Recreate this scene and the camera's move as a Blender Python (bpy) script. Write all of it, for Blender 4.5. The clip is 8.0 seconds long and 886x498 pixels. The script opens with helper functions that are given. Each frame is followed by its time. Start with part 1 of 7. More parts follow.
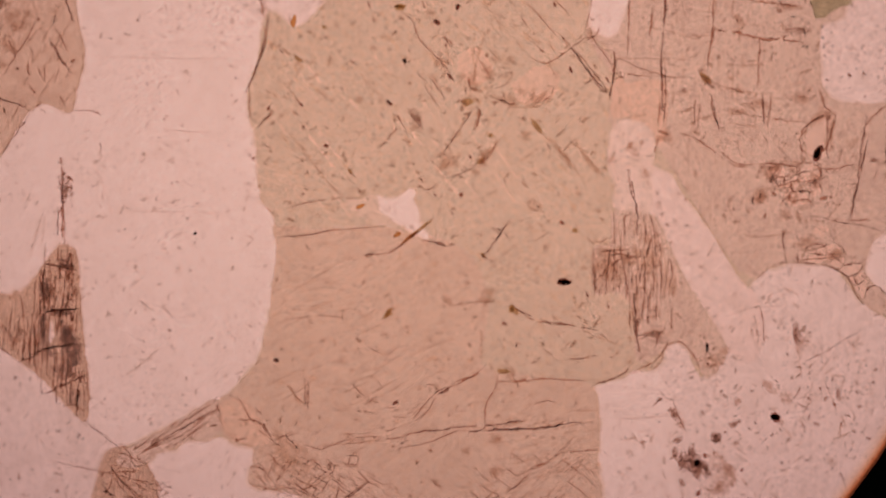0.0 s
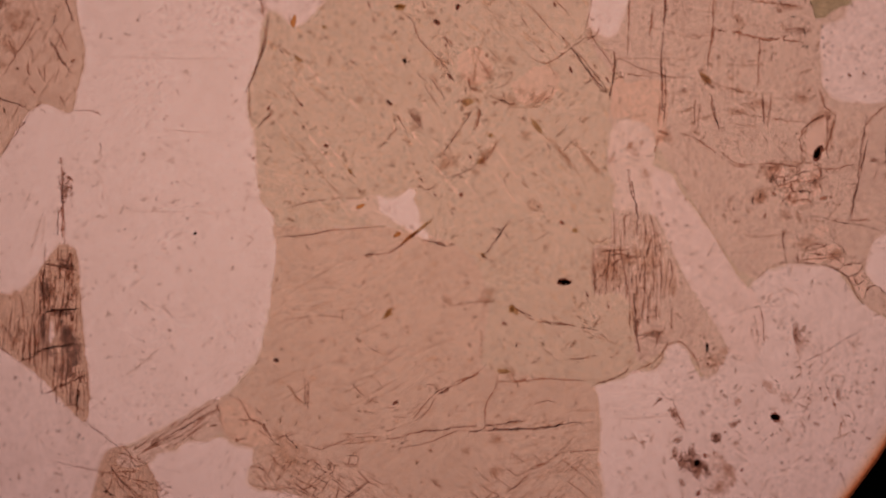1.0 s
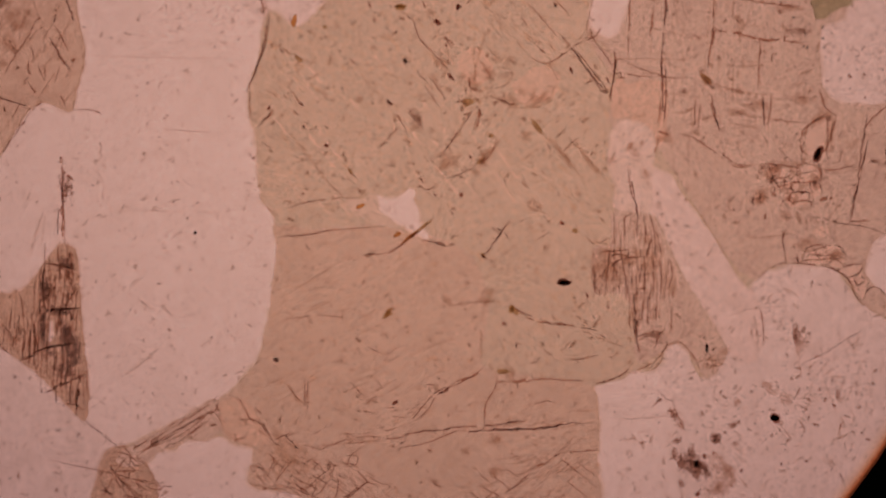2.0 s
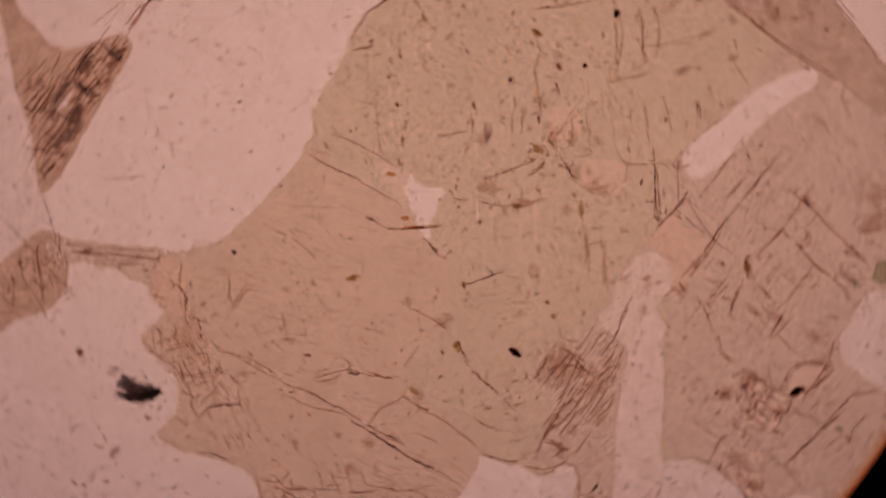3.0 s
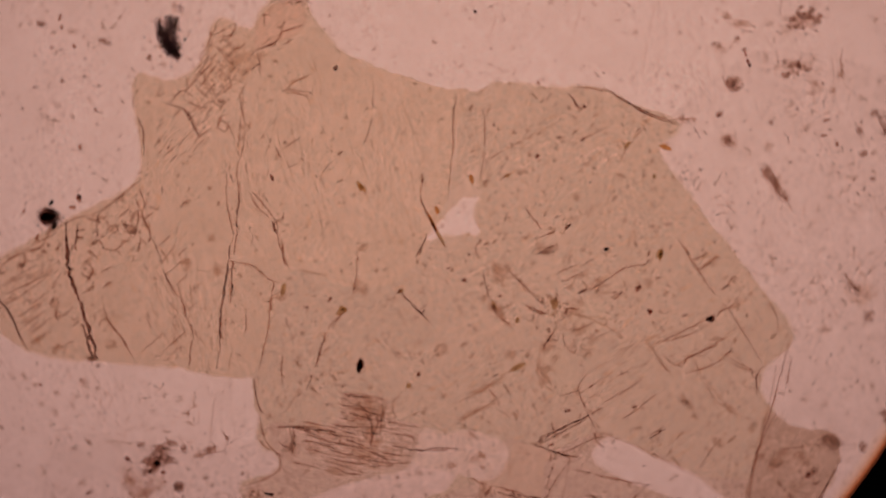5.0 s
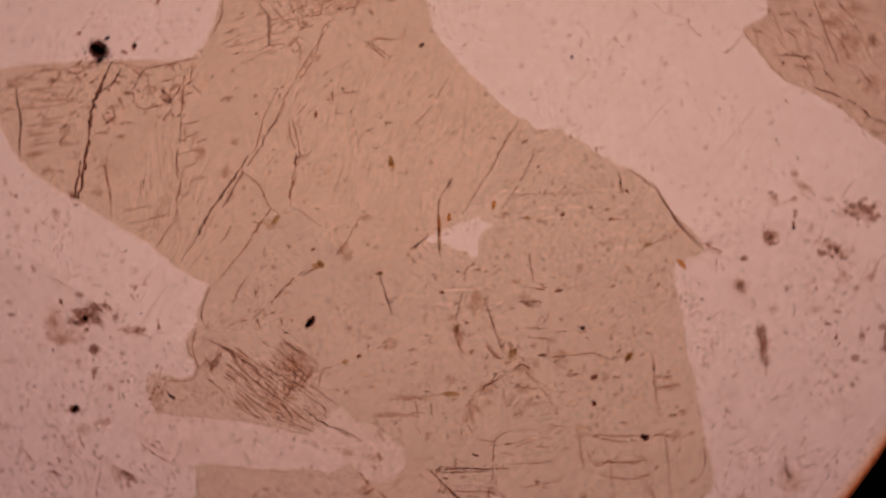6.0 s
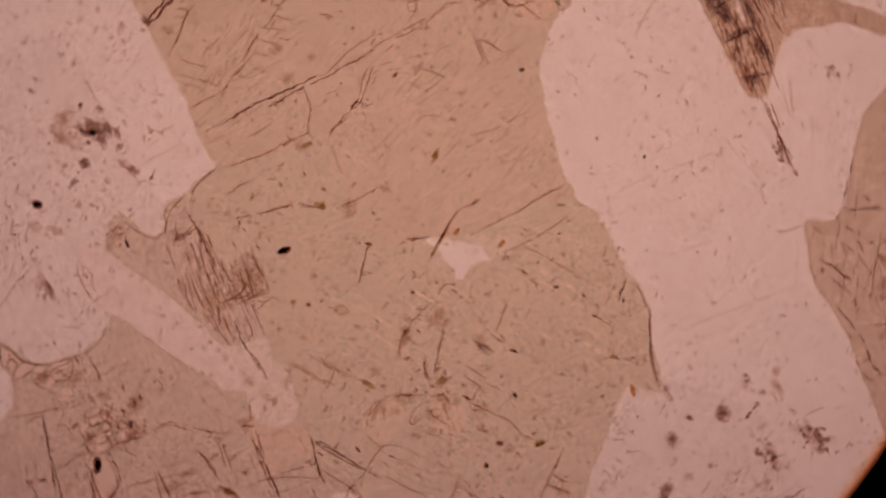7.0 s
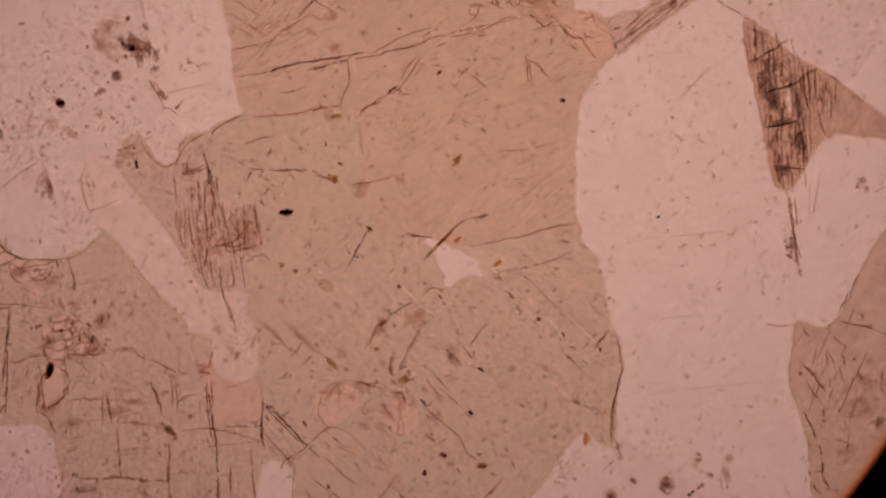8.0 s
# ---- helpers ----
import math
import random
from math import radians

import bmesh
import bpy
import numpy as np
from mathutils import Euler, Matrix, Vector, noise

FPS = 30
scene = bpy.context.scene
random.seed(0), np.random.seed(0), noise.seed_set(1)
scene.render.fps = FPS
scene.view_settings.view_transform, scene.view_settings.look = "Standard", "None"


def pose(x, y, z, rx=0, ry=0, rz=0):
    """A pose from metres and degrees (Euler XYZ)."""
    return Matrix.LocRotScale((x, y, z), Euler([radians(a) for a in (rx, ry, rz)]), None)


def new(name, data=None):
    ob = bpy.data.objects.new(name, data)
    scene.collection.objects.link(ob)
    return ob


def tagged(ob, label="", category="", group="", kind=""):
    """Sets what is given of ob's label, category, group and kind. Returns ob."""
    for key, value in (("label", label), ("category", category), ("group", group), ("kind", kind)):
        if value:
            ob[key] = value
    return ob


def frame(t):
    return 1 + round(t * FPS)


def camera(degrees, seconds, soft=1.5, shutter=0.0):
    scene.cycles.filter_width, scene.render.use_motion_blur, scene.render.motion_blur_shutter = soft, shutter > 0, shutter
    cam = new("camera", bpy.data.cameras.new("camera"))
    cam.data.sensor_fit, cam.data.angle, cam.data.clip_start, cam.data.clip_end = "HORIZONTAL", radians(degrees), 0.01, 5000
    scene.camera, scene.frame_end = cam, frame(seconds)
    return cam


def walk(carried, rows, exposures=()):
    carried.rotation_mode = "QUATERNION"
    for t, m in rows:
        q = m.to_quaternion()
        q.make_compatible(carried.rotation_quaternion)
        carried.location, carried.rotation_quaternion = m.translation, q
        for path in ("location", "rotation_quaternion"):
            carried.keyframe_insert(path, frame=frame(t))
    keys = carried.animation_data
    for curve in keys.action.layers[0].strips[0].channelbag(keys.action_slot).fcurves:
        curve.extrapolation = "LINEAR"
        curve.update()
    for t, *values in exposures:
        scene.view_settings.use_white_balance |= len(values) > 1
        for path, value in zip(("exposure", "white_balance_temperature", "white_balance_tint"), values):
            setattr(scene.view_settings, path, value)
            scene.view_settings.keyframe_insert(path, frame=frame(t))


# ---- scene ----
# A petrographic thin section turning on the stage of a microscope in transmitted light.
# The field is about 4.7 mm wide and the rock slice 30 microns thick; all lengths below are true microns and
# millimetres, and the whole is built as the eyepiece shows it, magnified a hundred times.
MAGNIFIED = 100
UM = 1e-6 * MAGNIFIED
MM = 1e-3 * MAGNIFIED
AXIS = (-83.5 * UM, 53.6 * UM)      # the stage's turning axis beside the optical axis

cam = camera(15.75, 8.0, soft=2.3, shutter=0.45)
walk(cam, [(0, pose(0, 0, 17 * MM)), (8, pose(0, 0, 17 * MM))],
     exposures=[(0, 0.39, 6080, 4), (0.25, 0.17, 6300, 7), (0.5, 0.08, 6400, 8.5), (1.0, 0.0, 6450, 10), (2.3, -0.03, 6450, 10), (8, -0.03, 6450, 10)])

world = bpy.data.worlds.new("dark_room")
scene.world = world
world.use_nodes = True
world.node_tree.nodes["Background"].inputs["Color"].default_value = (0.9, 0.8, 0.75, 1)
world.node_tree.nodes["Background"].inputs["Strength"].default_value = 0.004

# ---- materials ----


def node_material(name):
    m = bpy.data.materials.new(name)
    m.use_nodes = True
    return m, m.node_tree.nodes, m.node_tree.links, m.node_tree.nodes["Principled BSDF"]


def noise_at(nodes, links, coords, size_um, detail=3.0, rough=0.55):
    """Noise whose features are about size_um across."""
    n = nodes.new("ShaderNodeTexNoise")
    n.inputs["Scale"].default_value = 1 / (size_um * UM)
    n.inputs["Detail"].default_value = detail
    n.inputs["Roughness"].default_value = rough
    links.new(coords.outputs["Object"], n.inputs["Vector"])
    return n


def ramp(nodes, links, source, stops):
    r = nodes.new("ShaderNodeValToRGB")
    e = r.color_ramp.elements
    while len(e) < len(stops):
        e.new(0.5)
    for k, (at, colour) in enumerate(stops):
        e[k].position = at
        e[k].color = (*colour, 1)
    links.new(source, r.inputs["Fac"])
    return r


def multiply(nodes, links, a, b, fac=1.0):
    m = nodes.new("ShaderNodeMix")
    m.data_type, m.blend_type = "RGBA", "MULTIPLY"
    m.inputs["Factor"].default_value = fac
    links.new(a, m.inputs[6])
    links.new(b, m.inputs[7])
    return m.outputs[2]


TINTS = {}
POLARISER = (1, 0, 0)       # the polariser under the stage passes light that swings from side to side


def mineral(name, colour, stain, grain_um=14, grain=0.1, cloud_um=260, streak=None, ior=1.0, speck=(9, 0.6, 0.25), blotch=0.07, mottle=0.03, pleo=None):
    """A clear, tinted mineral: the light of the lamp passes through it.
    stain: the tint of its cloudy parts; streak: (angle, length um, depth) of a fine grain along one direction;
    pleo: (angle, tint across, tint along) of a pleochroic mineral, which absorbs the lamp's polarised light
    by the angle that its lattice makes with the polariser."""
    m, nodes, links, p = node_material(name)
    TINTS[name] = tuple((a + b) / 2 for a, b in zip(colour, stain))
    tc = nodes.new("ShaderNodeTexCoord")
    cloud = noise_at(nodes, links, tc, cloud_um, 4.0, 0.6)
    base = ramp(nodes, links, cloud.outputs["Fac"], [(0.36, colour), (0.68, stain)]).outputs["Color"]
    fine = noise_at(nodes, links, tc, grain_um, 3.0, 0.65)
    d = 1 - grain
    base = multiply(nodes, links, base, ramp(nodes, links, fine.outputs["Fac"],
                    [(0.30, (d, d * 0.97, d * 0.93)), (0.52, (1, 1, 1))]).outputs["Color"])
    mid = noise_at(nodes, links, tc, 48, 4.0, 0.7)
    d = 1 - blotch
    base = multiply(nodes, links, base, ramp(nodes, links, mid.outputs["Fac"], [(0.34, (1, 1, 1)), (0.62, (d, d * 0.975, d * 0.955))]).outputs["Color"])
    patchy = noise_at(nodes, links, tc, 27, 2.0, 0.6)
    base = multiply(nodes, links, base, ramp(nodes, links, patchy.outputs["Fac"],
                    [(0.36, (1, 1 - mottle * 0.5, 1 - mottle * 1.4)), (0.5, (1, 1, 1)), (0.64, (1 - mottle * 1.7, 1 - mottle, 1 - mottle * 0.9))]).outputs["Color"])
    if pleo:
        angle, across, along = pleo
        axis = nodes.new("ShaderNodeVectorTransform")
        axis.vector_type, axis.convert_from, axis.convert_to = "VECTOR", "OBJECT", "WORLD"
        axis.inputs["Vector"].default_value = (math.cos(radians(angle)), math.sin(radians(angle)), 0)
        dot = nodes.new("ShaderNodeVectorMath")
        dot.operation = "DOT_PRODUCT"
        dot.inputs[1].default_value = POLARISER
        links.new(axis.outputs["Vector"], dot.inputs[0])
        square = nodes.new("ShaderNodeMath")
        square.operation = "POWER"
        square.inputs[1].default_value = 2.0
        size_of = nodes.new("ShaderNodeMath")
        size_of.operation = "ABSOLUTE"
        links.new(dot.outputs["Value"], size_of.inputs[0])
        links.new(size_of.outputs["Value"], square.inputs[0])
        base = multiply(nodes, links, base, ramp(nodes, links, square.outputs["Value"], [(0.0, across), (1.0, along)]).outputs["Color"])
    size, edge, depth = speck
    spot = noise_at(nodes, links, tc, size, 1.0, 0.5)
    d = 1 - depth
    base = multiply(nodes, links, base, ramp(nodes, links, spot.outputs["Fac"], [(edge, (1, 1, 1)), (edge + 0.1, (d, d * 0.95, d * 0.92))]).outputs["Color"])
    if streak:
        angle, length, depth = streak
        turn = nodes.new("ShaderNodeMapping")
        turn.vector_type = "TEXTURE"
        turn.inputs["Rotation"].default_value = (0, 0, radians(angle))
        turn.inputs["Scale"].default_value = (length * UM, 9 * UM, 30 * UM)
        links.new(tc.outputs["Object"], turn.inputs["Vector"])
        n = nodes.new("ShaderNodeTexNoise")
        n.inputs["Scale"].default_value = 1.0
        n.inputs["Detail"].default_value = 2.0
        links.new(turn.outputs["Vector"], n.inputs["Vector"])
        d = 1 - depth
        base = multiply(nodes, links, base, ramp(nodes, links, n.outputs["Fac"],
                        [(0.32, (d, d * 0.93, d * 0.88)), (0.5, (1, 1, 1))]).outputs["Color"])
    links.new(base, p.inputs["Base Color"])
    p.inputs["Transmission Weight"].default_value = 1.0
    p.inputs["Roughness"].default_value = 0.0
    p.inputs["IOR"].default_value = ior
    return m


def tint(name, colour, dark, size_um=10):
    """A see-through fleck or fracture filling, unevenly thick."""
    m, nodes, links, p = node_material(name)
    tc = nodes.new("ShaderNodeTexCoord")
    n = noise_at(nodes, links, tc, size_um, 2.0)
    base = ramp(nodes, links, n.outputs["Fac"], [(0.35, dark), (0.62, colour)]).outputs["Color"]
    links.new(base, p.inputs["Base Color"])
    p.inputs["Transmission Weight"].default_value = 1.0
    p.inputs["Roughness"].default_value = 0.0
    p.inputs["IOR"].default_value = 1.0
    return m


def opaque(name, colour, rough=0.5, metal=0.0, size_um=30):
    m, nodes, links, p = node_material(name)
    tc = nodes.new("ShaderNodeTexCoord")
    n = noise_at(nodes, links, tc, size_um)
    light = tuple(min(1, c * 1.5) for c in colour)
    links.new(ramp(nodes, links, n.outputs["Fac"], [(0.3, colour), (0.7, light)]).outputs["Color"], p.inputs["Base Color"])
    p.inputs["Roughness"].default_value = rough
    p.inputs["Metallic"].default_value = metal
    return m


PLAG = mineral("clear_plagioclase", (0.978, 0.984, 0.98), (0.943, 0.94, 0.926), 8, 0.10, speck=(14, 0.59, 0.14), blotch=0.06, mottle=0.014)
PLAG_DUSTY = mineral("dusty_plagioclase", (0.962, 0.96, 0.953), (0.912, 0.898, 0.883), 8, 0.11, 180, speck=(13, 0.59, 0.18), blotch=0.08, mottle=0.02)
PLAG_PALE = mineral("veiled_plagioclase", (0.955, 0.92, 0.88), (0.87, 0.815, 0.735), 8, 0.10, 52, speck=(12, 0.59, 0.2), blotch=0.1, mottle=0.03)
PYROX_A = mineral("amber_pyroxene", (0.882, 0.812, 0.688), (0.832, 0.762, 0.638), 9, 0.12, 300, (27, 90, 0.055), speck=(12, 0.58, 0.2), blotch=0.08, mottle=0.05,
                  pleo=(95, (0.926, 0.905, 0.912), (0.985, 0.992, 0.992)))
PYROX_B = mineral("grey_green_pyroxene", (0.834, 0.790, 0.676), (0.781, 0.741, 0.627), 9, 0.12, 300, (-40, 60, 0.06), speck=(13, 0.58, 0.2), blotch=0.09, mottle=0.06,
                  pleo=(120, (0.975, 0.977, 0.962), (1.0, 0.987, 1.0)))
PYROX_C = mineral("pink_brown_pyroxene", (0.848, 0.784, 0.697), (0.791, 0.718, 0.635), 9, 0.16, 240, (88, 60, 0.10), speck=(13, 0.56, 0.25), blotch=0.11)
PYROX_D = mineral("dark_brown_pyroxene", (0.797, 0.70, 0.595), (0.715, 0.622, 0.527), 9, 0.2, 160, (72, 70, 0.16), speck=(12, 0.56, 0.3), blotch=0.13)
PYROX_F = mineral("light_brown_pyroxene", (0.80, 0.71, 0.605), (0.73, 0.64, 0.54), 9, 0.14, 200, (72, 70, 0.07), speck=(12, 0.58, 0.2), blotch=0.09)
PYROX_E = mineral("deep_brown_pyroxene", (0.82, 0.695, 0.568), (0.71, 0.588, 0.48), 9, 0.2, 90, (87, 110, 0.16), speck=(11, 0.55, 0.3), blotch=0.12, mottle=0.05)
PEACH = mineral("peach_pyroxene", (0.882, 0.78, 0.648), (0.842, 0.754, 0.632), 9, 0.12, 70, speck=(12, 0.58, 0.22), blotch=0.08,
                pleo=(100, (1.0, 0.985, 0.985), (0.93, 0.98, 0.985)))
PEACH_BLOCK = mineral("peach_block_pyroxene", (0.892, 0.784, 0.672), (0.838, 0.732, 0.622), 9, 0.12, 120, (88, 60, 0.06), speck=(13, 0.57, 0.22), blotch=0.09,
                      pleo=(100, (1.0, 0.985, 0.975), (0.96, 0.985, 0.985)))
PLAG_LATH = mineral("dusty_lath_plagioclase", (0.96, 0.93, 0.91), (0.905, 0.86, 0.825), 8, 0.10, 75, speck=(13, 0.59, 0.18), blotch=0.09, mottle=0.025)
PLAG_VEIL = mineral("tan_veiled_plagioclase", (0.865, 0.81, 0.715), (0.815, 0.765, 0.65), 8, 0.10, 40, (20, 40, 0.1), speck=(12, 0.59, 0.2), blotch=0.08)
LAMELLA = mineral("peach_lamella", (0.873, 0.787, 0.655), (0.843, 0.768, 0.64), 9, 0.12, 40, speck=(12, 0.58, 0.2),
                  pleo=(60, (1.0, 1.0, 1.0), (0.965, 0.99, 1.0)))
PALE = mineral("pale_granule", (0.885, 0.787, 0.69), (0.84, 0.745, 0.65), 9, 0.12, 60)
OCHRE = mineral("ochre_alteration", (0.9, 0.772, 0.643), (0.832, 0.702, 0.57), 9, 0.16, 40, speck=(12, 0.56, 0.25), blotch=0.1, mottle=0.05)
GREEN = mineral("green_chlorite", (0.51, 0.495, 0.34), (0.43, 0.42, 0.285), 12, 0.12, 60)

CRACK_DARK = tint("dark_fracture", (0.45, 0.265, 0.22), (0.19, 0.10, 0.085))
CRACK_MID = tint("brown_fracture", (0.66, 0.455, 0.375), (0.42, 0.26, 0.205))
CRACK_FAINT = tint("faint_fracture", (0.89, 0.81, 0.75), (0.76, 0.645, 0.575))
FLECK_BROWN = tint("brown_fleck", (0.60, 0.41, 0.33), (0.36, 0.21, 0.16))
FLECK_FAINT = tint("faint_fleck", (0.84, 0.76, 0.70), (0.64, 0.53, 0.47))
FLECK_PALE = tint("pale_fleck", (0.91, 0.86, 0.825), (0.76, 0.67, 0.62))
FLECK_SMOKE = tint("smoky_fleck", (0.74, 0.64, 0.58), (0.52, 0.42, 0.37), 10)
FLECK_ORANGE = tint("orange_fleck", (0.72, 0.44, 0.18), (0.58, 0.3, 0.1), 14)
FLECK_PEACH = tint("peach_fleck", (1.0, 0.95, 0.89), (0.98, 0.89, 0.81), 14)
FLECK_OLIVE = tint("olive_fleck", (0.70, 0.565, 0.37), (0.54, 0.42, 0.26), 14)
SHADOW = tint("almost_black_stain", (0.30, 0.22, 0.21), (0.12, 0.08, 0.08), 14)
ORE = opaque("black_ore", (0.012, 0.009, 0.008), 0.45)
RUST = tint("red_brown_ore", (0.48, 0.27, 0.22), (0.28, 0.12, 0.10))
IRON = opaque("blackened_metal", (0.012, 0.012, 0.012), 0.6, 0.3, 400)



def smudge_material(name, dark, coarse, fine, reach=0.95, rugged=1.0):
    """A soft-edged stain: clear at its rim, dark and patchy in its middle. Works on a disc of radius 1."""
    m, nodes, links, p = node_material(name)
    tc = nodes.new("ShaderNodeTexCoord")
    info = nodes.new("ShaderNodeObjectInfo")
    shift = nodes.new("ShaderNodeVectorMath")
    shift.operation = "MULTIPLY_ADD"
    shift.inputs[1].default_value = (37, 61, 13)
    links.new(info.outputs["Random"], shift.inputs[0])
    links.new(tc.outputs["Object"], shift.inputs[2])
    far = nodes.new("ShaderNodeVectorMath")
    far.operation = "DOT_PRODUCT"
    flat = nodes.new("ShaderNodeVectorMath")
    flat.operation = "MULTIPLY"
    flat.inputs[1].default_value = (1, 1, 0)
    links.new(tc.outputs["Object"], flat.inputs[0])
    links.new(flat.outputs["Vector"], far.inputs[0])
    links.new(flat.outputs["Vector"], far.inputs[1])

    def patch(scale, gain, lift):
        n = nodes.new("ShaderNodeTexNoise")
        n.inputs["Scale"].default_value = scale
        n.inputs["Detail"].default_value = 5.0
        n.inputs["Roughness"].default_value = 0.65
        links.new(shift.outputs["Vector"], n.inputs["Vector"])
        a = nodes.new("ShaderNodeMath")
        a.operation = "MULTIPLY_ADD"
        a.inputs[1].default_value, a.inputs[2].default_value = gain, lift
        links.new(n.outputs["Fac"], a.inputs[0])
        return a.outputs["Value"]

    def add(a, b, op="ADD"):
        k = nodes.new("ShaderNodeMath")
        k.operation = op
        links.new(a, k.inputs[0])
        links.new(b, k.inputs[1])
        return k.outputs["Value"]

    spread = add(add(patch(coarse, 2.6 * rugged, reach - 1.3 * rugged), patch(fine, 1.5 * rugged, -0.75 * rugged)), far.outputs["Value"], "SUBTRACT")
    tints = [tuple(1 - k * (1 - d) for d in dark) for k in (0.0, 0.2, 0.6, 1.0)]
    r = ramp(nodes, links, spread, list(zip((0.0, 0.2, 0.42, 0.8), tints)))
    thin = nodes.new("ShaderNodeBsdfTransparent")
    links.new(r.outputs["Color"], thin.inputs["Color"])
    links.new(thin.outputs["BSDF"], nodes["Material Output"].inputs["Surface"])
    nodes.remove(p)
    return m


def wedge_material(name, tint_of):
    """A mineral that thins out to nothing over a sloping contact: full tint at its thick side."""
    m, nodes, links, p = node_material(name)
    depth = nodes.new("ShaderNodeAttribute")
    depth.attribute_name = "thickness"
    mid = tuple(1 - 0.42 * (1 - c) for c in tint_of)
    r = ramp(nodes, links, depth.outputs["Fac"], [(0.0, (1, 1, 1)), (0.5, mid), (1.0, tint_of)])
    thin = nodes.new("ShaderNodeBsdfTransparent")
    links.new(r.outputs["Color"], thin.inputs["Color"])
    links.new(thin.outputs["BSDF"], nodes["Material Output"].inputs["Surface"])
    nodes.remove(p)
    return m


SMUDGE_BLACK = smudge_material("black_dust_stain", (0.06, 0.045, 0.05), 1.8, 6.0, 0.85)
SMUDGE_BROWN = smudge_material("brown_dust_stain", (0.40, 0.26, 0.21), 1.8, 5.5, 0.4)
SMUDGE_SPOT = smudge_material("brown_dust_spot", (0.40, 0.26, 0.205), 1.7, 5.0, 0.72, 0.95)
SMUDGE_SMOKE = smudge_material("smoky_stain", (0.67, 0.535, 0.48), 2.0, 7.0, 0.12)
SMUDGE_RUST = smudge_material("rusty_stain", (0.66, 0.48, 0.36), 2.2, 9.0, 0)
SMUDGE_BROAD = smudge_material("broad_brown_stain", (0.80, 0.71, 0.63), 3.0, 16.0, 0.1)

SMUDGE_VEIL = smudge_material("brown_veil", (0.83, 0.725, 0.645), 1.6, 5.0, 0.55)
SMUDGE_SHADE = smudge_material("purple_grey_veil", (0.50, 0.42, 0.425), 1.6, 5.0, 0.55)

SMUDGE_SOFT = smudge_material("soft_brown_stain", (0.72, 0.59, 0.515), 1.7, 5.0, 0.55, 1.0)

TONES = {"d": CRACK_DARK, "m": CRACK_MID, "f": CRACK_FAINT}


def clear_glass():
    m, nodes, links, p = node_material("slide_glass")
    p.inputs["Base Color"].default_value = (0.99, 0.995, 0.99, 1)
    p.inputs["Transmission Weight"].default_value = 1.0
    p.inputs["Roughness"].default_value = 0.0
    p.inputs["IOR"].default_value = 1.5
    return m


def lamp_glow():
    """The frosted lamp glass: hottest and warmest off its middle, where the filament stands."""
    m, nodes, links, p = node_material("lamp_glow")
    tc = nodes.new("ShaderNodeTexCoord")
    off = nodes.new("ShaderNodeVectorMath")
    off.operation = "SUBTRACT"
    off.inputs[1].default_value = (0.25 * MM, 1.1 * MM, 0)
    links.new(tc.outputs["Object"], off.inputs[0])
    wide = nodes.new("ShaderNodeVectorMath")
    wide.operation = "MULTIPLY"
    wide.inputs[1].default_value = (0.82, 1.15, 1)
    links.new(off.outputs["Vector"], wide.inputs[0])
    far = nodes.new("ShaderNodeVectorMath")
    far.operation = "LENGTH"
    links.new(wide.outputs["Vector"], far.inputs[0])
    unit = nodes.new("ShaderNodeMath")
    unit.operation = "MULTIPLY"
    unit.inputs[1].default_value = 1 / (5.5 * MM)
    links.new(far.outputs["Value"], unit.inputs[0])
    # the vignette of the view is put into this falloff of the glow
    r = ramp(nodes, links, unit.outputs["Value"], [(0.0, LAMP_MID), (0.5, LAMP_HALF), (1.0, LAMP_RIM)])
    p.inputs["Base Color"].default_value = (0.6, 0.6, 0.6, 1)
    links.new(r.outputs["Color"], p.inputs["Emission Color"])
    p.inputs["Emission Strength"].default_value = LAMP_POWER
    return m


LAMP_POWER = 0.975
LAMP_MID, LAMP_HALF, LAMP_RIM = (0.859, 0.489, 0.387), (0.749, 0.418, 0.348), (0.455, 0.2415, 0.221)


def fringe_tint(r_in, r_out):
    """The painted colour fringe of light at the field's edge, clear inside and amber to red outside."""
    m, nodes, links, p = node_material("light_fringe")
    tc = nodes.new("ShaderNodeTexCoord")
    flat = nodes.new("ShaderNodeVectorMath")
    flat.operation = "MULTIPLY"
    flat.inputs[1].default_value = (1, 1, 0)
    links.new(tc.outputs["Object"], flat.inputs[0])
    far = nodes.new("ShaderNodeVectorMath")
    far.operation = "LENGTH"
    links.new(flat.outputs["Vector"], far.inputs[0])
    span = nodes.new("ShaderNodeMapRange")
    span.inputs["From Min"].default_value = r_in
    span.inputs["From Max"].default_value = r_out
    links.new(far.outputs["Value"], span.inputs["Value"])
    r = ramp(nodes, links, span.outputs["Result"],
             [(0.0, (1, 1, 1)), (0.4, (0.97, 0.91, 0.83)), (0.66, (0.9, 0.66, 0.46)), (0.84, (0.64, 0.25, 0.1)), (1.0, (0.04, 0.007, 0.005))])
    links.new(r.outputs["Color"], p.inputs["Base Color"])
    p.inputs["Transmission Weight"].default_value = 1.0
    p.inputs["Roughness"].default_value = 0.0
    p.inputs["IOR"].default_value = 1.02
    return m


# ---- mesh helpers ----


def part(name, verts, faces, material, parent=None, label=""):
    me = bpy.data.meshes.new(name)
    me.from_pydata(verts, [], faces)
    me.materials.append(material)
    me.update()
    ob = new(name, me)
    if parent is not None:
        ob.parent = parent
    if label:
        tagged(ob, label)
    return ob


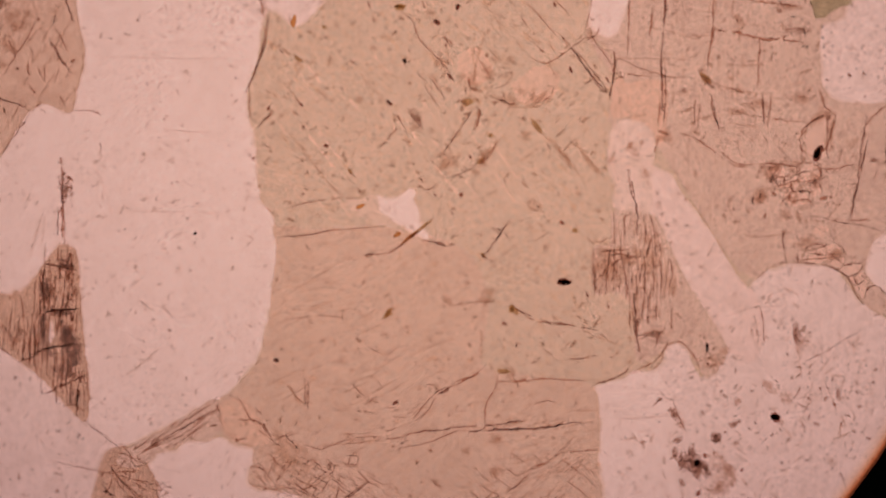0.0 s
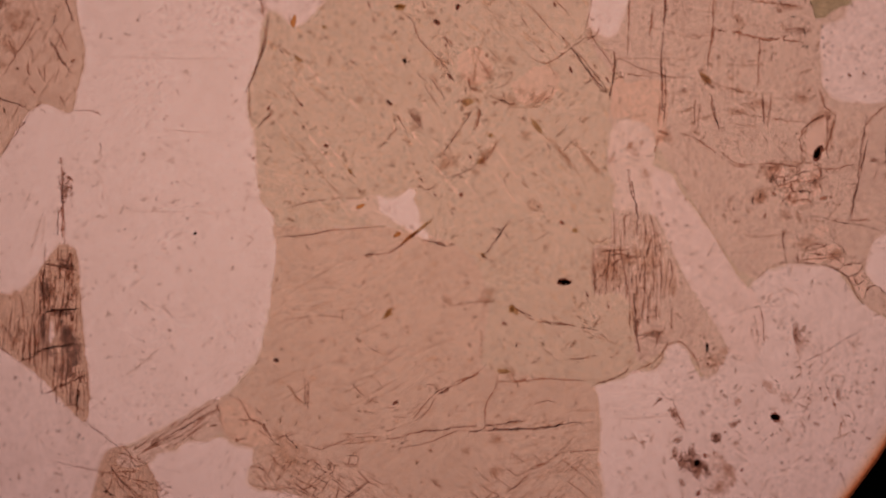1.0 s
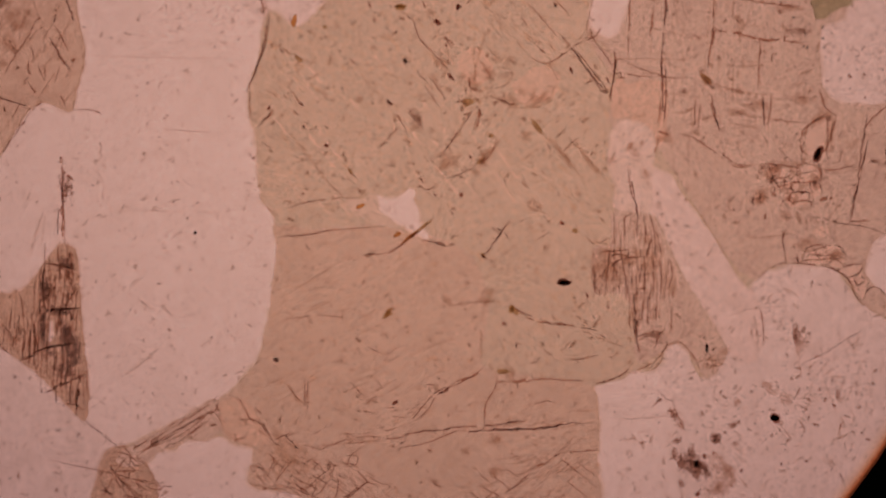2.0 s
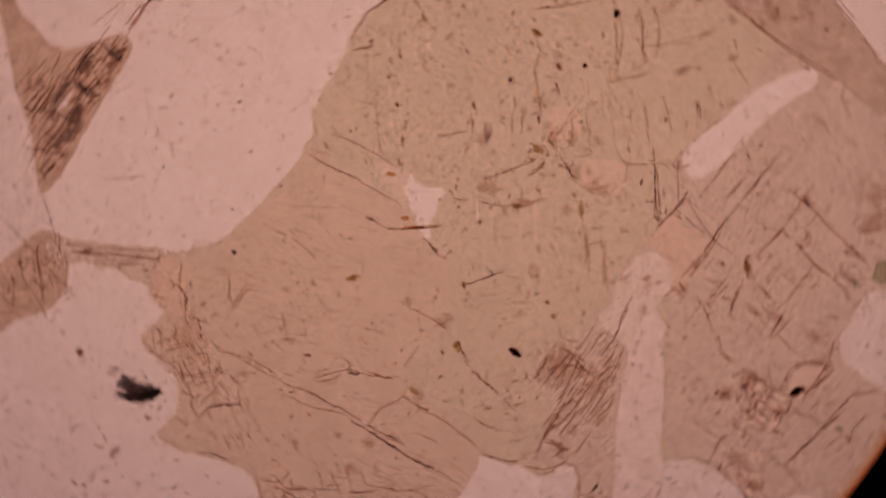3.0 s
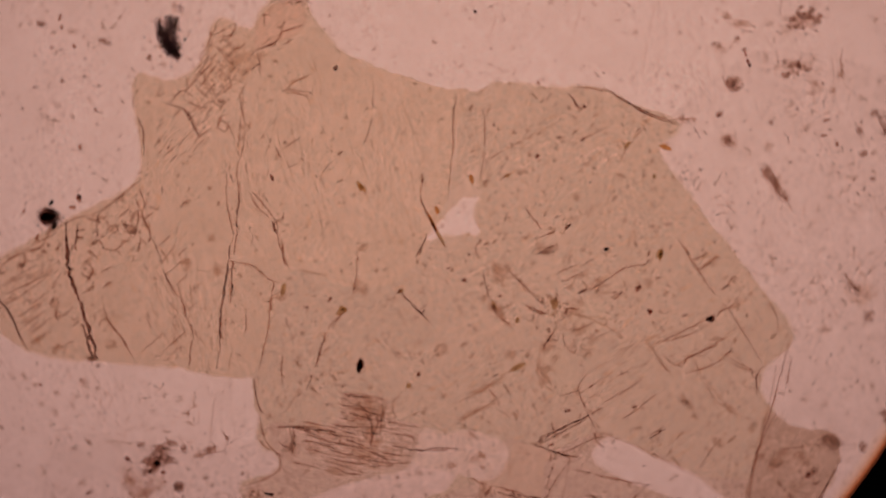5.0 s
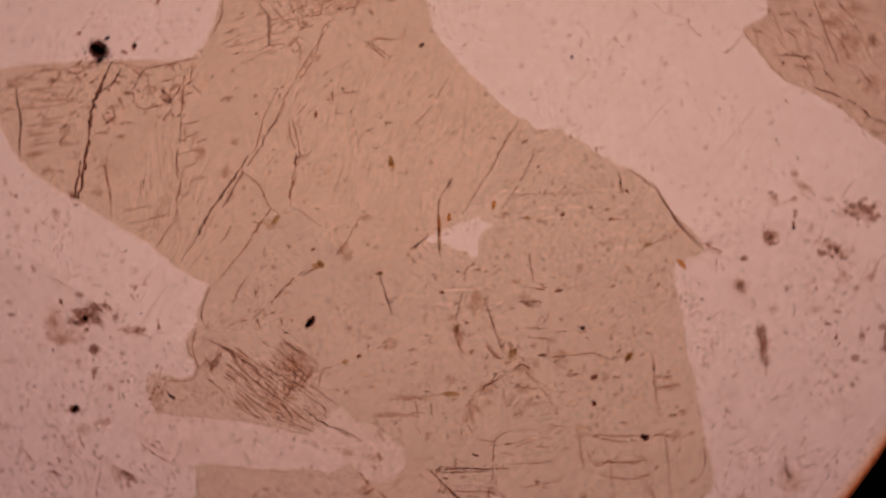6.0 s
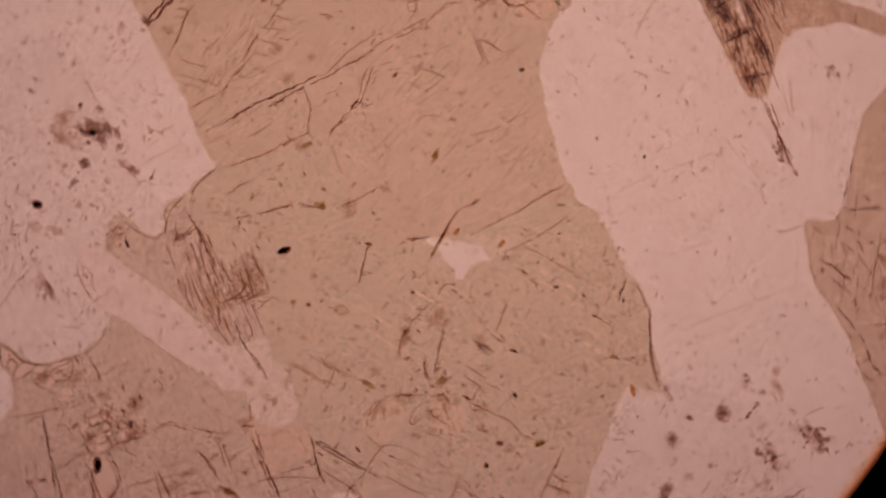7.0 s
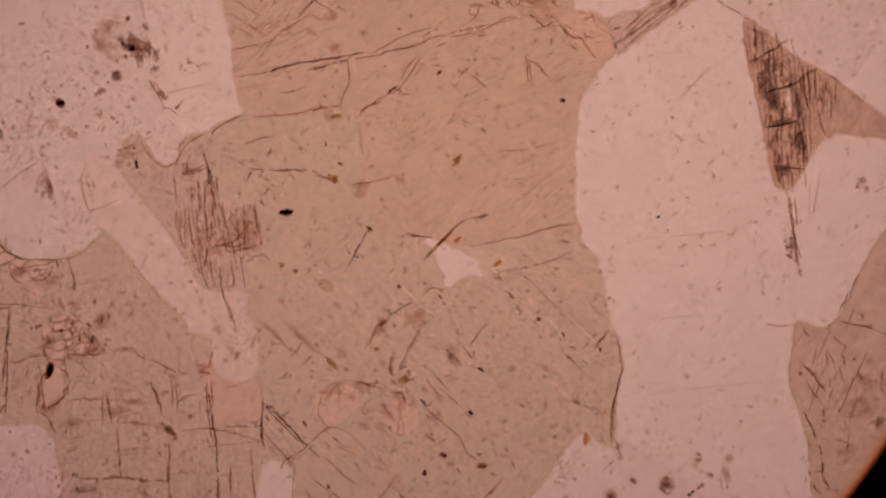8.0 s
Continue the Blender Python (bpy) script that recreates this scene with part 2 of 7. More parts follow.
def turned(name, profile, material, parent=None, label="", steps=128):
    """A body turned from a closed profile of (radius, z) in metres."""
    verts, faces, k = [], [], len(profile)
    for i in range(steps):
        a = 2 * math.pi * i / steps
        verts += [(r * math.cos(a), r * math.sin(a), z) for r, z in profile]
    for i in range(steps):
        j = (i + 1) % steps
        faces += [(i * k + n, j * k + n, j * k + (n + 1) % k, i * k + (n + 1) % k) for n in range(k)]
    return part(name, verts, faces, material, parent, label)


def disc(name, radius, z0, z1, material, parent=None, label="", steps=128):
    ring = [(radius * math.cos(2 * math.pi * i / steps), radius * math.sin(2 * math.pi * i / steps)) for i in range(steps)]
    verts = [(x, y, z0) for x, y in ring] + [(x, y, z1) for x, y in ring]
    faces = [tuple(reversed(range(steps))), tuple(range(steps, 2 * steps))]
    faces += [(i, (i + 1) % steps, steps + (i + 1) % steps, steps + i) for i in range(steps)]
    return part(name, verts, faces, material, parent, label)


def smooth(points, closed, step):
    """A curve through the points (microns), resampled about every step microns."""
    pts = [Vector(p) for p in points]
    n, out = len(pts), []
    for i in range(n if closed else n - 1):
        p1, p2 = pts[i], pts[(i + 1) % n]
        p0 = pts[i - 1] if closed or i else p1 * 2 - p2
        p3 = pts[(i + 2) % n] if closed or i < n - 2 else p2 * 2 - p1
        k = max(1, int((p2 - p1).length / step))
        reach = (p2 - p1).length
        m1 = (p2 - p0).normalized() * reach * 0.8
        m2 = (p3 - p1).normalized() * reach * 0.8
        for j in range(k):
            t = j / k
            out.append(p1 * (2 * t**3 - 3 * t**2 + 1) + m1 * (t**3 - 2 * t**2 + t) + p2 * (3 * t**2 - 2 * t**3) + m2 * (t**3 - t**2))
    if not closed:
        out.append(pts[-1])
    return out


def wobble(points, amount, size):
    """Roughens a curve by amount microns, in features of about size microns."""
    return [p + Vector((noise.noise(Vector((p.x / size, p.y / size, 3.1))), noise.noise(Vector((p.x / size, p.y / size, 9.7))))) * amount * 2
            for p in points]


def inside(x, y, ring):
    hit, j = False, len(ring) - 1
    for i in range(len(ring)):
        a, b = ring[i], ring[j]
        if (a.y > y) != (b.y > y) and x < (b.x - a.x) * (y - a.y) / (b.y - a.y) + a.x:
            hit = not hit
        j = i
    return hit


# ---- light path: lamp, field diaphragm and its painted colour fringe ----
SLIDE_DOWN = -1200 * UM
FIELD = 3289 * UM          # radius of the diaphragm's opening
FIELD_AT = (-304 * UM, 676 * UM)


def microscope_lamp():
    lamp = tagged(new("microscope_lamp"), "glowing warm tungsten microscope lamp with a frosted glass", "lamp")
    lamp.location = (0, 0, -9 * MM)
    turned("housing", [(9.0 * MM, 0), (10.4 * MM, 0), (10.4 * MM, 7.24 * MM), (9.0 * MM, 7.24 * MM)], IRON, lamp, "black metal lamp housing")
    disc("bottom_plate", 10.4 * MM, -0.6 * MM, 0, IRON, lamp, "black metal bottom plate")
    disc("frosted_glass", 9.0 * MM, 1.8 * MM, 2.6 * MM, lamp_glow(), lamp, "glowing frosted lamp glass")
    return lamp


def field_diaphragm():
    d = tagged(new("field_diaphragm"), "black metal field diaphragm with a round opening under the slide", "diaphragm")
    d.location = (*FIELD_AT, SLIDE_DOWN - 500 * UM)
    turned("plate", [(FIELD, 497 * UM), (12.5 * MM, 497 * UM), (12.5 * MM, -60 * UM), (FIELD + 700 * UM, -60 * UM), (FIELD, 440 * UM)],
           IRON, d, "blackened metal plate", 256)
    # an added tinted ring paints the fringe of coloured light round the opening
    inner = FIELD - 96 * UM
    turned("fringe_ring", [(inner, 445 * UM), (FIELD - UM, 445 * UM), (FIELD - UM, 490 * UM), (inner, 490 * UM)], fringe_tint(inner, FIELD), d,
           "tinted ring painting the amber fringe of light", 256)
    return d


microscope_lamp()
field_diaphragm()

# ---- the thin section ----
THICK = 30 * UM
section = tagged(new("thin_section"), "polished thin section of brown pyroxene and clear plagioclase on glass", "thin section")
section.location = (*AXIS, 0)


def glass_slide():
    """A ground-edged slide, 46 by 27 mm."""
    bm = bmesh.new()
    bmesh.ops.create_cube(bm, size=1.0, matrix=Matrix.Translation((0, 0, SLIDE_DOWN / 2 - UM)) @ Matrix.Diagonal((46 * MM, 27 * MM, -SLIDE_DOWN - 2 * UM, 1)))
    bmesh.ops.bevel(bm, geom=list(bm.edges), offset=0.15 * MM, segments=2, affect="EDGES")
    me = bpy.data.meshes.new("glass_slide")
    bm.to_mesh(me)
    bm.free()
    me.materials.append(clear_glass())
    ob = new("glass_slide", me)
    ob.parent = section
    tagged(ob, "clear glass slide with ground edges")


glass_slide()
CRYSTALS = []
LIFT = {}        # how far each crystal stands above the thinnest, in microns: the hard pyroxene is left proud by the polishing
CLEAR = (PLAG, PLAG_DUSTY, PLAG_PALE, PLAG_LATH)


def crystal(name, label, material, points, rough=5.0):
    """Outlines a crystal in the plane of the slice, in microns from the turning axis; later ones cut into earlier ones."""
    ring = wobble(wobble(smooth(points, True, 11), rough, 45), min(rough, 2.6), 15)
    xs, ys = [p.x for p in ring], [p.y for p in ring]
    CRYSTALS.append([name, label, material, ring, None, (min(xs), max(xs), min(ys), max(ys))])


def cut_section():
    """Splits the slice into its crystals, with no gap or overlap, and gives each its thickness."""
    from mathutils.geometry import delaunay_2d_cdt
    verts, edges = [], []
    for c in CRYSTALS:
        n, o = len(c[3]), len(verts)
        edges += [(o + i, o + (i + 1) % n) for i in range(n)]
        verts += [Vector((p.x, p.y)) for p in c[3]]
    vs, es, fs, ov, oe, of = delaunay_2d_cdt(verts, edges, [], 0, 0.05)
    at = np.array([(sum((vs[v] for v in f), Vector((0, 0))) / len(f))[:] for f in fs])
    owner = np.full(len(fs), -1)
    for k, c in enumerate(CRYSTALS):
        hit = np.zeros(len(fs), bool)
        for p, q in zip(c[3], c[3][1:] + c[3][:1]):
            if p.y != q.y:
                hit ^= ((p.y > at[:, 1]) != (q.y > at[:, 1])) & (at[:, 0] < (q.x - p.x) * (at[:, 1] - p.y) / (q.y - p.y) + p.x)
        owner[hit] = k
    tris, beside = {}, {}
    for f, k in zip(fs, owner):
        if k >= 0:
            tris.setdefault(int(k), []).append(f)
            for a, b in zip(f, f[1:] + f[:1]):
                beside[(a, b)] = int(k)
    for k, c in enumerate(CRYSTALS):
        if k not in tris:
            continue
        used, edge = {}, {}
        for f in tris[k]:
            for v in f:
                used.setdefault(v, len(used))
            for a, b in zip(f, f[1:] + f[:1]):
                edge[(a, b)] = edge.get((a, b), 0) + 1
        rim = [(a, b) for a, b in edge if (b, a) not in edge]
        push = {}
        for a, b in rim:
            d = vs[b] - vs[a]
            n = Vector((-d.y, d.x)).normalized() if d.length else Vector((0, 0))
            push[a] = push.get(a, Vector((0, 0))) + n
            push[b] = push.get(b, Vector((0, 0))) + n
        flat = [vs[v] + (push[v].normalized() * 0.35 if v in push and push[v].length > 0.1 else Vector((0, 0))) for v in used]
        n = len(flat)
        lift = random.uniform(0.0, 1.2) if c[2] in CLEAR else random.uniform(3.0, 5.5)
        vv = [(p.x * UM, p.y * UM, 0) for p in flat] + [(p.x * UM, p.y * UM, THICK + lift * UM) for p in flat]
        ff = [tuple(used[v] + n for v in f) for f in tris[k]] + [tuple(used[v] for v in reversed(f)) for f in tris[k]]
        ff += [(used[a], used[b], used[b] + n, used[a] + n) for a, b in rim]
        c[4] = part(c[0], vv, ff, c[2], section, c[1])
        LIFT[c[4].name] = lift
        sloping_contacts(c, k, rim, push, vs, beside)


WEDGES = {}


def runs(edges):
    """Sorts edges into unbroken runs, leaving out the shortest."""
    after = {}
    for a, b in edges:
        after.setdefault(a, []).append((a, b))
        after.setdefault(b, []).append((a, b))
    done = set()
    for e in edges:
        if e in done:
            continue
        run, todo = [], [e]
        done.add(e)
        while todo:
            a, b = todo.pop()
            run.append((a, b))
            for near in after[a] + after[b]:
                if near not in done:
                    done.add(near)
                    todo.append(near)
        if len(run) > 3:
            yield run


def sloping_contacts(c, k, rim, push, vs, beside):
    """Where a darker crystal meets a lighter one, the contact slopes: the darker one thins out over it."""
    own, strips = TINTS[c[2].name], {}
    for a, b in rim:
        other = beside.get((b, a))
        if other is None or push[a].length < 0.1 or push[b].length < 0.1:
            continue
        theirs = CRYSTALS[other][2]
        if TINTS[theirs.name][1] > own[1] + 0.012:
            strips.setdefault(theirs, []).append((a, b))
    for theirs, edges in ((theirs, run) for theirs, edges in strips.items() for run in runs(edges)):
        reach = 16 if theirs in CLEAR else 26 if theirs is PEACH else 9
        at, verts, faces, depth = {}, [], [], []
        for a, b in edges:
            for v in (a, b):
                if v not in at:
                    at[v] = len(verts)
                    p, out = vs[v], push[v].normalized() * -1
                    w = reach * (0.45 + 0.95 * max(0.0, 0.5 + 1.1 * noise.noise(Vector((p.x / 90, p.y / 90, 5.5))))) + 2.5 * noise.noise(Vector((p.x / 9, p.y / 9, 1.5)))
                    for s, z in ((-0.35, 7.2), (max(w, 3.0), 6.8)):
                        verts.append(((p.x + out.x * s) * UM, (p.y + out.y * s) * UM, THICK + z * UM))
                    depth += [1.0, 0.0]
            i, j = at[a], at[b]
            faces.append((i, i + 1, j + 1, j))
        key = (c[2].name, theirs.name)
        if key not in WEDGES:
            WEDGES[key] = wedge_material("sloping_" + c[2].name, tuple(min(1.0, o / t) for o, t in zip(own, TINTS[theirs.name])))
        ob = part("contact", verts, faces, WEDGES[key], c[4], "thin sloping edge of the crystal")
        ob.data.attributes.new("thickness", "FLOAT", "POINT").data.foreach_set("value", depth)


def host(x, y):
    """The crystal in which a spot lies."""
    for c in reversed(CRYSTALS):
        x0, x1, y0, y1 = c[5]
        if x0 < x < x1 and y0 < y < y1 and c[4] is not None and inside(x, y, c[3]):
            return c[4]
    return CRYSTALS[0][4]


def ribbon(points, width, verts, faces, z, gaps=0.0, seed=0.0):
    """Adds an uneven, tapering strip with thickness along a curve (microns)."""
    n = len(points)
    last = None
    for i, p in enumerate(points):
        q = points[min(i + 1, n - 1)] - points[max(i - 1, 0)]
        if q.length < 1e-9:
            continue
        side = Vector((-q.y, q.x)).normalized()
        v = noise.noise(Vector((p.x / 40, p.y / 40, seed)))
        taper = min(1.0, 0.35 + 3.0 * min(i, n - 1 - i) / n)
        w = width * taper * (0.82 + 0.7 * v + 0.45 * noise.noise(Vector((p.x / 11, p.y / 11, seed + 7)))) / 2
        w = max(w, width * 0.15)
        if noise.noise(Vector((p.x / 70, p.y / 70, seed + 50))) < gaps - 0.6:
            last = None
            continue
        o = len(verts)
        for s, h in ((1, 0.0), (0.7, 1.0), (-0.7, 1.0), (-1, 0.0)):
            verts.append(((p.x + side.x * w * s) * UM, (p.y + side.y * w * s) * UM, THICK + (z + h * 2.0) * UM))
        if last is not None:
            faces += [(last + 3, last, o, o + 3), (last, last + 1, o + 1, o), (last + 1, last + 2, o + 2, o + 1), (last + 2, last + 3, o + 3, o + 2)]
        else:
            faces.append((o, o + 1, o + 2, o + 3))
        last = o
    return verts, faces


def crack(tone, width, points, gaps=0.12, name="crack", label=""):
    """A fracture, or a dark line painted along a grain boundary that bends the light."""
    line = wobble(wobble(smooth(points, False, 5), width * 0.25 + 0.8, 26), 1.7, 9)
    mid = line[len(line) // 2]
    home = host(mid.x, mid.y)
    verts, faces = ribbon(line, width, [], [], random.uniform(0.2, 3.0) + LIFT[home.name], gaps, random.uniform(0, 90))
    z = LIFT[home.name]
    for p in line[::9]:
        if random.random() < 0.3:
            g = width * random.uniform(0.2, 0.5)
            blob(p.x + random.gauss(0, width * 0.6), p.y + random.gauss(0, width * 0.6), g * random.uniform(1, 2), g, random.uniform(0, 180), verts, faces, 3.2 + z, 5)
    if faces:
        words = {"d": "dark brown open crack or darkened crystal edge", "m": "thin brown crack or darkened crystal edge", "f": "faint hairline crack"}
        part(name, verts, faces, TONES[tone], home, label or words[tone])


def blob(x, y, rx, ry, angle, verts, faces, z, k=7, uneven=0.42):
    """Adds an irregular flat grain with a bevelled top."""
    c, s, o = math.cos(radians(angle)), math.sin(radians(angle)), len(verts)
    rim = []
    for i in range(k):
        a = 2 * math.pi * i / k
        g = random.uniform(1 - uneven, 1 + uneven)
        u, v = rx * g * math.cos(a), ry * g * math.sin(a)
        rim.append((x + u * c - v * s, y + u * s + v * c))
    h = min(rx, ry) * 0.5 + 1.0
    for f, zz in ((1.0, 0.0), (1.0, h * 0.6), (0.7, h)):
        verts += [((x + (px - x) * f) * UM, (y + (py - y) * f) * UM, THICK + (z + zz) * UM) for px, py in rim]
    faces.append(tuple(o + i for i in reversed(range(k))))
    faces.append(tuple(o + 2 * k + i for i in range(k)))
    for r in (0, k):
        faces += [(o + r + i, o + r + (i + 1) % k, o + r + k + (i + 1) % k, o + r + k + i) for i in range(k)]


def inclusion(material, x, y, rx, ry, angle=0, label="", k=8, name="inclusion"):
    verts, faces, home = [], [], host(x, y)
    z = random.uniform(1.5, 4.0) + LIFT[home.name]
    blob(x, y, rx * 0.92, ry * 0.92, angle, verts, faces, z, k + 4, 0.24)
    part(name, verts, faces, material, home, label)
    if material is ORE and min(rx, ry) > 6:
        verts, faces = [], []
        blob(x, y, rx * 1.16, ry * 1.2, angle, verts, faces, z + min(rx, ry) * 0.5 + 2.0, 12, 0.3)
        part("rust_film", verts, faces, RUST, home, "rusty film on a black ore grain")


def dust(material, x, y, rx, ry, angle, count, size, label, kind=1.0):
    """A cloud of fine grains, denser in its middle."""
    c, s = math.cos(radians(angle)), math.sin(radians(angle))
    verts, faces, laid, home = [], [], [], host(x, y)
    for i in range(count):
        u, v = random.gauss(0, 0.5 * kind) * rx, random.gauss(0, 0.5 * kind) * ry
        g = size * (0.35 + random.random() ** 2 * 1.3)
        px, py = x + u * c - v * s, y + u * s + v * c
        if any((px - q[0]) ** 2 + (py - q[1]) ** 2 < (0.75 * (g + q[2])) ** 2 for q in laid):
            continue
        laid.append((px, py, g))
        blob(px, py, g * random.uniform(0.9, 2.6), g, random.uniform(0, 180), verts, faces, random.uniform(0.2, 6.0) + LIFT[home.name], 6)
    tagged(part("dust_cloud", verts, faces, material, home, label), kind="stuff")


DISC = None


def smudge(material, x, y, rx, ry, angle, label):
    """A soft stain of finely scattered dust: a domed film."""
    global DISC
    if DISC is None:
        k = 28
        ring = [(1.25 * math.cos(2 * math.pi * i / k), 1.25 * math.sin(2 * math.pi * i / k)) for i in range(k)]
        DISC = bpy.data.meshes.new("stain")
        DISC.from_pydata([(a, b, 0.12 * math.cos(3 * i)) for i, (a, b) in enumerate(ring)] + [(0, 0, 1)], [], [(i, (i + 1) % k, k) for i in range(k)])
        DISC.materials.append(None)
    ob = new("stain", DISC)
    ob.parent = host(x, y)
    ob.material_slots[0].link = "OBJECT"
    ob.material_slots[0].material = material
    ob.matrix_basis = pose(x * UM, y * UM, THICK + random.uniform(10, 14) * UM, 0, 0, angle) @ Matrix.Diagonal((rx * UM, ry * UM, 0.8 * UM, 1))
    tagged(ob, label)


def cleavage(tone, x, y, rx, ry, angle, count, length, width, spread=5, label="fine parallel cleavage cracks", gaps=0.2):
    """Many fine cracks along one direction inside an oval patch."""
    verts, faces = [], []
    home = host(x, y)
    for i in range(count):
        a, r = random.uniform(0, 2 * math.pi), math.sqrt(random.random())
        u, v = rx * r * math.cos(a), ry * r * math.sin(a)
        c, s = math.cos(radians(angle)), math.sin(radians(angle))
        px, py = x + u * c - v * s, y + u * s + v * c
        d = radians(angle + random.gauss(0, spread))
        half = length * random.uniform(0.3, 1.0) / 2
        if host(px, py) is not home:
            continue
        ends = [(px + math.cos(d) * half * t, py + math.sin(d) * half * t) for t in (-1, 0, 1)]
        if host(*ends[0]) is not home or host(*ends[2]) is not home:
            ends = [(px + (e[0] - px) * 0.4, py + (e[1] - py) * 0.4) for e in ends]
            if host(*ends[0]) is not home or host(*ends[2]) is not home:
                continue
        line = wobble(smooth(ends, False, 9), 1.3, 40)
        ribbon(line, width * random.uniform(0.6, 1.5), verts, faces, random.uniform(0.2, 6.0) + LIFT[home.name], gaps, random.uniform(0, 90))
    if faces:
        tagged(part("cleavage", verts, faces, TONES[tone], home, label), kind="stuff")


def fine_flecks(material, name, count, size, angle, spread, long, where, label):
    """Fine flecks scattered through the crystals that where(material) picks."""
    bags = {}
    for i in range(count):
        r, a = 2950 * math.sqrt(random.random()), random.uniform(0, 2 * math.pi)
        x, y = r * math.cos(a), r * math.sin(a)
        if noise.noise(Vector((x / 330, y / 330, size))) < random.uniform(-0.7, 0.25):
            continue
        home = host(x, y)
        if not where(home.data.materials[0]):
            continue
        verts, faces = bags.setdefault(home, ([], []))
        g = size * random.choice((0.6, 0.8, 1.0, 1.0, 1.3, 1.7))
        blob(x, y, g * random.uniform(1, long), g * random.uniform(0.6, 1.0), angle + random.gauss(0, spread), verts, faces, random.uniform(0.2, 6.0) + LIFT[home.name], 6)
    for home, (verts, faces) in bags.items():
        tagged(part(name, verts, faces, material, home, label), kind="stuff")


# the slice: clear plagioclase all over, then its single crystals
crystal("plagioclase_crystal", "clear colourless plagioclase mass with fine dust", PLAG,
        [(3180 * math.cos(radians(15 * i)), 3180 * math.sin(radians(15 * i))) for i in range(24)])
crystal("plagioclase_crystal", "tall clear plagioclase prism", PLAG, [(-1884, 1449), (-1824, 1089), (-1827, 909), (-1875, 684), (-1914, 429), (-1929, -21), (-1854, -81), (-1833, -411), (-1803, -711), (-1794, -951), (-1698, -1056), (-1593, -1116), (-1368, -1041), (-1008, -891), (-708, -651), (-708, 69), (-768, 669), (-828, 1329), (-1008, 1449)])
crystal("plagioclase_crystal", "clear plagioclase crystal beside a brown pyroxene wedge", PLAG_DUSTY, [(-2328, -567), (-2088, -696), (-1953, -831), (-1818, -957), (-1623, -1116), (-1668, -1221), (-1728, -1377), (-1773, -1611), (-2448, -1731), (-2628, -1131)])
crystal("plagioclase_crystal", "clear plagioclase crystal with black dust", PLAG, [(-1587, -2362), (-1632, -1578), (-1513, -1074), (-1149, -1004), (-906, -958), (-502, -1252), (-459, -1555), (-580, -1668), (-569, -1789), (-602, -2057), (-644, -2416)])
crystal("plagioclase_crystal", "clear plagioclase with scattered dark dust", PLAG, [(-623, -2417), (-584, -2058), (-548, -1790), (-550, -1664), (-364, -1470), (-5, -1491), (304, -1869), (669, -2311), (689, -2492), (76, -2697)])
crystal("plagioclase_crystal", "clear plagioclase crystal with dusty brown spots", PLAG_DUSTY, [(-758, 1092), (-1018, 1272), (-1302, 1559), (-1259, 2307), (-513, 2745), (146, 2708), (671, 2437), (707, 2014), (337, 1855), (-36, 1636), (-416, 1297)])
crystal("plagioclase_crystal", "dusty clear plagioclase column", PLAG, [(852, -711), (1122, -651), (1272, -801), (1317, -951), (1332, -1131), (1347, -1431), (1362, -1761), (1002, -1791), (882, -1371)])
crystal("plagioclase_crystal", "dusty plagioclase crystal with brown alteration", PLAG_DUSTY, [(1317, -531), (1572, -471), (1692, -231), (1932, -81), (2292, -171), (2532, -531), (2652, -831), (2232, -1611), (1632, -1761), (1377, -1701), (1347, -1371), (1332, -1071), (1302, -831), (1212, -651)])

# pyroxene
crystal("pyroxene_crystal", "large grey-green pyroxene crystal full of fine flecks", PYROX_B, [(-1593, -1107), (-1428, -1026), (-1278, -936), (-1053, -816), (-948, -711), (-903, -651), (-867, -531), (-834, -351), (-798, -21), (-813, 114), (-882, 219), (-912, 549), (-948, 669), (-948, 774), (-912, 909), (-904, 905), (-836, 1195), (-691, 1118), (-538, 1259), (-57, 1788), (165, 2000), (354, 1878), (459, 1878), (521, 1920), (573, 1977), (647, 2018), (1246, 1983), (1332, 1839), (1932, 1719), (2472, 1149), (2472, -411), (2307, -336), (2157, -156), (1932, -132), (1737, -201), (1557, -651), (1452, -726), (1377, -576), (1332, -546), (1266, -567), (1236, -651), (1182, -696), (1092, -696), (1032, -735), (876, -783)])
crystal("pyroxene_crystal", "large amber-brown pyroxene crystal with long cracks", PYROX_A, [(-1593, -1110), (-1053, -819), (-948, -714), (-903, -654), (-867, -534), (-834, -354), (-798, -24), (-810, 69), (-588, 54), (-198, 69), (165, -33), (282, -162), (327, -366), (288, -651), (342, -696), (552, -723), (876, -786), (912, -1131), (903, -1122), (970, -1787), (966, -1967), (877, -2202), (913, -2258), (667, -2347), (604, -2307), (173, -1801), (104, -1692), (19, -1597), (-68, -1553), (-159, -1566), (-496, -1673), (-579, -1662), (-571, -1518), (-602, -1426), (-718, -1345), (-940, -1302), (-918, -1168), (-929, -1107), (-1033, -1086), (-1119, -1015), (-1241, -1044), (-1335, -1114), (-1413, -1131), (-1518, -1206), (-1572, -1167)])
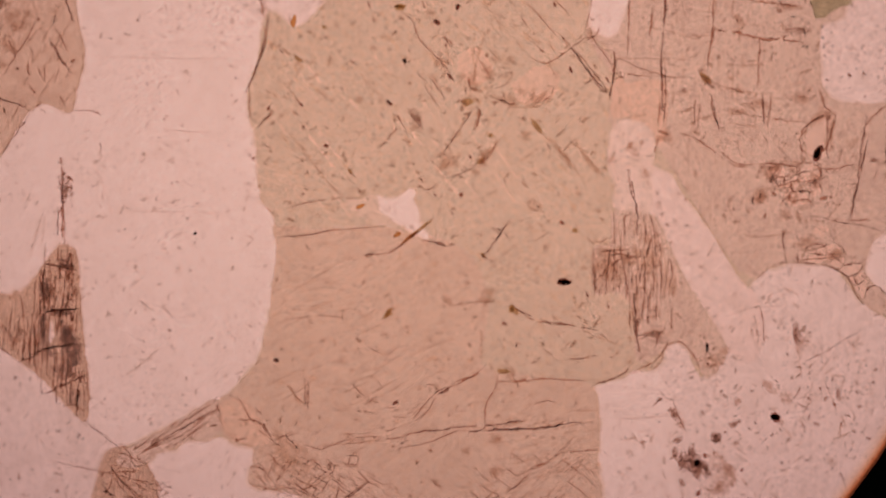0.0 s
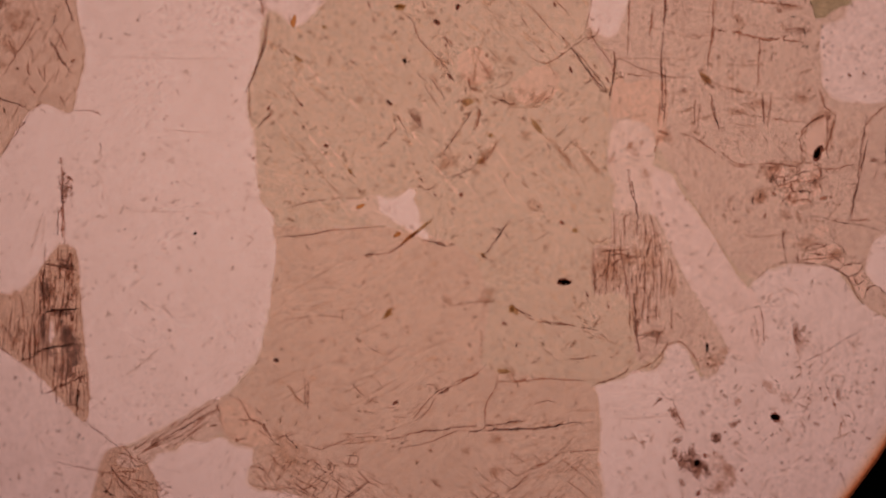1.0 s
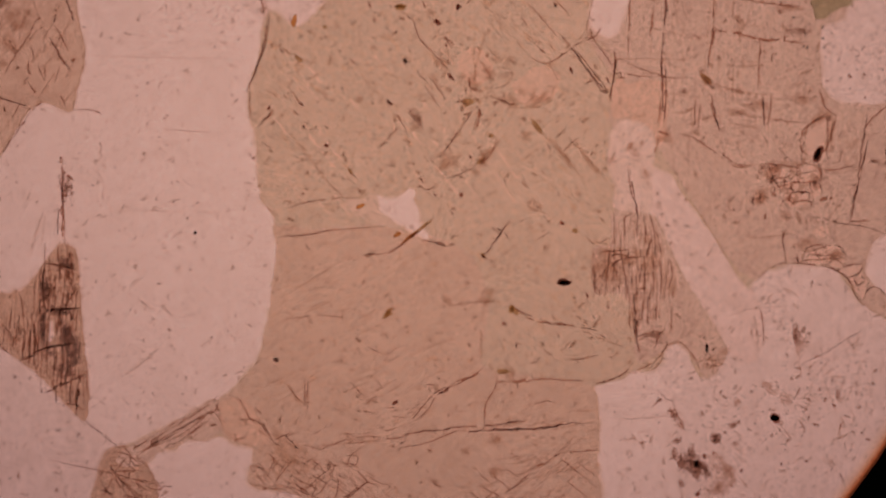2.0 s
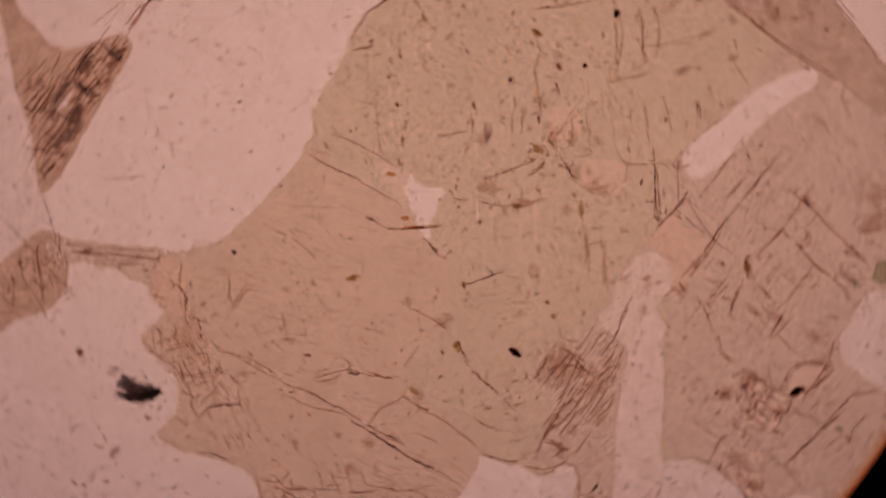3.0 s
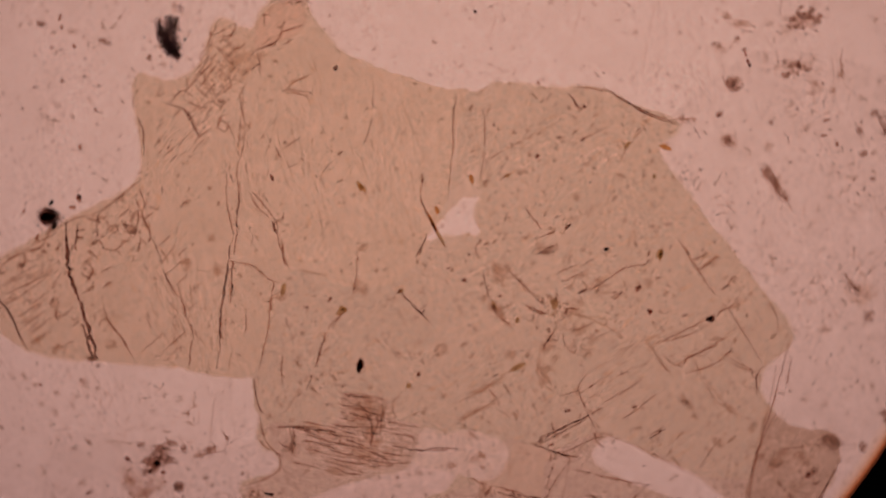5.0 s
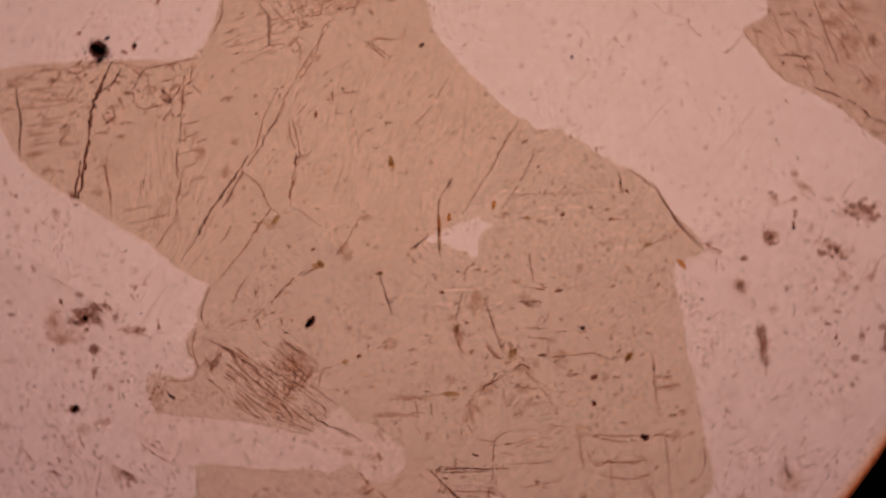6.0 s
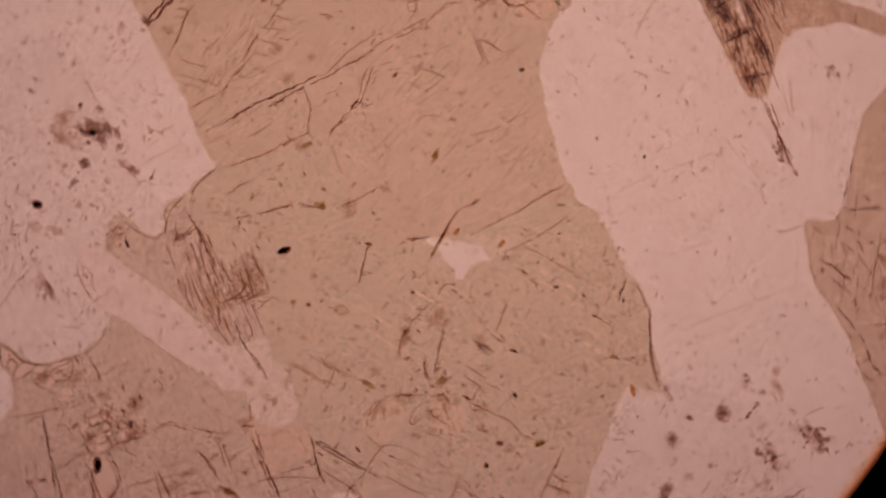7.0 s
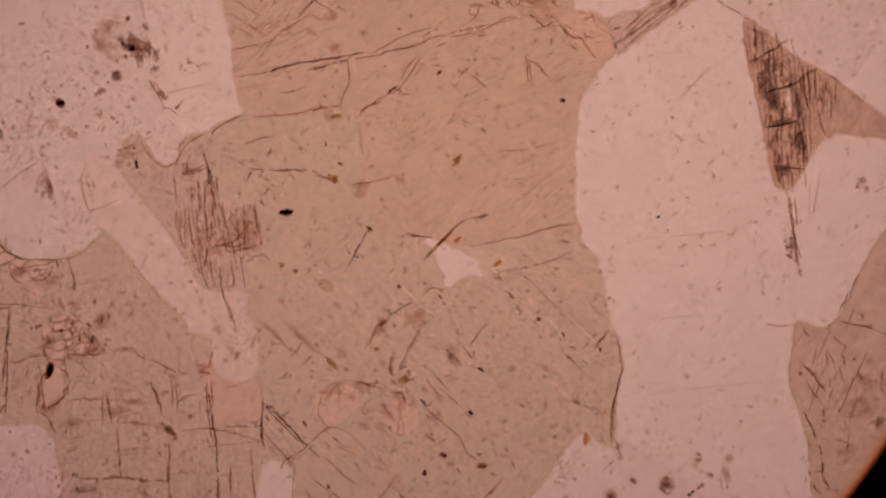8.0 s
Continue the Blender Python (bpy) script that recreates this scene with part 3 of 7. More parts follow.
crystal("pyroxene_crystal", "pinkish brown pyroxene crystal with square cleavage", PYROX_C, [(843, 1083), (918, 1014), (996, 969), (987, 819), (966, 624), (1032, 549), (1182, 549), (1221, 483), (1302, 369), (1452, 129), (1632, -141), (1737, -207), (1812, -150), (1932, -132), (2052, -135), (2157, -156), (2232, -201), (2307, -336), (2382, -387), (2436, -417), (2652, -561), (2892, 369), (2772, 1389), (1850, 2039), (1406, 2155), (1229, 2210), (1022, 2267), (815, 2333), (922, 2092), (941, 1911), (973, 1669), (916, 1462), (875, 1284), (847, 1105), (950, 1009), (1001, 856)], 4)
crystal("pyroxene_crystal", "brown pyroxene crystal with dusty patches", PYROX_D, [(576, 1938), (585, 1991), (626, 2064), (624, 2139), (616, 2260), (635, 2334), (742, 2358), (905, 2319), (1022, 2267), (1258, 2193), (1406, 2146), (1672, 2079), (1634, 1931), (1333, 1933), (1212, 1919), (1001, 1910), (762, 1927)])
crystal("pyroxene_crystal", "brown pyroxene crystal with slanting cracks", PYROX_F, [(-1878, 1329), (-1857, 1179), (-1818, 999), (-1827, 909), (-1863, 789), (-1878, 699), (-1908, 669), (-1968, 699), (-2052, 714), (-2118, 669), (-2178, 579), (-2238, 474), (-2403, 253), (-2492, 203), (-2889, 62), (-2890, 849), (-2447, 1842), (-1932, 2370), (-1874, 1942), (-1868, 1783), (-1865, 1593), (-1868, 1437)], 3)
crystal("pyroxene_crystal", "deep brown wedge of closely cleaved pyroxene", PYROX_E, [(-1908, -36), (-1863, -66), (-1848, -231), (-1833, -411), (-1818, -561), (-1803, -711), (-1794, -891), (-1818, -960), (-1953, -831), (-2088, -696), (-2268, -561), (-2494, -345), (-2691, -171), (-2680, -81), (-2481, -232), (-2282, -286), (-2223, -302), (-2175, -278), (-2214, -321), (-2148, -276), (-2073, -201), (-2013, -111), (-1953, -36)], 3)
crystal("pyroxene_crystal", "deep brown closely cracked pyroxene patch", PYROX_E, [(-1697, -1132), (-1596, -1098), (-1505, -1178), (-1435, -1302), (-1437, -1455), (-1547, -1598), (-1592, -1759), (-1592, -2004), (-1851, -2084), (-1842, -1654), (-1802, -1463), (-1747, -1270)], 3)
crystal("pyroxene_crystal", "brown hatched pyroxene between clear laths", PYROX_C, [(987, 153), (1212, 114), (1272, -21), (1377, -231), (1482, -396), (1596, -567), (1548, -675), (1482, -735), (1407, -621), (1317, -549), (1227, -606), (1122, -651), (1098, -411), (1032, -291), (888, -261), (882, -51), (972, -21)], 6)
crystal("pyroxene_crystal", "hatched brown strip of pyroxene", PYROX_C, [(-1584, -1107), (-1428, -1029), (-1278, -939), (-1134, -855), (-1083, -891), (-1098, -1011), (-1152, -1065), (-1278, -1074), (-1413, -1131), (-1518, -1206), (-1593, -1221), (-1653, -1176)])
crystal("alteration_patch", "ochre stained altered patch", OCHRE, [(-1092, -876), (-978, -855), (-903, -936), (-843, -1026), (-852, -1095), (-978, -1086), (-1068, -1026)], 6)
crystal("pyroxene_inclusion", "rounded peach tinted ghost of a crystal", PEACH, [(162, 939), (222, 1005), (312, 984), (348, 909), (306, 834), (207, 834)], 8)
crystal("pyroxene_inclusion", "rounded peach tinted ghost of a crystal", PEACH, [(447, 819), (522, 879), (612, 915), (687, 879), (681, 774), (612, 723), (492, 723)], 8)
crystal("pyroxene_crystal", "peach tinted block between cleavage cracks", PEACH_BLOCK, [(1002, 855), (1062, 825), (1152, 843), (1260, 831), (1263, 555), (1218, 501), (1182, 594), (1062, 645), (987, 645), (972, 729)], 6)
crystal("pyroxene_crystal", "brown hatched block of pyroxene", PYROX_D, [(882, -69), (972, -51), (1047, -51), (1074, -99), (1068, -171), (1032, -231), (972, -279), (888, -279)], 9)
def lamella(x, y, length, width, angle):
    """A thin straight lamella; its outline runs once round a slim spindle."""
    c, s = math.cos(radians(angle)), math.sin(radians(angle))
    spindle = [(-0.5, 0), (-0.2, 0.5), (0.2, 0.45), (0.5, 0), (0.2, -0.5), (-0.2, -0.45)]
    crystal("lamella", "thin peach lamella in grey-green pyroxene", LAMELLA,
            [(x + u * length * c - v * width * s, y + u * length * s + v * width * c) for u, v in spindle], 1.2)


lot = random.Random(11)
for row in range(17):
    for turn in range(3):
        along, across = lot.uniform(-620, 620), -560 + 76 * row + lot.uniform(-16, 16)
        c, s = math.cos(radians(-53)), math.sin(radians(-53))
        x, y = -230 + along * c - across * s, 560 + along * s + across * c
        if lot.random() < 0.75 and -800 < x < 500 and 60 < y < 1150 and not (-440 < x < 40 and 0 < y < 300) and not (120 < x < 720 and 680 < y < 1040):
            lamella(x, y, lot.uniform(90, 230), lot.uniform(5, 9), -53 + lot.gauss(0, 1.5))

# clear laths and granules set in the pyroxene
crystal("plagioclase_lath", "long clear plagioclase lath with a rounded head", PLAG_LATH, [(987, 165), (987, 279), (957, 369), (954, 489), (972, 579), (1032, 633), (1122, 633), (1182, 594), (1212, 519), (1200, 393), (1287, 360), (1332, 279), (1452, 114), (1542, -21), (1632, -171), (1707, -261), (1782, -441), (1722, -651), (1602, -579), (1482, -396), (1377, -231), (1272, -21), (1206, 117), (1116, 147)], 3)
crystal("plagioclase_crystal", "veiled head of a plagioclase lath", PLAG_PALE, [(987, 165), (987, 279), (957, 369), (954, 489), (972, 579), (1032, 633), (1122, 633), (1182, 594), (1212, 519), (1200, 393), (1182, 279), (1182, 135), (1116, 147)], 3)
crystal("plagioclase_lath", "clear plagioclase lath with rounded ends", PLAG, [(854, 1121), (846, 1200), (915, 1383), (929, 1494), (979, 1654), (1069, 1817), (1154, 1902), (1207, 1901), (1226, 1833), (1175, 1716), (1125, 1555), (1087, 1343), (1048, 1172), (1008, 1086), (945, 1064)], 2.5)
crystal("plagioclase_crystal", "clear plagioclase crystal with fine dark dust", PLAG_DUSTY, [(2091, 1134), (2202, 1179), (2232, 1284), (2412, 1359), (2652, 1299), (2712, 909), (2592, 729), (2436, 723), (2292, 714), (2157, 735), (2097, 804), (2079, 939)], 2.5)
crystal("plagioclase_crystal", "rounded clear plagioclase crystal", PLAG, [(2436, 39), (2367, -6), (2328, -96), (2322, -171), (2367, -246), (2436, -291), (2607, -411), (2712, -171), (2592, 69)], 2.5)
crystal("plagioclase_patch", "ragged clear patch with orange flecks", PLAG, [(-366, 213), (-282, 228), (-192, 225), (-132, 243), (-90, 270), (-66, 255), (-69, 207), (-39, 153), (-30, 87), (3, 33), (0, -12), (-54, 12), (-120, 54), (-168, 75), (-240, 105), (-312, 153)], 5)
crystal("plagioclase_patch", "tan veiled tip of a ragged clear patch", PLAG_VEIL, [(-449, 195), (-366, 219), (-282, 228), (-264, 195), (-252, 147), (-210, 111), (-168, 75), (-240, 81), (-318, 105), (-402, 147)], 6)
crystal("chlorite_patch", "dull green chlorite patch", GREEN, [(2065, 1170), (2045, 1223), (2033, 1262), (2070, 1287), (2122, 1270), (2170, 1339), (2237, 1364), (2250, 1305), (2228, 1247), (2153, 1217), (2119, 1182)], 5)
crystal("plagioclase_granule", "clear sliver in the cleaved wedge", PLAG, [(-1992, -417), (-1974, -456), (-1980, -531), (-1998, -567), (-2010, -501)])
crystal("plagioclase_granule", "clear tapering granule with an ore grain", PALE, [(2004, 549), (2067, 624), (2142, 654), (2127, 549), (2082, 474), (2028, 429), (2004, 483)], 3)
crystal("pyroxene_granule", "small pale angular granule", PALE, [(1866, 285), (1938, 315), (1947, 264), (1884, 249)], 2)
crystal("pyroxene_granule", "small pale angular granule", PALE, [(1941, 330), (1968, 339), (1971, 279), (1944, 267)], 2)
crystal("pyroxene_granule", "small pale angular granule", PALE, [(1980, 348), (2076, 369), (2082, 327), (1983, 291)], 2)
crystal("pyroxene_granule", "small pale angular granule", PALE, [(1890, 240), (1938, 255), (2016, 258), (2025, 219), (2007, 183), (1917, 177), (1899, 213)], 2)
crystal("pyroxene_granule", "small pale angular granule", PALE, [(1977, 381), (2064, 399), (2070, 372), (1980, 357)], 2)
crystal("pyroxene_granule", "small pale angular granule", PALE, [(2022, 267), (2076, 303), (2082, 234), (2040, 219)], 2)
crystal("pyroxene_granule", "small pale angular granule", PALE, [(1797, 369), (1848, 381), (1908, 369), (1866, 315), (1818, 315)], 2)
crystal("pyroxene_granule", "small pale angular granule", PALE, [(2046, 54), (2118, 75), (2136, 33), (2064, 9)], 2)
crystal("pyroxene_granule", "small pale angular granule rimmed by dark seams", PALE, [(2016, -81), (2052, -57), (2151, -21), (2187, -45), (2208, -81), (2166, -81), (2118, -117), (2076, -132), (2022, -126)], 2)
crystal("pyroxene_granule", "small pale angular granule rimmed by dark seams", PALE, [(2118, -123), (2172, -87), (2220, -105), (2220, -117), (2178, -153), (2142, -141)], 2)
crystal("pyroxene_granule", "small pale angular granule rimmed by dark seams", PALE, [(2178, -153), (2232, -135), (2298, -129), (2307, -165), (2268, -183), (2232, -195)], 2)
crystal("pyroxene_granule", "small pale angular granule rimmed by dark seams", PALE, [(2238, -201), (2268, -189), (2280, -231), (2256, -243)], 2)
crystal("pyroxene_granule", "small pale angular granule rimmed by dark seams", PALE, [(2274, -186), (2310, -171), (2328, -213), (2286, -231)], 2)
crystal("pyroxene_granule", "small pale angular granule rimmed by dark seams", PALE, [(2262, -249), (2310, -231), (2328, -213), (2340, -231), (2310, -321), (2292, -297)], 2)

cut_section()

# cracks and dark grain boundaries
crack("d", 6.1, [(1071, 375), (1092, 249), (1116, 114)])
crack("d", 6.7, [(291, -99), (372, 9), (435, 96)])
crack("m", 4.8, [(336, 63), (384, 33)])
crack("f", 6.3, [(1632, 39), (1752, 9), (1932, 39)])
crack("d", 6.1, [(-2298, 747), (-2193, 723), (-2103, 681), (-2052, 714)])
crack("d", 7.3, [(-2280, 414), (-2178, 561), (-2103, 669)])
crack("m", 6.0, [(-1884, 681), (-1788, 678), (-1707, 660)])
crack("m", 9.0, [(-1938, 435), (-1929, 219), (-1920, -27)])
crack("f", 6.3, [(-2022, 129), (-2046, -51)])
crack("d", 6.7, [(-840, 1185), (-867, 999), (-924, 873), (-948, 765)])
crack("m", 6.0, [(-948, 765), (-933, 633)])
crack("m", 6.0, [(-882, 615), (-810, 669)])
crack("m", 6.0, [(-888, 219), (-843, 159), (-792, 123)])
crack("m", 6.0, [(-744, 162), (-648, 189), (-528, 210), (-348, 219)])
crack("m", 6.0, [(-753, 6), (-588, 33), (-408, 54), (-192, 69)])
crack("f", 5.0, [(-1653, 144), (-1368, 144), (-1068, 135)])
crack("f", 5.0, [(-1368, 576), (-1152, 564)])
crack("f", 4.4, [(-1743, 966), (-1368, 957), (-1062, 954)])
crack("f", 5.0, [(-1773, 414), (-1713, 279), (-1668, 114)])
crack("m", 6.6, [(-882, 504), (-828, 483)])
crack("d", 7.3, [(-24, -6), (42, -21), (105, -45)])
crack("m", 7.2, [(-333, -87), (-198, -72), (-102, -3), (-42, 39)])
crack("m", 6.0, [(-63, 279), (12, 264), (57, 294)])
crack("d", 6.7, [(-1818, -963), (-1698, -1056), (-1620, -1119)])
crack("m", 6.0, [(-1983, -1179), (-1698, -1239), (-1428, -1296), (-1353, -1278)])
crack("m", 6.0, [(-1482, -1083), (-1338, -999), (-1152, -879)])
crack("m", 6.0, [(-1452, -1107), (-1278, -1026), (-1140, -915)])
crack("d", 6.7, [(-1368, -1041), (-1248, -975), (-1188, -945)])
crack("f", 7, [(-723, -786), (-693, -837), (-660, -867)])
crack("m", 5.4, [(-630, -747), (-639, -867)])
crack("f", 6.3, [(-1602, -717), (-1518, -666), (-1422, -585)])
crack("m", 6.0, [(-408, -756), (-348, -825)])
crack("m", 6.0, [(-273, -747), (-228, -801)])
crack("m", 6.0, [(-588, -1101), (-438, -1086), (-288, -1071), (-108, -1047)])
crack("m", 7.2, [(1182, -696), (1236, -651), (1266, -567), (1338, -546), (1410, -615), (1452, -696)])
crack("m", 6.0, [(1986, -657), (2112, -597), (2232, -519), (2298, -486)])
crack("f", 6.3, [(1017, -954), (1242, -939), (1302, -915)])
crack("f", 6.3, [(1728, -387), (1752, -507), (1746, -591)])
crack("m", 6.6, [(1296, -846), (1332, -945), (1374, -1023)])
crack("m", 6.0, [(1227, -801), (1272, -846), (1308, -855)])
crack("f", 5.0, [(1272, -1071), (1332, -1011)])
crack("f", 5.0, [(1572, -411), (1722, -366), (1902, -351)])
crack("m", 7.2, [(1092, -697), (1203, -652), (1288, -537)])
crack("d", 6.7, [(-556, -1669), (-405, -1657), (-296, -1588), (-153, -1554)])
crack("d", 6.7, [(-456, -1495), (-431, -1376), (-318, -1286)])
crack("f", 7, [(-615, -870), (-690, -856), (-711, -804)])
crack("m", 6.0, [(-633, -914), (-629, -749)])
crack("d", 5.5, [(-790, 12), (-624, 23), (-487, 54)])
crack("m", 6.0, [(-755, -426), (-544, -408), (-424, -421)])
crack("d", 8.0, [(-956, 782), (-904, 905), (-873, 1023), (-842, 1208)])
crack("m", 6.6, [(-944, 637), (-938, 786), (-923, 846)])
crack("m", 6.0, [(-898, 589), (-821, 675)])
crack("m", 9.0, [(-860, 1158), (-876, 1234), (-886, 1282)])
crack("m", 6.0, [(-844, 1277), (-780, 1333)])
crack("m", 7.8, [(200, 1983), (523, 1959), (762, 1927), (1007, 1910), (1243, 1924), (1349, 1942)])
crack("d", 9.2, [(825, 1353), (757, 1426)])
crack("m", 6.6, [(836, 1075), (875, 1284), (928, 1461), (973, 1615)])
crack("m", 6.0, [(769, 1951), (729, 2133), (694, 2210)])
crack("d", 7.3, [(845, 2331), (1170, 2234), (1412, 2154)])
crack("m", 6.0, [(256, 2010), (437, 2015)])
crack("m", 6.0, [(634, 2319), (741, 2343)])
crack("m", 6.0, [(926, 1641), (838, 1676), (751, 1726)])
crack("m", 6.0, [(-958, 775), (-907, 908), (-860, 1019), (-837, 1187)])
crack("d", 6.1, [(-897, 596), (-814, 685)])
crack("f", 7, [(-670, -870), (-738, -771)])
crack("f", 6.3, [(-1425, -579), (-1495, -651), (-1597, -722)])
crack("f", 5.7, [(-2099, -96), (-2039, 143)])
crack("d", 6.1, [(-1957, 23), (-1956, 174)])
crack("m", 7.2, [(565, 1989), (725, 1940), (958, 1923), (1202, 1939), (1308, 1941)])
crack("d", 8.0, [(758, 2365), (918, 2315), (1057, 2286), (1206, 2247)])
crack("d", 6.1, [(807, 1354), (757, 1410)])
crack("m", 6.0, [(-431, -1061), (-295, -1047), (-205, -1058)])
crack("m", 5.4, [(-425, -1226), (-406, -1152), (-328, -1097)])
crack("m", 5.4, [(-313, -572), (-225, -613), (-163, -580)])
crack("m", 5.4, [(-328, -841), (-379, -778)])
crack("d", 6.1, [(-339, -89), (-269, -75)])
crack("d", 6.1, [(-224, -81), (-125, -26), (-37, 44), (33, 115)])
crack("d", 6.1, [(5, -13), (94, -24)])
crack("m", 5.4, [(1295, 1680), (1350, 1707), (1439, 1672)])
crack("m", 5.4, [(1334, 1948), (1389, 1855), (1476, 1805)])
crack("m", 6.0, [(1246, 1983), (1298, 2101), (1346, 2158)])
crack("f", 6.3, [(-448, 202), (-634, 438), (-747, 577)])
crack("f", 6.3, [(-85, 553), (-239, 737), (-410, 946)])
crack("f", 6.3, [(-630, 666), (-780, 854)])
crack("d", 5.5, [(-21, 582), (-100, 673)])
crack("m", 5.4, [(-117, 585), (-166, 660)])
crack("m", 5.4, [(-445, 223), (-502, 274)])
crack("m", 5.4, [(-372, 316), (-423, 364)])
crack("m", 5.4, [(-657, 702), (-698, 746)])
crack("m", 6.0, [(1616, 120), (1592, 191), (1628, 226)])
crack("d", 6.1, [(1721, 181), (1721, 222)])
crack("m", 10.7, [(-2527, -205), (-2552, -253)])
crack("m", 13.5, [(-1936, 10), (-1932, 103), (-1932, 181)])
crack("d", 12.8, [(-1931, 175), (-1936, 246), (-1952, 336)])
crack("f", 6.3, [(-2117, -122), (-2086, -6), (-2039, 121)])
crack("d", 6.7, [(2448, 406), (2430, 449), (2446, 579)])
crack("f", 9.5, [(1374, -1579), (1361, -1438), (1348, -1336)])
crack("f", 7.9, [(1982, -742), (1969, -601)])
crack("m", 6.6, [(1783, -554), (1775, -409), (1757, -347)])
crack("f", 6.3, [(1517, -849), (1532, -744)])
crack("f", 7.6, [(1889, -1414), (1761, -1285)])
crack("m", 6.0, [(1190, -890), (1246, -840)])
crack("f", 7.6, [(2172, -918), (2108, -759)])
crack("f", 9.5, [(1360, -1759), (1330, -1669)])
crack("m", 6.0, [(1946, -844), (1976, -784)])
crack("m", 6.0, [(1738, -1115), (1802, -1051)])
crack("d", 6.1, [(-2116, 697), (-2206, 723), (-2293, 758), (-2363, 799)])

# the cleaved wedge
crack("d", 11.5, [(-2024, -383), (-1964, -380), (-1904, -374), (-1845, -371)])
crack("d", 11.5, [(-2165, -655), (-2084, -619), (-2000, -578), (-1928, -566), (-1836, -548)])
crack("d", 11.5, [(-2027, -820), (-1949, -781), (-1875, -751), (-1794, -715)])
crack("d", 11.5, [(-1860, -943), (-1851, -844), (-1839, -769), (-1827, -694)])
crack("m", 9.2, [(-2030, -134), (-1964, -146), (-1881, -167)])
crack("m", 9.2, [(-1934, -889), (-1881, -877), (-1815, -910)])
crack("m", 9.2, [(-2000, -410), (-1979, -374), (-1952, -410)])
crack("m", 9.2, [(-2159, -290), (-2144, -350), (-2138, -440)])
crack("m", 9.2, [(-1925, -365), (-1887, -314), (-1857, -260)])
crack("m", 6.9, [(-2024, -21), (-2027, -140), (-2036, -245)])
crack("m", 6.9, [(-1904, -21), (-1907, -140)])
crack("m", 6.9, [(-2000, -96), (-1994, -290)])
crack("m", 6.9, [(-1881, -51), (-1887, -155)])
crack("m", 6.9, [(-1940, -81), (-1946, -230)])
crack("m", 6.9, [(-2048, -164), (-2054, -320)])
crack("m", 6.9, [(-2075, -215), (-2084, -365)])
crack("m", 6.9, [(-1970, -185), (-1973, -350)])
crack("m", 6.9, [(-1895, -185), (-1901, -365)])
crack("m", 6.9, [(-1869, -215), (-1875, -350)])
crack("m", 6.9, [(-2012, -230), (-2006, -410)])
crack("m", 6.9, [(-2030, -245), (-2024, -410)])
crack("m", 6.9, [(-2096, -380), (-2078, -530)])
crack("m", 6.9, [(-2057, -410), (-2066, -649)])
crack("m", 6.9, [(-2078, -455), (-2084, -679)])
crack("m", 6.9, [(-1946, -410), (-1934, -560)])
crack("m", 6.9, [(-1910, -395), (-1916, -560)])
crack("m", 6.9, [(-1881, -380), (-1889, -530)])
crack("m", 6.9, [(-1854, -395), (-1863, -530)])
crack("m", 6.9, [(-1928, -575), (-1940, -829)])
crack("m", 6.9, [(-1904, -590), (-1913, -844)])
crack("m", 6.9, [(-1881, -575), (-1892, -874)])
crack("m", 6.9, [(-1970, -604), (-1982, -799)])
crack("m", 6.9, [(-2009, -590), (-2018, -724)])
crack("m", 6.9, [(-2039, -619), (-2048, -799)])
crack("m", 6.9, [(-2099, -530), (-2108, -694)])
crack("m", 6.9, [(-2138, -530), (-2144, -649)])
crack("m", 6.9, [(-2174, -470), (-2180, -590)])
crack("m", 6.9, [(-2204, -410), (-2222, -545)])
crack("m", 6.9, [(-1815, -679), (-1821, -889)])
crack("m", 6.9, [(-1797, -694), (-1803, -829)])
crack("m", 6.9, [(-2063, -664), (-2066, -745)])
crack("d", 7.4, [(-2033, -200), (-2042, -365)])
crack("d", 7.4, [(-2042, -410), (-2054, -530)])
crack("d", 7.4, [(-2099, -485), (-2111, -649)])
crack("d", 7.4, [(-2072, -530), (-2084, -664)])
crack("d", 7.4, [(-1922, -455), (-1928, -545)])
crack("d", 7.4, [(-1857, -560), (-1863, -679)])
crack("d", 7.4, [(-1836, -545), (-1845, -649)])
crack("d", 7.4, [(-1904, -649), (-1916, -799)])
crack("d", 7.4, [(-1961, -799), (-1967, -874)])
crack("d", 7.4, [(-1845, -679), (-1860, -934)])
cleavage("m", -2028, -330, 150, 70, 87, 26, 95, 4.2, 3, "close brown cleavage cracks")
cleavage("m", -1925, -330, 200, 70, 87, 30, 95, 4.2, 3, "close brown cleavage cracks")
cleavage("m", -2060, -540, 170, 80, 87, 34, 95, 4.2, 3, "close brown cleavage cracks")
cleavage("m", -1920, -560, 170, 70, 87, 32, 95, 4.2, 3, "close brown cleavage cracks")
cleavage("m", -1900, -760, 150, 70, 87, 26, 95, 4.2, 3, "close brown cleavage cracks")
cleavage("m", -2010, -700, 120, 70, 87, 18, 95, 4.2, 3, "close brown cleavage cracks")
cleavage("m", -2180, -520, 100, 80, 87, 16, 95, 4.2, 3, "close brown cleavage cracks")
cleavage("m", -1925, -130, 110, 50, 87, 16, 95, 4.2, 3, "close brown cleavage cracks")
cleavage("d", -1985, -500, 380, 130, 87, 110, 85, 4.6, 3, "close dark cleavage cracks")
smudge(SMUDGE_SHADE, -1919, -146, 70, 28, 0, "purple-grey dusty veil")
smudge(SMUDGE_SHADE, -2024, -284, 35, 115, 0, "purple-grey dusty veil")
smudge(SMUDGE_SHADE, -1976, -380, 44, 38, 0, "purple-grey dusty veil")
smudge(SMUDGE_SHADE, -2036, -470, 35, 96, 0, "purple-grey dusty veil")
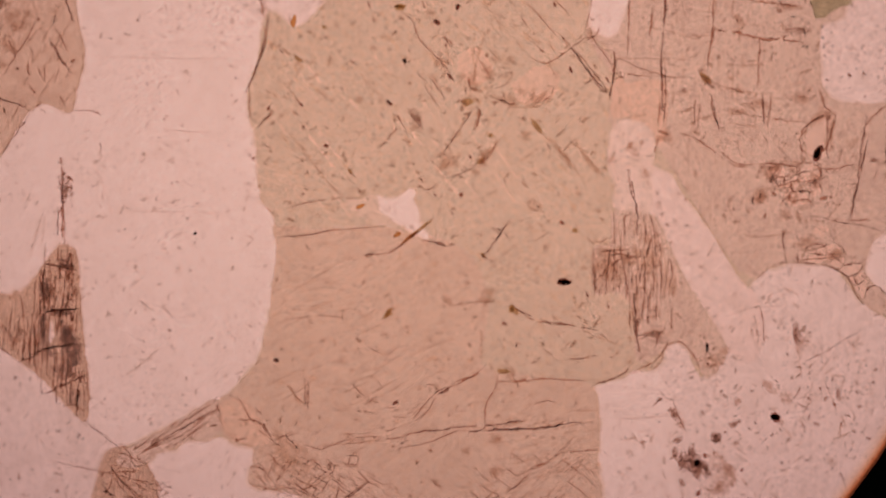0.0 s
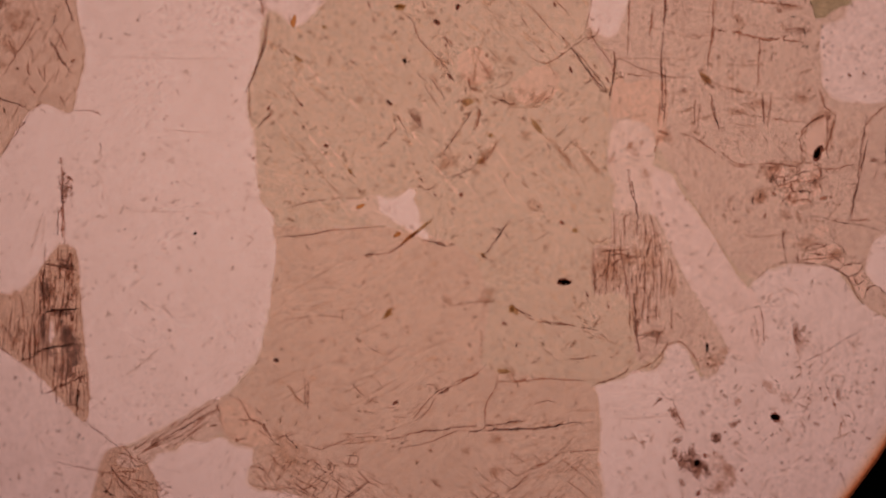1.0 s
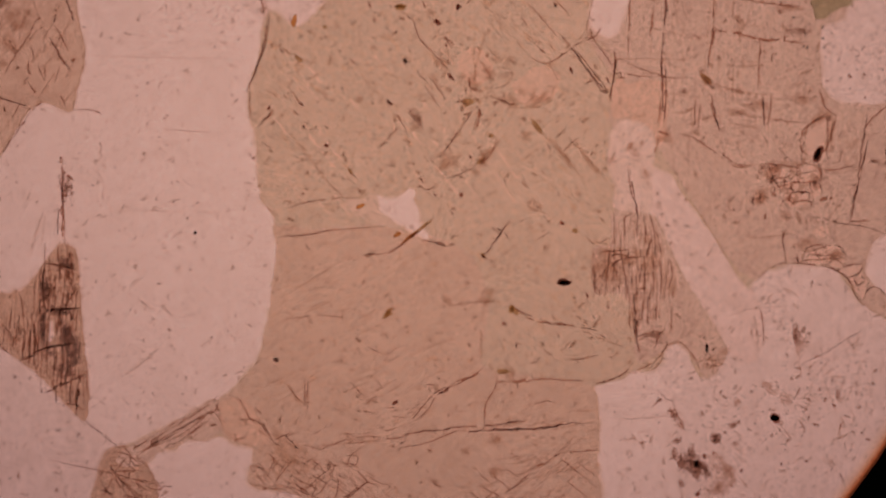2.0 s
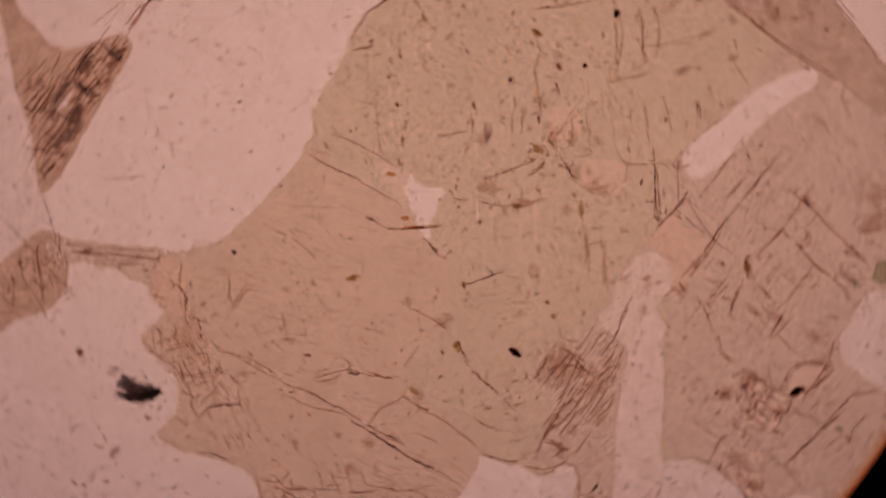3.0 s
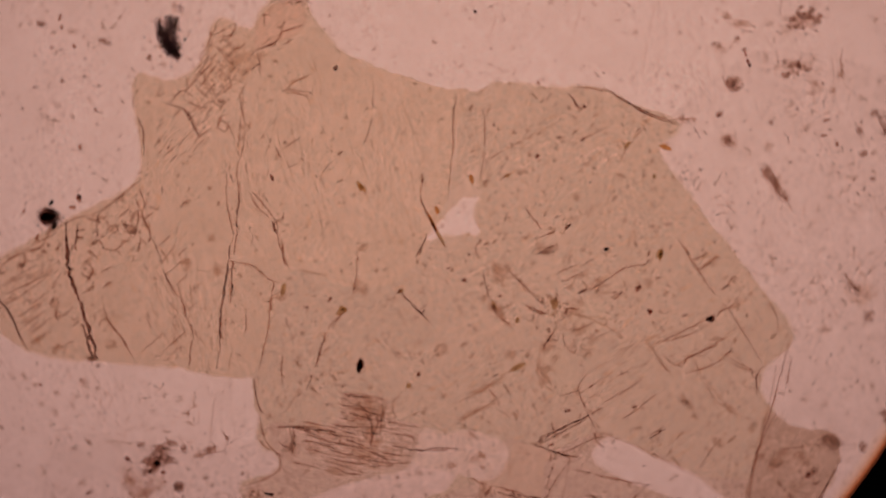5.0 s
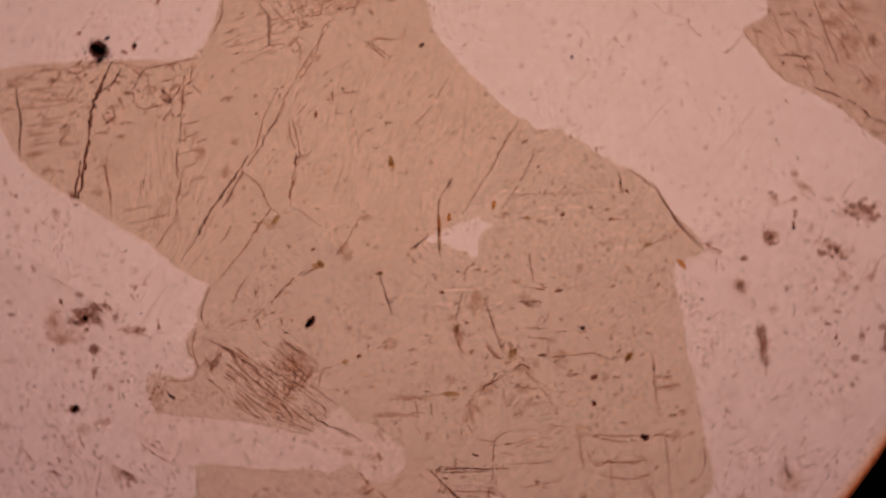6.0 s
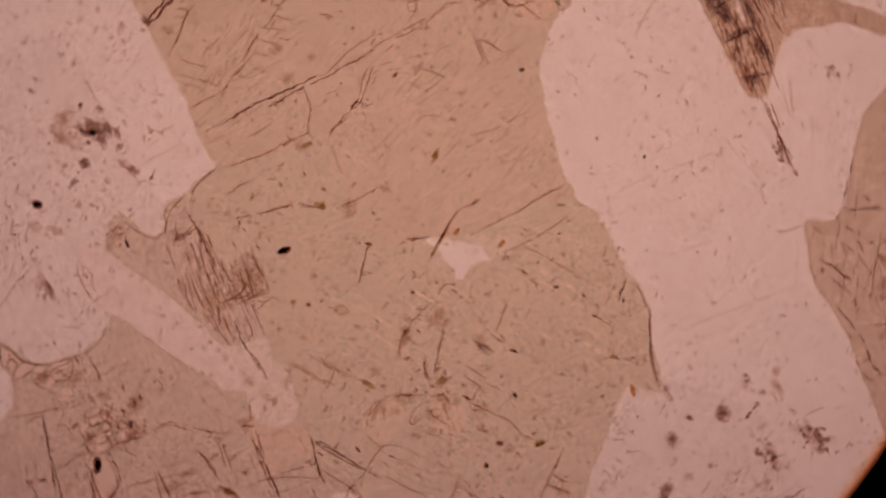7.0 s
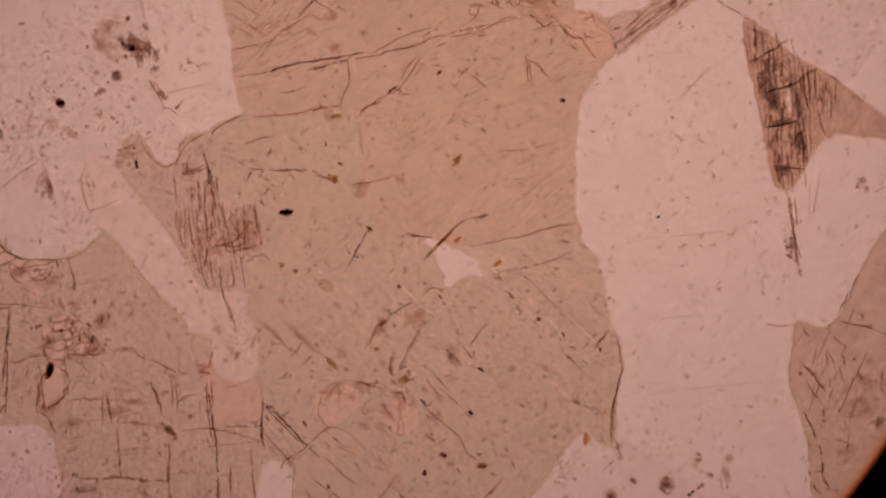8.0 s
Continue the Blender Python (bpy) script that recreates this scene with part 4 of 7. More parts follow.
smudge(SMUDGE_SHADE, -1916, -500, 51, 102, 0, "purple-grey dusty veil")
smudge(SMUDGE_SHADE, -1875, -643, 70, 57, 0, "purple-grey dusty veil")
smudge(SMUDGE_SHADE, -1988, -596, 51, 57, 0, "purple-grey dusty veil")
smudge(SMUDGE_SHADE, -1881, -829, 32, 83, 0, "purple-grey dusty veil")
# the hatched pyroxene between the laths
crack("d", 10.1, [(1121, -600), (1110, -509), (1103, -417), (1093, -296), (1071, -142), (1062, -66)])
crack("d", 10.1, [(1114, 18), (1112, 154), (1083, 248), (1068, 325), (1064, 365)])
crack("m", 7.5, [(1077, -429), (1066, -292), (1044, -169), (1026, -62), (1027, 50)])
crack("m", 7.5, [(1104, -327), (1133, -180), (1130, -53)])
crack("m", 7.5, [(882, -316), (889, -236), (883, -151), (878, -66)])
crack("m", 7.5, [(911, -305), (943, -128)])
crack("m", 7.5, [(945, -297), (958, -129), (982, -5)])
crack("m", 7.5, [(983, -283), (991, -103), (990, 144)])
crack("m", 7.5, [(1015, -287), (1025, -152)])
crack("m", 7.5, [(1054, -321), (1056, -195)])
crack("m", 7.5, [(1132, -451), (1149, -302), (1155, -122)])
crack("m", 7.5, [(1194, -307), (1203, -173), (1189, -90)])
crack("m", 7.5, [(1235, -342), (1237, -246), (1238, -132), (1223, -33)])
crack("m", 7.5, [(1253, -314), (1284, -101)])
crack("m", 7.5, [(1274, -262), (1298, -193), (1290, -101)])
crack("m", 7.5, [(1299, -310), (1320, -210)])
crack("m", 7.5, [(1292, -499), (1295, -343)])
crack("m", 7.5, [(1210, -38), (1194, 85), (1176, 135)])
crack("m", 7.5, [(1236, -71), (1219, 39)])
crack("m", 7.5, [(1161, -98), (1178, -28), (1203, 29)])
crack("m", 7.5, [(887, -16), (939, -7), (980, 10)])
crack("m", 7.5, [(1168, -455), (1170, -335)])
crack("m", 7.5, [(1213, -430), (1211, -345)])
crack("m", 7.5, [(1053, 10), (1044, 117), (1085, 133)])
crack("m", 7.5, [(1156, -32), (1155, 89)])
crack("m", 7.5, [(1075, -474), (1068, -377)])
crack("m", 10.3, [(1113, -515), (1184, -493), (1254, -492)])
crack("m", 10.3, [(927, -111), (1000, -80), (1124, -100)])
crack("m", 10.3, [(961, -154), (1021, -106), (1094, -100)])
crack("m", 10.3, [(1205, -574), (1230, -492)])
crack("m", 10.3, [(881, -253), (939, -266)])
crack("m", 9.2, [(1110, -536), (1167, -512), (1257, -500)])
crack("m", 9.2, [(904, -72), (976, -63), (1060, -57)])
cleavage("m", 1110, -170, 330, 140, 91, 80, 110, 3.6, 3, "close upright cleavage cracks")
cleavage("f", 1110, -170, 330, 160, 91, 90, 150, 4.2, 3, "close upright cleavage cracks")
cleavage("d", 1110, -170, 300, 110, 91, 20, 70, 3.8, 3, "close dark cleavage cracks")
cleavage("m", 960, -160, 110, 110, 91, 34, 80, 3.8, 4, "close upright cleavage cracks")
cleavage("m", 1080, -160, 240, 120, 6, 18, 90, 3.6, 5, "short cross cracks")
smudge(SMUDGE_VEIL, 924, -140, 147, 76, 83, "dark brown dusty stain")
smudge(SMUDGE_VEIL, 1070, -97, 64, 96, 83, "dark brown dusty stain")
smudge(SMUDGE_VEIL, 1222, -506, 51, 70, 83, "dark brown dusty stain")
smudge(SMUDGE_VEIL, 1294, -252, 108, 44, 83, "dark brown dusty stain")
smudge(SMUDGE_VEIL, 1102, -297, 192, 32, 83, "dark brown dusty stain")
# the net of seams round the small granules
crack("d", 5.6, [(1838, 294), (1913, 315), (1964, 345), (2071, 369)])
crack("d", 5.6, [(1958, 345), (1967, 294)])
crack("d", 5.6, [(1853, 369), (1823, 315), (1844, 261)])
crack("d", 5.6, [(1868, 249), (1910, 273), (1943, 264)])
crack("d", 5.6, [(1868, 231), (1898, 183), (1916, 162)])
crack("d", 5.6, [(2003, 291), (2077, 312), (2125, 333)])
crack("d", 5.6, [(1928, 249), (2018, 249), (2030, 201)])
crack("d", 5.6, [(2071, 404), (2092, 354), (2077, 309), (2095, 243)])
crack("d", 5.6, [(1838, 126), (1958, 114)])
crack("d", 5.6, [(1982, 123), (2077, 117), (2173, 90), (2317, 69), (2413, 39)])
crack("d", 5.6, [(2048, 69), (2107, 36), (2155, -9), (2092, -39), (2018, -69)])
crack("d", 5.6, [(2155, -21), (2197, -45), (2221, -90)])
crack("d", 5.6, [(2012, -78), (2107, -84), (2197, -81)])
crack("d", 5.6, [(2119, -128), (2167, -99), (2215, -96)])
crack("d", 5.6, [(1958, 57), (1964, -15)])
crack("d", 5.6, [(1880, 54), (1895, -81), (1907, -146), (1922, -206)])
crack("d", 5.6, [(1988, 533), (1982, 395)])
crack("d", 5.6, [(2125, 638), (2116, 518)])
crack("d", 5.6, [(1862, 482), (1928, 416)])
crack("d", 5.6, [(1892, 315), (1880, 255)])
crack("d", 5.6, [(2024, 315), (2036, 249)])
crack("d", 5.6, [(2113, 482), (2125, 413)])
crack("d", 8.8, [(2182, -155), (2242, -134), (2305, -125)])
crack("d", 8.8, [(2227, -200), (2287, -176), (2305, -140)])
crack("d", 8.8, [(2260, -194), (2278, -239), (2317, -218)])
crack("d", 8.8, [(2278, -257), (2317, -230), (2344, -206)])
crack("d", 8.8, [(2317, -308), (2332, -263), (2377, -248), (2431, -293)])
crack("d", 8.8, [(2287, -176), (2320, -212)])
crack("d", 8.8, [(1958, -81), (1964, -128)])
crack("d", 8.1, [(1748, -215), (1823, -143), (1898, -125), (2048, -131), (2152, -155), (2227, -206), (2269, -290), (2311, -353)])
crack("m", 11.5, [(1787, 398), (1883, 395), (1973, 375)])
# the hatched strip and its ochre knot
crack("m", 6.1, [(-943, -1296), (-826, -1324), (-705, -1323), (-619, -1363), (-530, -1404)])
crack("m", 6.1, [(-862, -1275), (-849, -1213)])
crack("m", 6.1, [(-921, -1235), (-933, -1206), (-856, -1221)])
crack("m", 6.1, [(-809, -1311), (-769, -1225), (-727, -1152)])
crack("m", 6.1, [(-850, -1276), (-806, -1158)])
crack("m", 6.1, [(-701, -1291), (-632, -1344), (-533, -1397)])
crack("m", 6.1, [(-675, -1327), (-597, -1306), (-528, -1250)])
crack("m", 6.1, [(-610, -1413), (-544, -1387)])
crack("m", 6.1, [(-710, -1157), (-660, -1193), (-609, -1169), (-541, -1237)])
crack("m", 6.1, [(-506, -1452), (-535, -1415), (-513, -1358)])
crack("m", 6.1, [(-489, -1409), (-470, -1320), (-461, -1243)])
crack("m", 6.1, [(-536, -1430), (-463, -1472)])
crack("m", 6.1, [(-547, -1522), (-489, -1544), (-517, -1496)])
crack("m", 6.1, [(-811, -1070), (-763, -1045), (-712, -1018)])
crack("m", 6.1, [(-751, -1074), (-678, -1115)])
crack("m", 6.1, [(-648, -1089), (-560, -1114), (-497, -1091), (-434, -1068), (-337, -1064)])
crack("m", 6.1, [(-448, -1187), (-368, -1196)])
crack("m", 6.1, [(-338, -1275), (-263, -1308)])
crack("m", 6.1, [(-1101, -916), (-1097, -958)])
crack("m", 6.1, [(-997, -852), (-959, -917), (-934, -959), (-887, -971)])
crack("m", 6.1, [(-994, -958), (-931, -960)])
crack("m", 6.1, [(-1038, -1074), (-957, -1053)])
crack("m", 6.1, [(-895, -1015), (-850, -1041)])
crack("m", 6.1, [(-635, -1295), (-570, -1333)])
crack("m", 6.1, [(-727, -1254), (-636, -1301)])
crack("m", 6.1, [(-795, -1192), (-719, -1237)])
crack("m", 6.1, [(-602, -1215), (-562, -1183)])
crack("m", 6.1, [(-752, -1342), (-725, -1291)])
crack("m", 6.1, [(-517, -1261), (-485, -1198)])
crack("m", 6.1, [(-572, -1351), (-519, -1278)])
crack("d", 8.3, [(-466, -1471), (-439, -1399), (-365, -1329), (-306, -1285)])
crack("d", 8.3, [(-1120, -877), (-1101, -916)])
crack("d", 8.3, [(-875, -972), (-847, -1014)])
crack("m", 6.6, [(-1102, -865), (-1114, -934), (-1066, -979)])
crack("m", 6.6, [(-976, -874), (-943, -940)])
crack("m", 6.6, [(-1021, -1033), (-994, -1104)])
crack("m", 6.6, [(-946, -955), (-899, -964)])
crack("m", 6.6, [(-1132, -865), (-1108, -829)])
crack("m", 6.6, [(-872, -934), (-910, -895)])
crack("d", 8.3, [(-902, -961), (-869, -994), (-848, -1030)])
crack("d", 8.3, [(-752, -1039), (-722, -1069), (-677, -1119)])
crack("m", 5.7, [(-910, -1194), (-857, -1236), (-821, -1284)])
crack("m", 5.7, [(-857, -1134), (-809, -1164), (-815, -1233)])
crack("m", 5.7, [(-797, -1284), (-752, -1224), (-701, -1164)])
crack("m", 5.7, [(-752, -1278), (-677, -1314), (-623, -1362)])
crack("m", 5.7, [(-767, -1302), (-701, -1338), (-647, -1374)])
crack("m", 5.7, [(-647, -1344), (-587, -1278), (-521, -1224)])
crack("m", 5.7, [(-707, -1143), (-632, -1173), (-581, -1212), (-512, -1248)])
crack("m", 5.7, [(-617, -1242), (-551, -1284), (-479, -1326)])
crack("m", 5.7, [(-542, -1164), (-497, -1194), (-455, -1254)])
crack("m", 5.7, [(-827, -1314), (-773, -1302)])
crack("m", 5.7, [(-857, -1314), (-767, -1344), (-677, -1356)])
crack("m", 5.7, [(-587, -1314), (-611, -1374)])
crack("m", 5.7, [(-461, -1146), (-437, -1194), (-384, -1206), (-366, -1158), (-431, -1146)])
crack("m", 5.7, [(-821, -1039), (-752, -1045), (-677, -1027)])
crack("m", 5.7, [(-833, -1057), (-779, -1098)])
crack("m", 5.7, [(-902, -1248), (-851, -1314)])
cleavage("m", -700, -1270, 230, 130, 144, 10, 110, 3.6, 4, "slanting cross cleavage")
cleavage("m", -700, -1270, 230, 150, 60, 9, 90, 3.6, 6, "slanting cross cleavage")
cleavage("f", -700, -1250, 260, 160, 62, 26, 120, 4.8, 5, "slanting cross cleavage")
# looping cracks by the sloping edge
crack("m", 7.2, [(352, 1689), (380, 1806), (415, 1847)])
crack("m", 7.2, [(437, 1770), (465, 1811), (462, 1860)])
crack("f", 7, [(246, 1948), (396, 1940), (517, 1941), (636, 1933), (814, 1907)])
crack("d", 8.5, [(336, 1869), (401, 1849), (481, 1870)])
crack("f", 7.7, [(457, 1556), (509, 1611), (569, 1664), (625, 1808)])

# the cracked end of the amber crystal
crack("d", 19, [(267, -1897), (343, -1884), (421, -1863), (499, -1842), (580, -1799), (669, -1743), (761, -1692), (856, -1643), (943, -1600)])
crack("d", 13.5, [(777, -1713), (872, -1665), (951, -1620)])
crack("d", 9.5, [(668, -2228), (727, -2168), (790, -2102), (863, -2050), (959, -1978)])
crack("m", 8.0, [(300, -1936), (234, -1854), (190, -1756), (120, -1678), (35, -1610)])
crack("m", 8.0, [(712, -1602), (768, -1552), (825, -1479), (881, -1429), (934, -1400)])
crack("f", 8.5, [(925, -1943), (860, -1887), (801, -1819)])
crack("f", 8.5, [(909, -2001), (831, -1928)])
crack("f", 8.5, [(943, -1843), (909, -1813), (941, -1781)])
# cracks of the grey-green crystal
crack("m", 8.2, [(140, 841), (85, 924), (13, 1000), (-46, 1068), (-79, 1156), (-131, 1200)])
crack("m", 8.2, [(243, 581), (267, 649), (270, 710)])
crack("m", 8.2, [(449, 711), (383, 739)])
crack("m", 8.2, [(285, 774), (225, 804), (220, 860)])
crack("m", 8.2, [(-143, 1389), (-196, 1469)])
crack("m", 8.2, [(-111, 1451), (-181, 1529), (-175, 1556)])
crack("m", 8.2, [(-21, 1575), (-56, 1627)])
crack("m", 8.2, [(-62, 1635), (-98, 1652)])
crack("m", 8.2, [(363, 1272), (316, 1304), (281, 1390), (236, 1469), (166, 1552)])
crack("m", 8.2, [(316, 1304), (237, 1414), (156, 1525)])
crack("m", 8.2, [(131, 1578), (88, 1605), (46, 1686)])
crack("m", 8.2, [(34, 1707), (-3, 1716)])
crack("m", 8.2, [(379, 1296), (458, 1374)])
crack("m", 8.2, [(367, 1336), (414, 1398), (409, 1450), (351, 1481), (342, 1553)])
crack("m", 8.2, [(326, 1515), (291, 1586), (223, 1651)])
crack("m", 8.2, [(447, 1479), (423, 1535), (376, 1612), (285, 1702)])
crack("m", 8.2, [(319, 1548), (359, 1604)])
crack("m", 8.2, [(125, 1010), (88, 1080)])
crack("m", 8.2, [(-28, 1213), (-38, 1266)])
crack("m", 8.2, [(95, 743), (25, 845)])
crack("m", 7.2, [(165, 1731), (141, 1743)])
crack("m", 7.2, [(153, 1917), (59, 1891), (-7, 1830)])
crack("d", 10.8, [(143, 843), (101, 879)])
crack("m", 5.8, [(-250, 1297), (-112, 1424), (13, 1556), (90, 1652), (201, 1754), (316, 1860)])
crack("m", 5.8, [(214, 357), (279, 410), (345, 471), (371, 536)])
crack("f", 7.2, [(109, 510), (175, 597), (231, 681)])
crack("f", 7.2, [(681, 747), (598, 707), (522, 709), (448, 752), (334, 793)])
crack("f", 7.2, [(255, 864), (245, 951), (244, 1051)])
crack("f", 7.2, [(7, 1127), (62, 1184)])
crack("f", 7.2, [(65, 702), (3, 775)])
crack("f", 7.2, [(7, 809), (-73, 905)])
# cracks of the brown crystal at the rim
crack("m", 8.0, [(-2097, 673), (-2050, 720), (-2115, 821)])
crack("m", 8.0, [(-2027, 828), (-2026, 926)])
crack("m", 8.0, [(-2245, 869), (-2177, 977), (-2109, 1085), (-2061, 1181)])
crack("m", 8.0, [(-2108, 861), (-2116, 907), (-2112, 940)])
crack("m", 8.0, [(-1923, 700), (-1944, 759)])
crack("m", 8.0, [(-1899, 981), (-1954, 1089), (-1982, 1136)])
crack("m", 8.0, [(-2027, 1315), (-2082, 1338), (-2071, 1383)])
crack("m", 8.0, [(-2318, 964), (-2305, 1038)])
crack("m", 8.0, [(-1840, 1401), (-1868, 1492), (-1887, 1561), (-1920, 1595)])
crack("d", 10.8, [(-1885, 879), (-1939, 950), (-1996, 1061)])
crack("d", 10.8, [(-1981, 1140), (-1966, 1185)])
crack("d", 10.8, [(-1873, 1151), (-1906, 1239), (-1921, 1309)])
crack("d", 10.8, [(-1925, 1329), (-1941, 1385)])
crack("d", 10.8, [(-1936, 1403), (-1934, 1499), (-1956, 1568)])
# the deep brown patch
crack("d", 7, [(-1705, -1172), (-1613, -1290), (-1510, -1401), (-1414, -1502)])
crack("d", 7, [(-1728, -1297), (-1647, -1387), (-1555, -1425)])
crack("m", 7, [(-1555, -1425), (-1497, -1446), (-1430, -1491)])
crack("m", 7, [(-1616, -1091), (-1548, -1172), (-1489, -1189)])
crack("m", 7, [(-1701, -1205), (-1731, -1266)])
crack("m", 7, [(-1534, -1162), (-1494, -1193)])
crack("m", 7, [(-1755, -1389), (-1655, -1428), (-1597, -1406)])
crack("m", 7, [(-1695, -1529), (-1611, -1544), (-1541, -1513)])
crack("m", 7, [(-1627, -1154), (-1539, -1238)])
crack("m", 7, [(-1474, -1321), (-1412, -1332), (-1391, -1310)])
crack("m", 7, [(-1714, -1396), (-1633, -1486), (-1582, -1596)])
crack("m", 7, [(-1635, -1615), (-1566, -1556)])
crack("m", 7, [(-1554, -1285), (-1478, -1342)])
crack("m", 7, [(-1650, -1225), (-1585, -1161)])

# the square cleavage of the pinkish brown crystal
crack("d", 11, [(1269, 1446), (1263, 1267), (1254, 1147), (1245, 1057), (1239, 937), (1245, 818), (1245, 620)])
crack("d", 9.5, [(1778, 764), (1781, 605)])
crack("d", 9.5, [(2335, 698), (2302, 488), (2272, 279), (2236, 111)])
crack("d", 9.5, [(766, 1015), (820, 937), (886, 848), (949, 779)])
crack("m", 9.8, [(1233, 734), (1224, 602)])
crack("m", 9.8, [(1194, 1213), (1179, 1069)])
crack("m", 9.8, [(1069, 1416), (1069, 1267), (1066, 1117), (1060, 979)])
crack("m", 9.8, [(994, 988), (988, 878), (970, 764)])
crack("m", 9.8, [(1030, 952), (1119, 907), (1209, 878), (1299, 854), (1377, 854)])
crack("m", 9.8, [(985, 848), (1048, 860)])
crack("m", 9.8, [(1515, 1416), (1515, 1267), (1512, 1117), (1494, 997), (1485, 875)])
crack("m", 9.8, [(1527, 1123), (1503, 1021)])
crack("m", 9.8, [(1503, 764), (1515, 668), (1548, 581)])
crack("m", 9.8, [(1419, 734), (1413, 590)])
crack("m", 9.8, [(1763, 1069), (1757, 937), (1748, 800)])
crack("m", 9.8, [(1895, 1051), (1991, 1042)])
crack("m", 9.8, [(1404, 1087), (1452, 1063)])
crack("m", 9.8, [(1329, 563), (1419, 533), (1494, 482), (1530, 455)])
crack("m", 9.8, [(1598, 398), (1658, 384), (1748, 375), (1826, 384)])
crack("m", 9.8, [(1224, 533), (1203, 455)])
crack("m", 9.8, [(1221, 572), (1287, 548)])
crack("m", 9.8, [(1808, 653), (1856, 632)])
crack("m", 9.8, [(1988, 548), (2033, 623), (2110, 653)])
crack("m", 9.8, [(844, 1051), (895, 1087), (913, 1123)])
crack("m", 9.8, [(985, 997), (994, 937), (979, 833), (967, 737)])
crack("m", 9.8, [(2431, 704), (2362, 650), (2317, 593)])
crack("m", 9.8, [(2077, 788), (2113, 692)])
crack("m", 9.8, [(2335, 105), (2227, 93)])
crack("m", 14, [(1521, 1108), (1628, 1093), (1748, 1063), (1838, 1057), (1904, 1072)])
crack("f", 7, [(970, 958), (1149, 955), (1344, 952)])
crack("f", 7, [(1015, 818), (1024, 647)])
crack("f", 7, [(1089, 650), (1170, 659)])
crack("f", 7, [(1703, 1207), (1694, 1129)])
crack("f", 7, [(1928, 818), (2012, 833)])
crack("f", 7, [(1224, 943), (1329, 913)])
crack("f", 7, [(1868, 279), (1718, 249)])
crack("m", 7, [(-1680, -1164), (-1665, -1248), (-1695, -1338), (-1731, -1380)])
crack("m", 7, [(-1695, -1233), (-1620, -1233), (-1512, -1233)])
crack("m", 7, [(-1710, -1344), (-1575, -1368), (-1509, -1380)])
crack("m", 7, [(-1620, -1278), (-1560, -1332), (-1524, -1368)])
crack("m", 7, [(-1650, -1128), (-1569, -1158), (-1581, -1218)])
crack("m", 7, [(-1440, -1278), (-1410, -1323), (-1425, -1380)])
crack("m", 7, [(-1401, -1314), (-1348, -1314)])
crack("m", 7, [(-1650, -1284), (-1599, -1338)])
crack("m", 7, [(-1545, -1278), (-1479, -1302), (-1440, -1296)])
crack("d", 7, [(-1569, -1164), (-1545, -1203), (-1488, -1194)])
crack("d", 7, [(-1725, -1332), (-1650, -1362)])
crack("m", 6.5, [(284, 674), (269, 614), (245, 569)])
crack("m", 6.5, [(437, 719), (389, 728), (341, 722)])
crack("m", 6.5, [(-333, -93), (-312, -96), (-282, -75)])
crack("m", 6.5, [(-12, -9), (42, -21), (107, -42)])

# the long cracks of the amber crystal
crack("d", 10.5, [(881, -974), (758, -975), (630, -1000), (476, -1006), (337, -1010), (225, -1020)])
crack("d", 8, [(1087, -657), (1045, -709), (960, -749), (860, -773)])
crack("m", 7.5, [(896, -1115), (831, -1122)])
crack("m", 7.5, [(844, -749), (686, -742), (625, -741), (500, -754), (374, -755)])
crack("m", 7.5, [(903, -614), (801, -635), (751, -637)])
crack("m", 7.5, [(866, -502), (748, -452), (682, -447), (569, -432), (487, -384), (441, -356)])
crack("m", 7.5, [(588, -654), (546, -654)])
crack("m", 7.5, [(-646, -881), (-649, -740)])
crack("f", 7, [(-681, -858), (-746, -765)])
crack("f", 7.5, [(1035, -569), (882, -512)])
crack("f", 7.5, [(895, -907), (741, -910)])
crack("f", 7.5, [(288, -669), (287, -531), (298, -380)])
crack("f", 7.5, [(681, 830), (654, 744), (593, 705), (490, 697), (362, 740), (233, 798)])

# cleavage
cleavage("m", -318, -1371, 210, 135, 144, 30, 135, 4.2, 6, "slanting cross cleavage")
cleavage("m", -1338, -996, 300, 90, 32, 45, 180, 4.8, 4)
cleavage("f", -438, -501, 510, 390, 28, 30, 330, 3.4, 3, "long faint parallel streaks")
cleavage("f", -228, -411, 600, 330, 20, 27, 180, 3.4, 7)
cleavage("f", -348, -771, 600, 210, 24, 25, 150, 3.4, 9)
cleavage("m", -318, -651, 600, 330, 30, 8, 40, 4.5, 40, "short scattered cracks")
cleavage("m", -288, -951, 510, 120, 10, 26, 84, 4.5, 14, "short scattered cracks")
cleavage("f", 1102, -1584, 720, 135, 46, 70, 72, 6, 12, "faint streaks")
cleavage("f", 612, -1101, 330, 210, 12, 18, 240, 4.2, 4)
cleavage("m", 612, -1290, 270, 130, 38, 16, 110, 3.6, 5, "slanting fine cleavage")
cleavage("f", 560, -1281, 330, 150, 37, 34, 150, 4.8, 5, "slanting fine cleavage")
cleavage("m", 653, -2069, 240, 210, 136, 40, 135, 5.4, 14)
cleavage("m", 200, -1593, 180, 150, 106, 40, 90, 6, 40, "ragged ochre cracks")
cleavage("f", 1482, 819, 480, 330, 88, 40, 180, 4.8, 4)
cleavage("f", 1482, 879, 480, 330, 175, 30, 180, 4.8, 6)
cleavage("f", -228, 729, 600, 510, 40, 50, 96, 4.5, 25)
cleavage("m", -198, 669, 600, 540, 140, 40, 42, 4.5, 20, "short scattered cracks")
cleavage("f", 582, 279, 510, 450, 40, 40, 120, 4.5, 25)
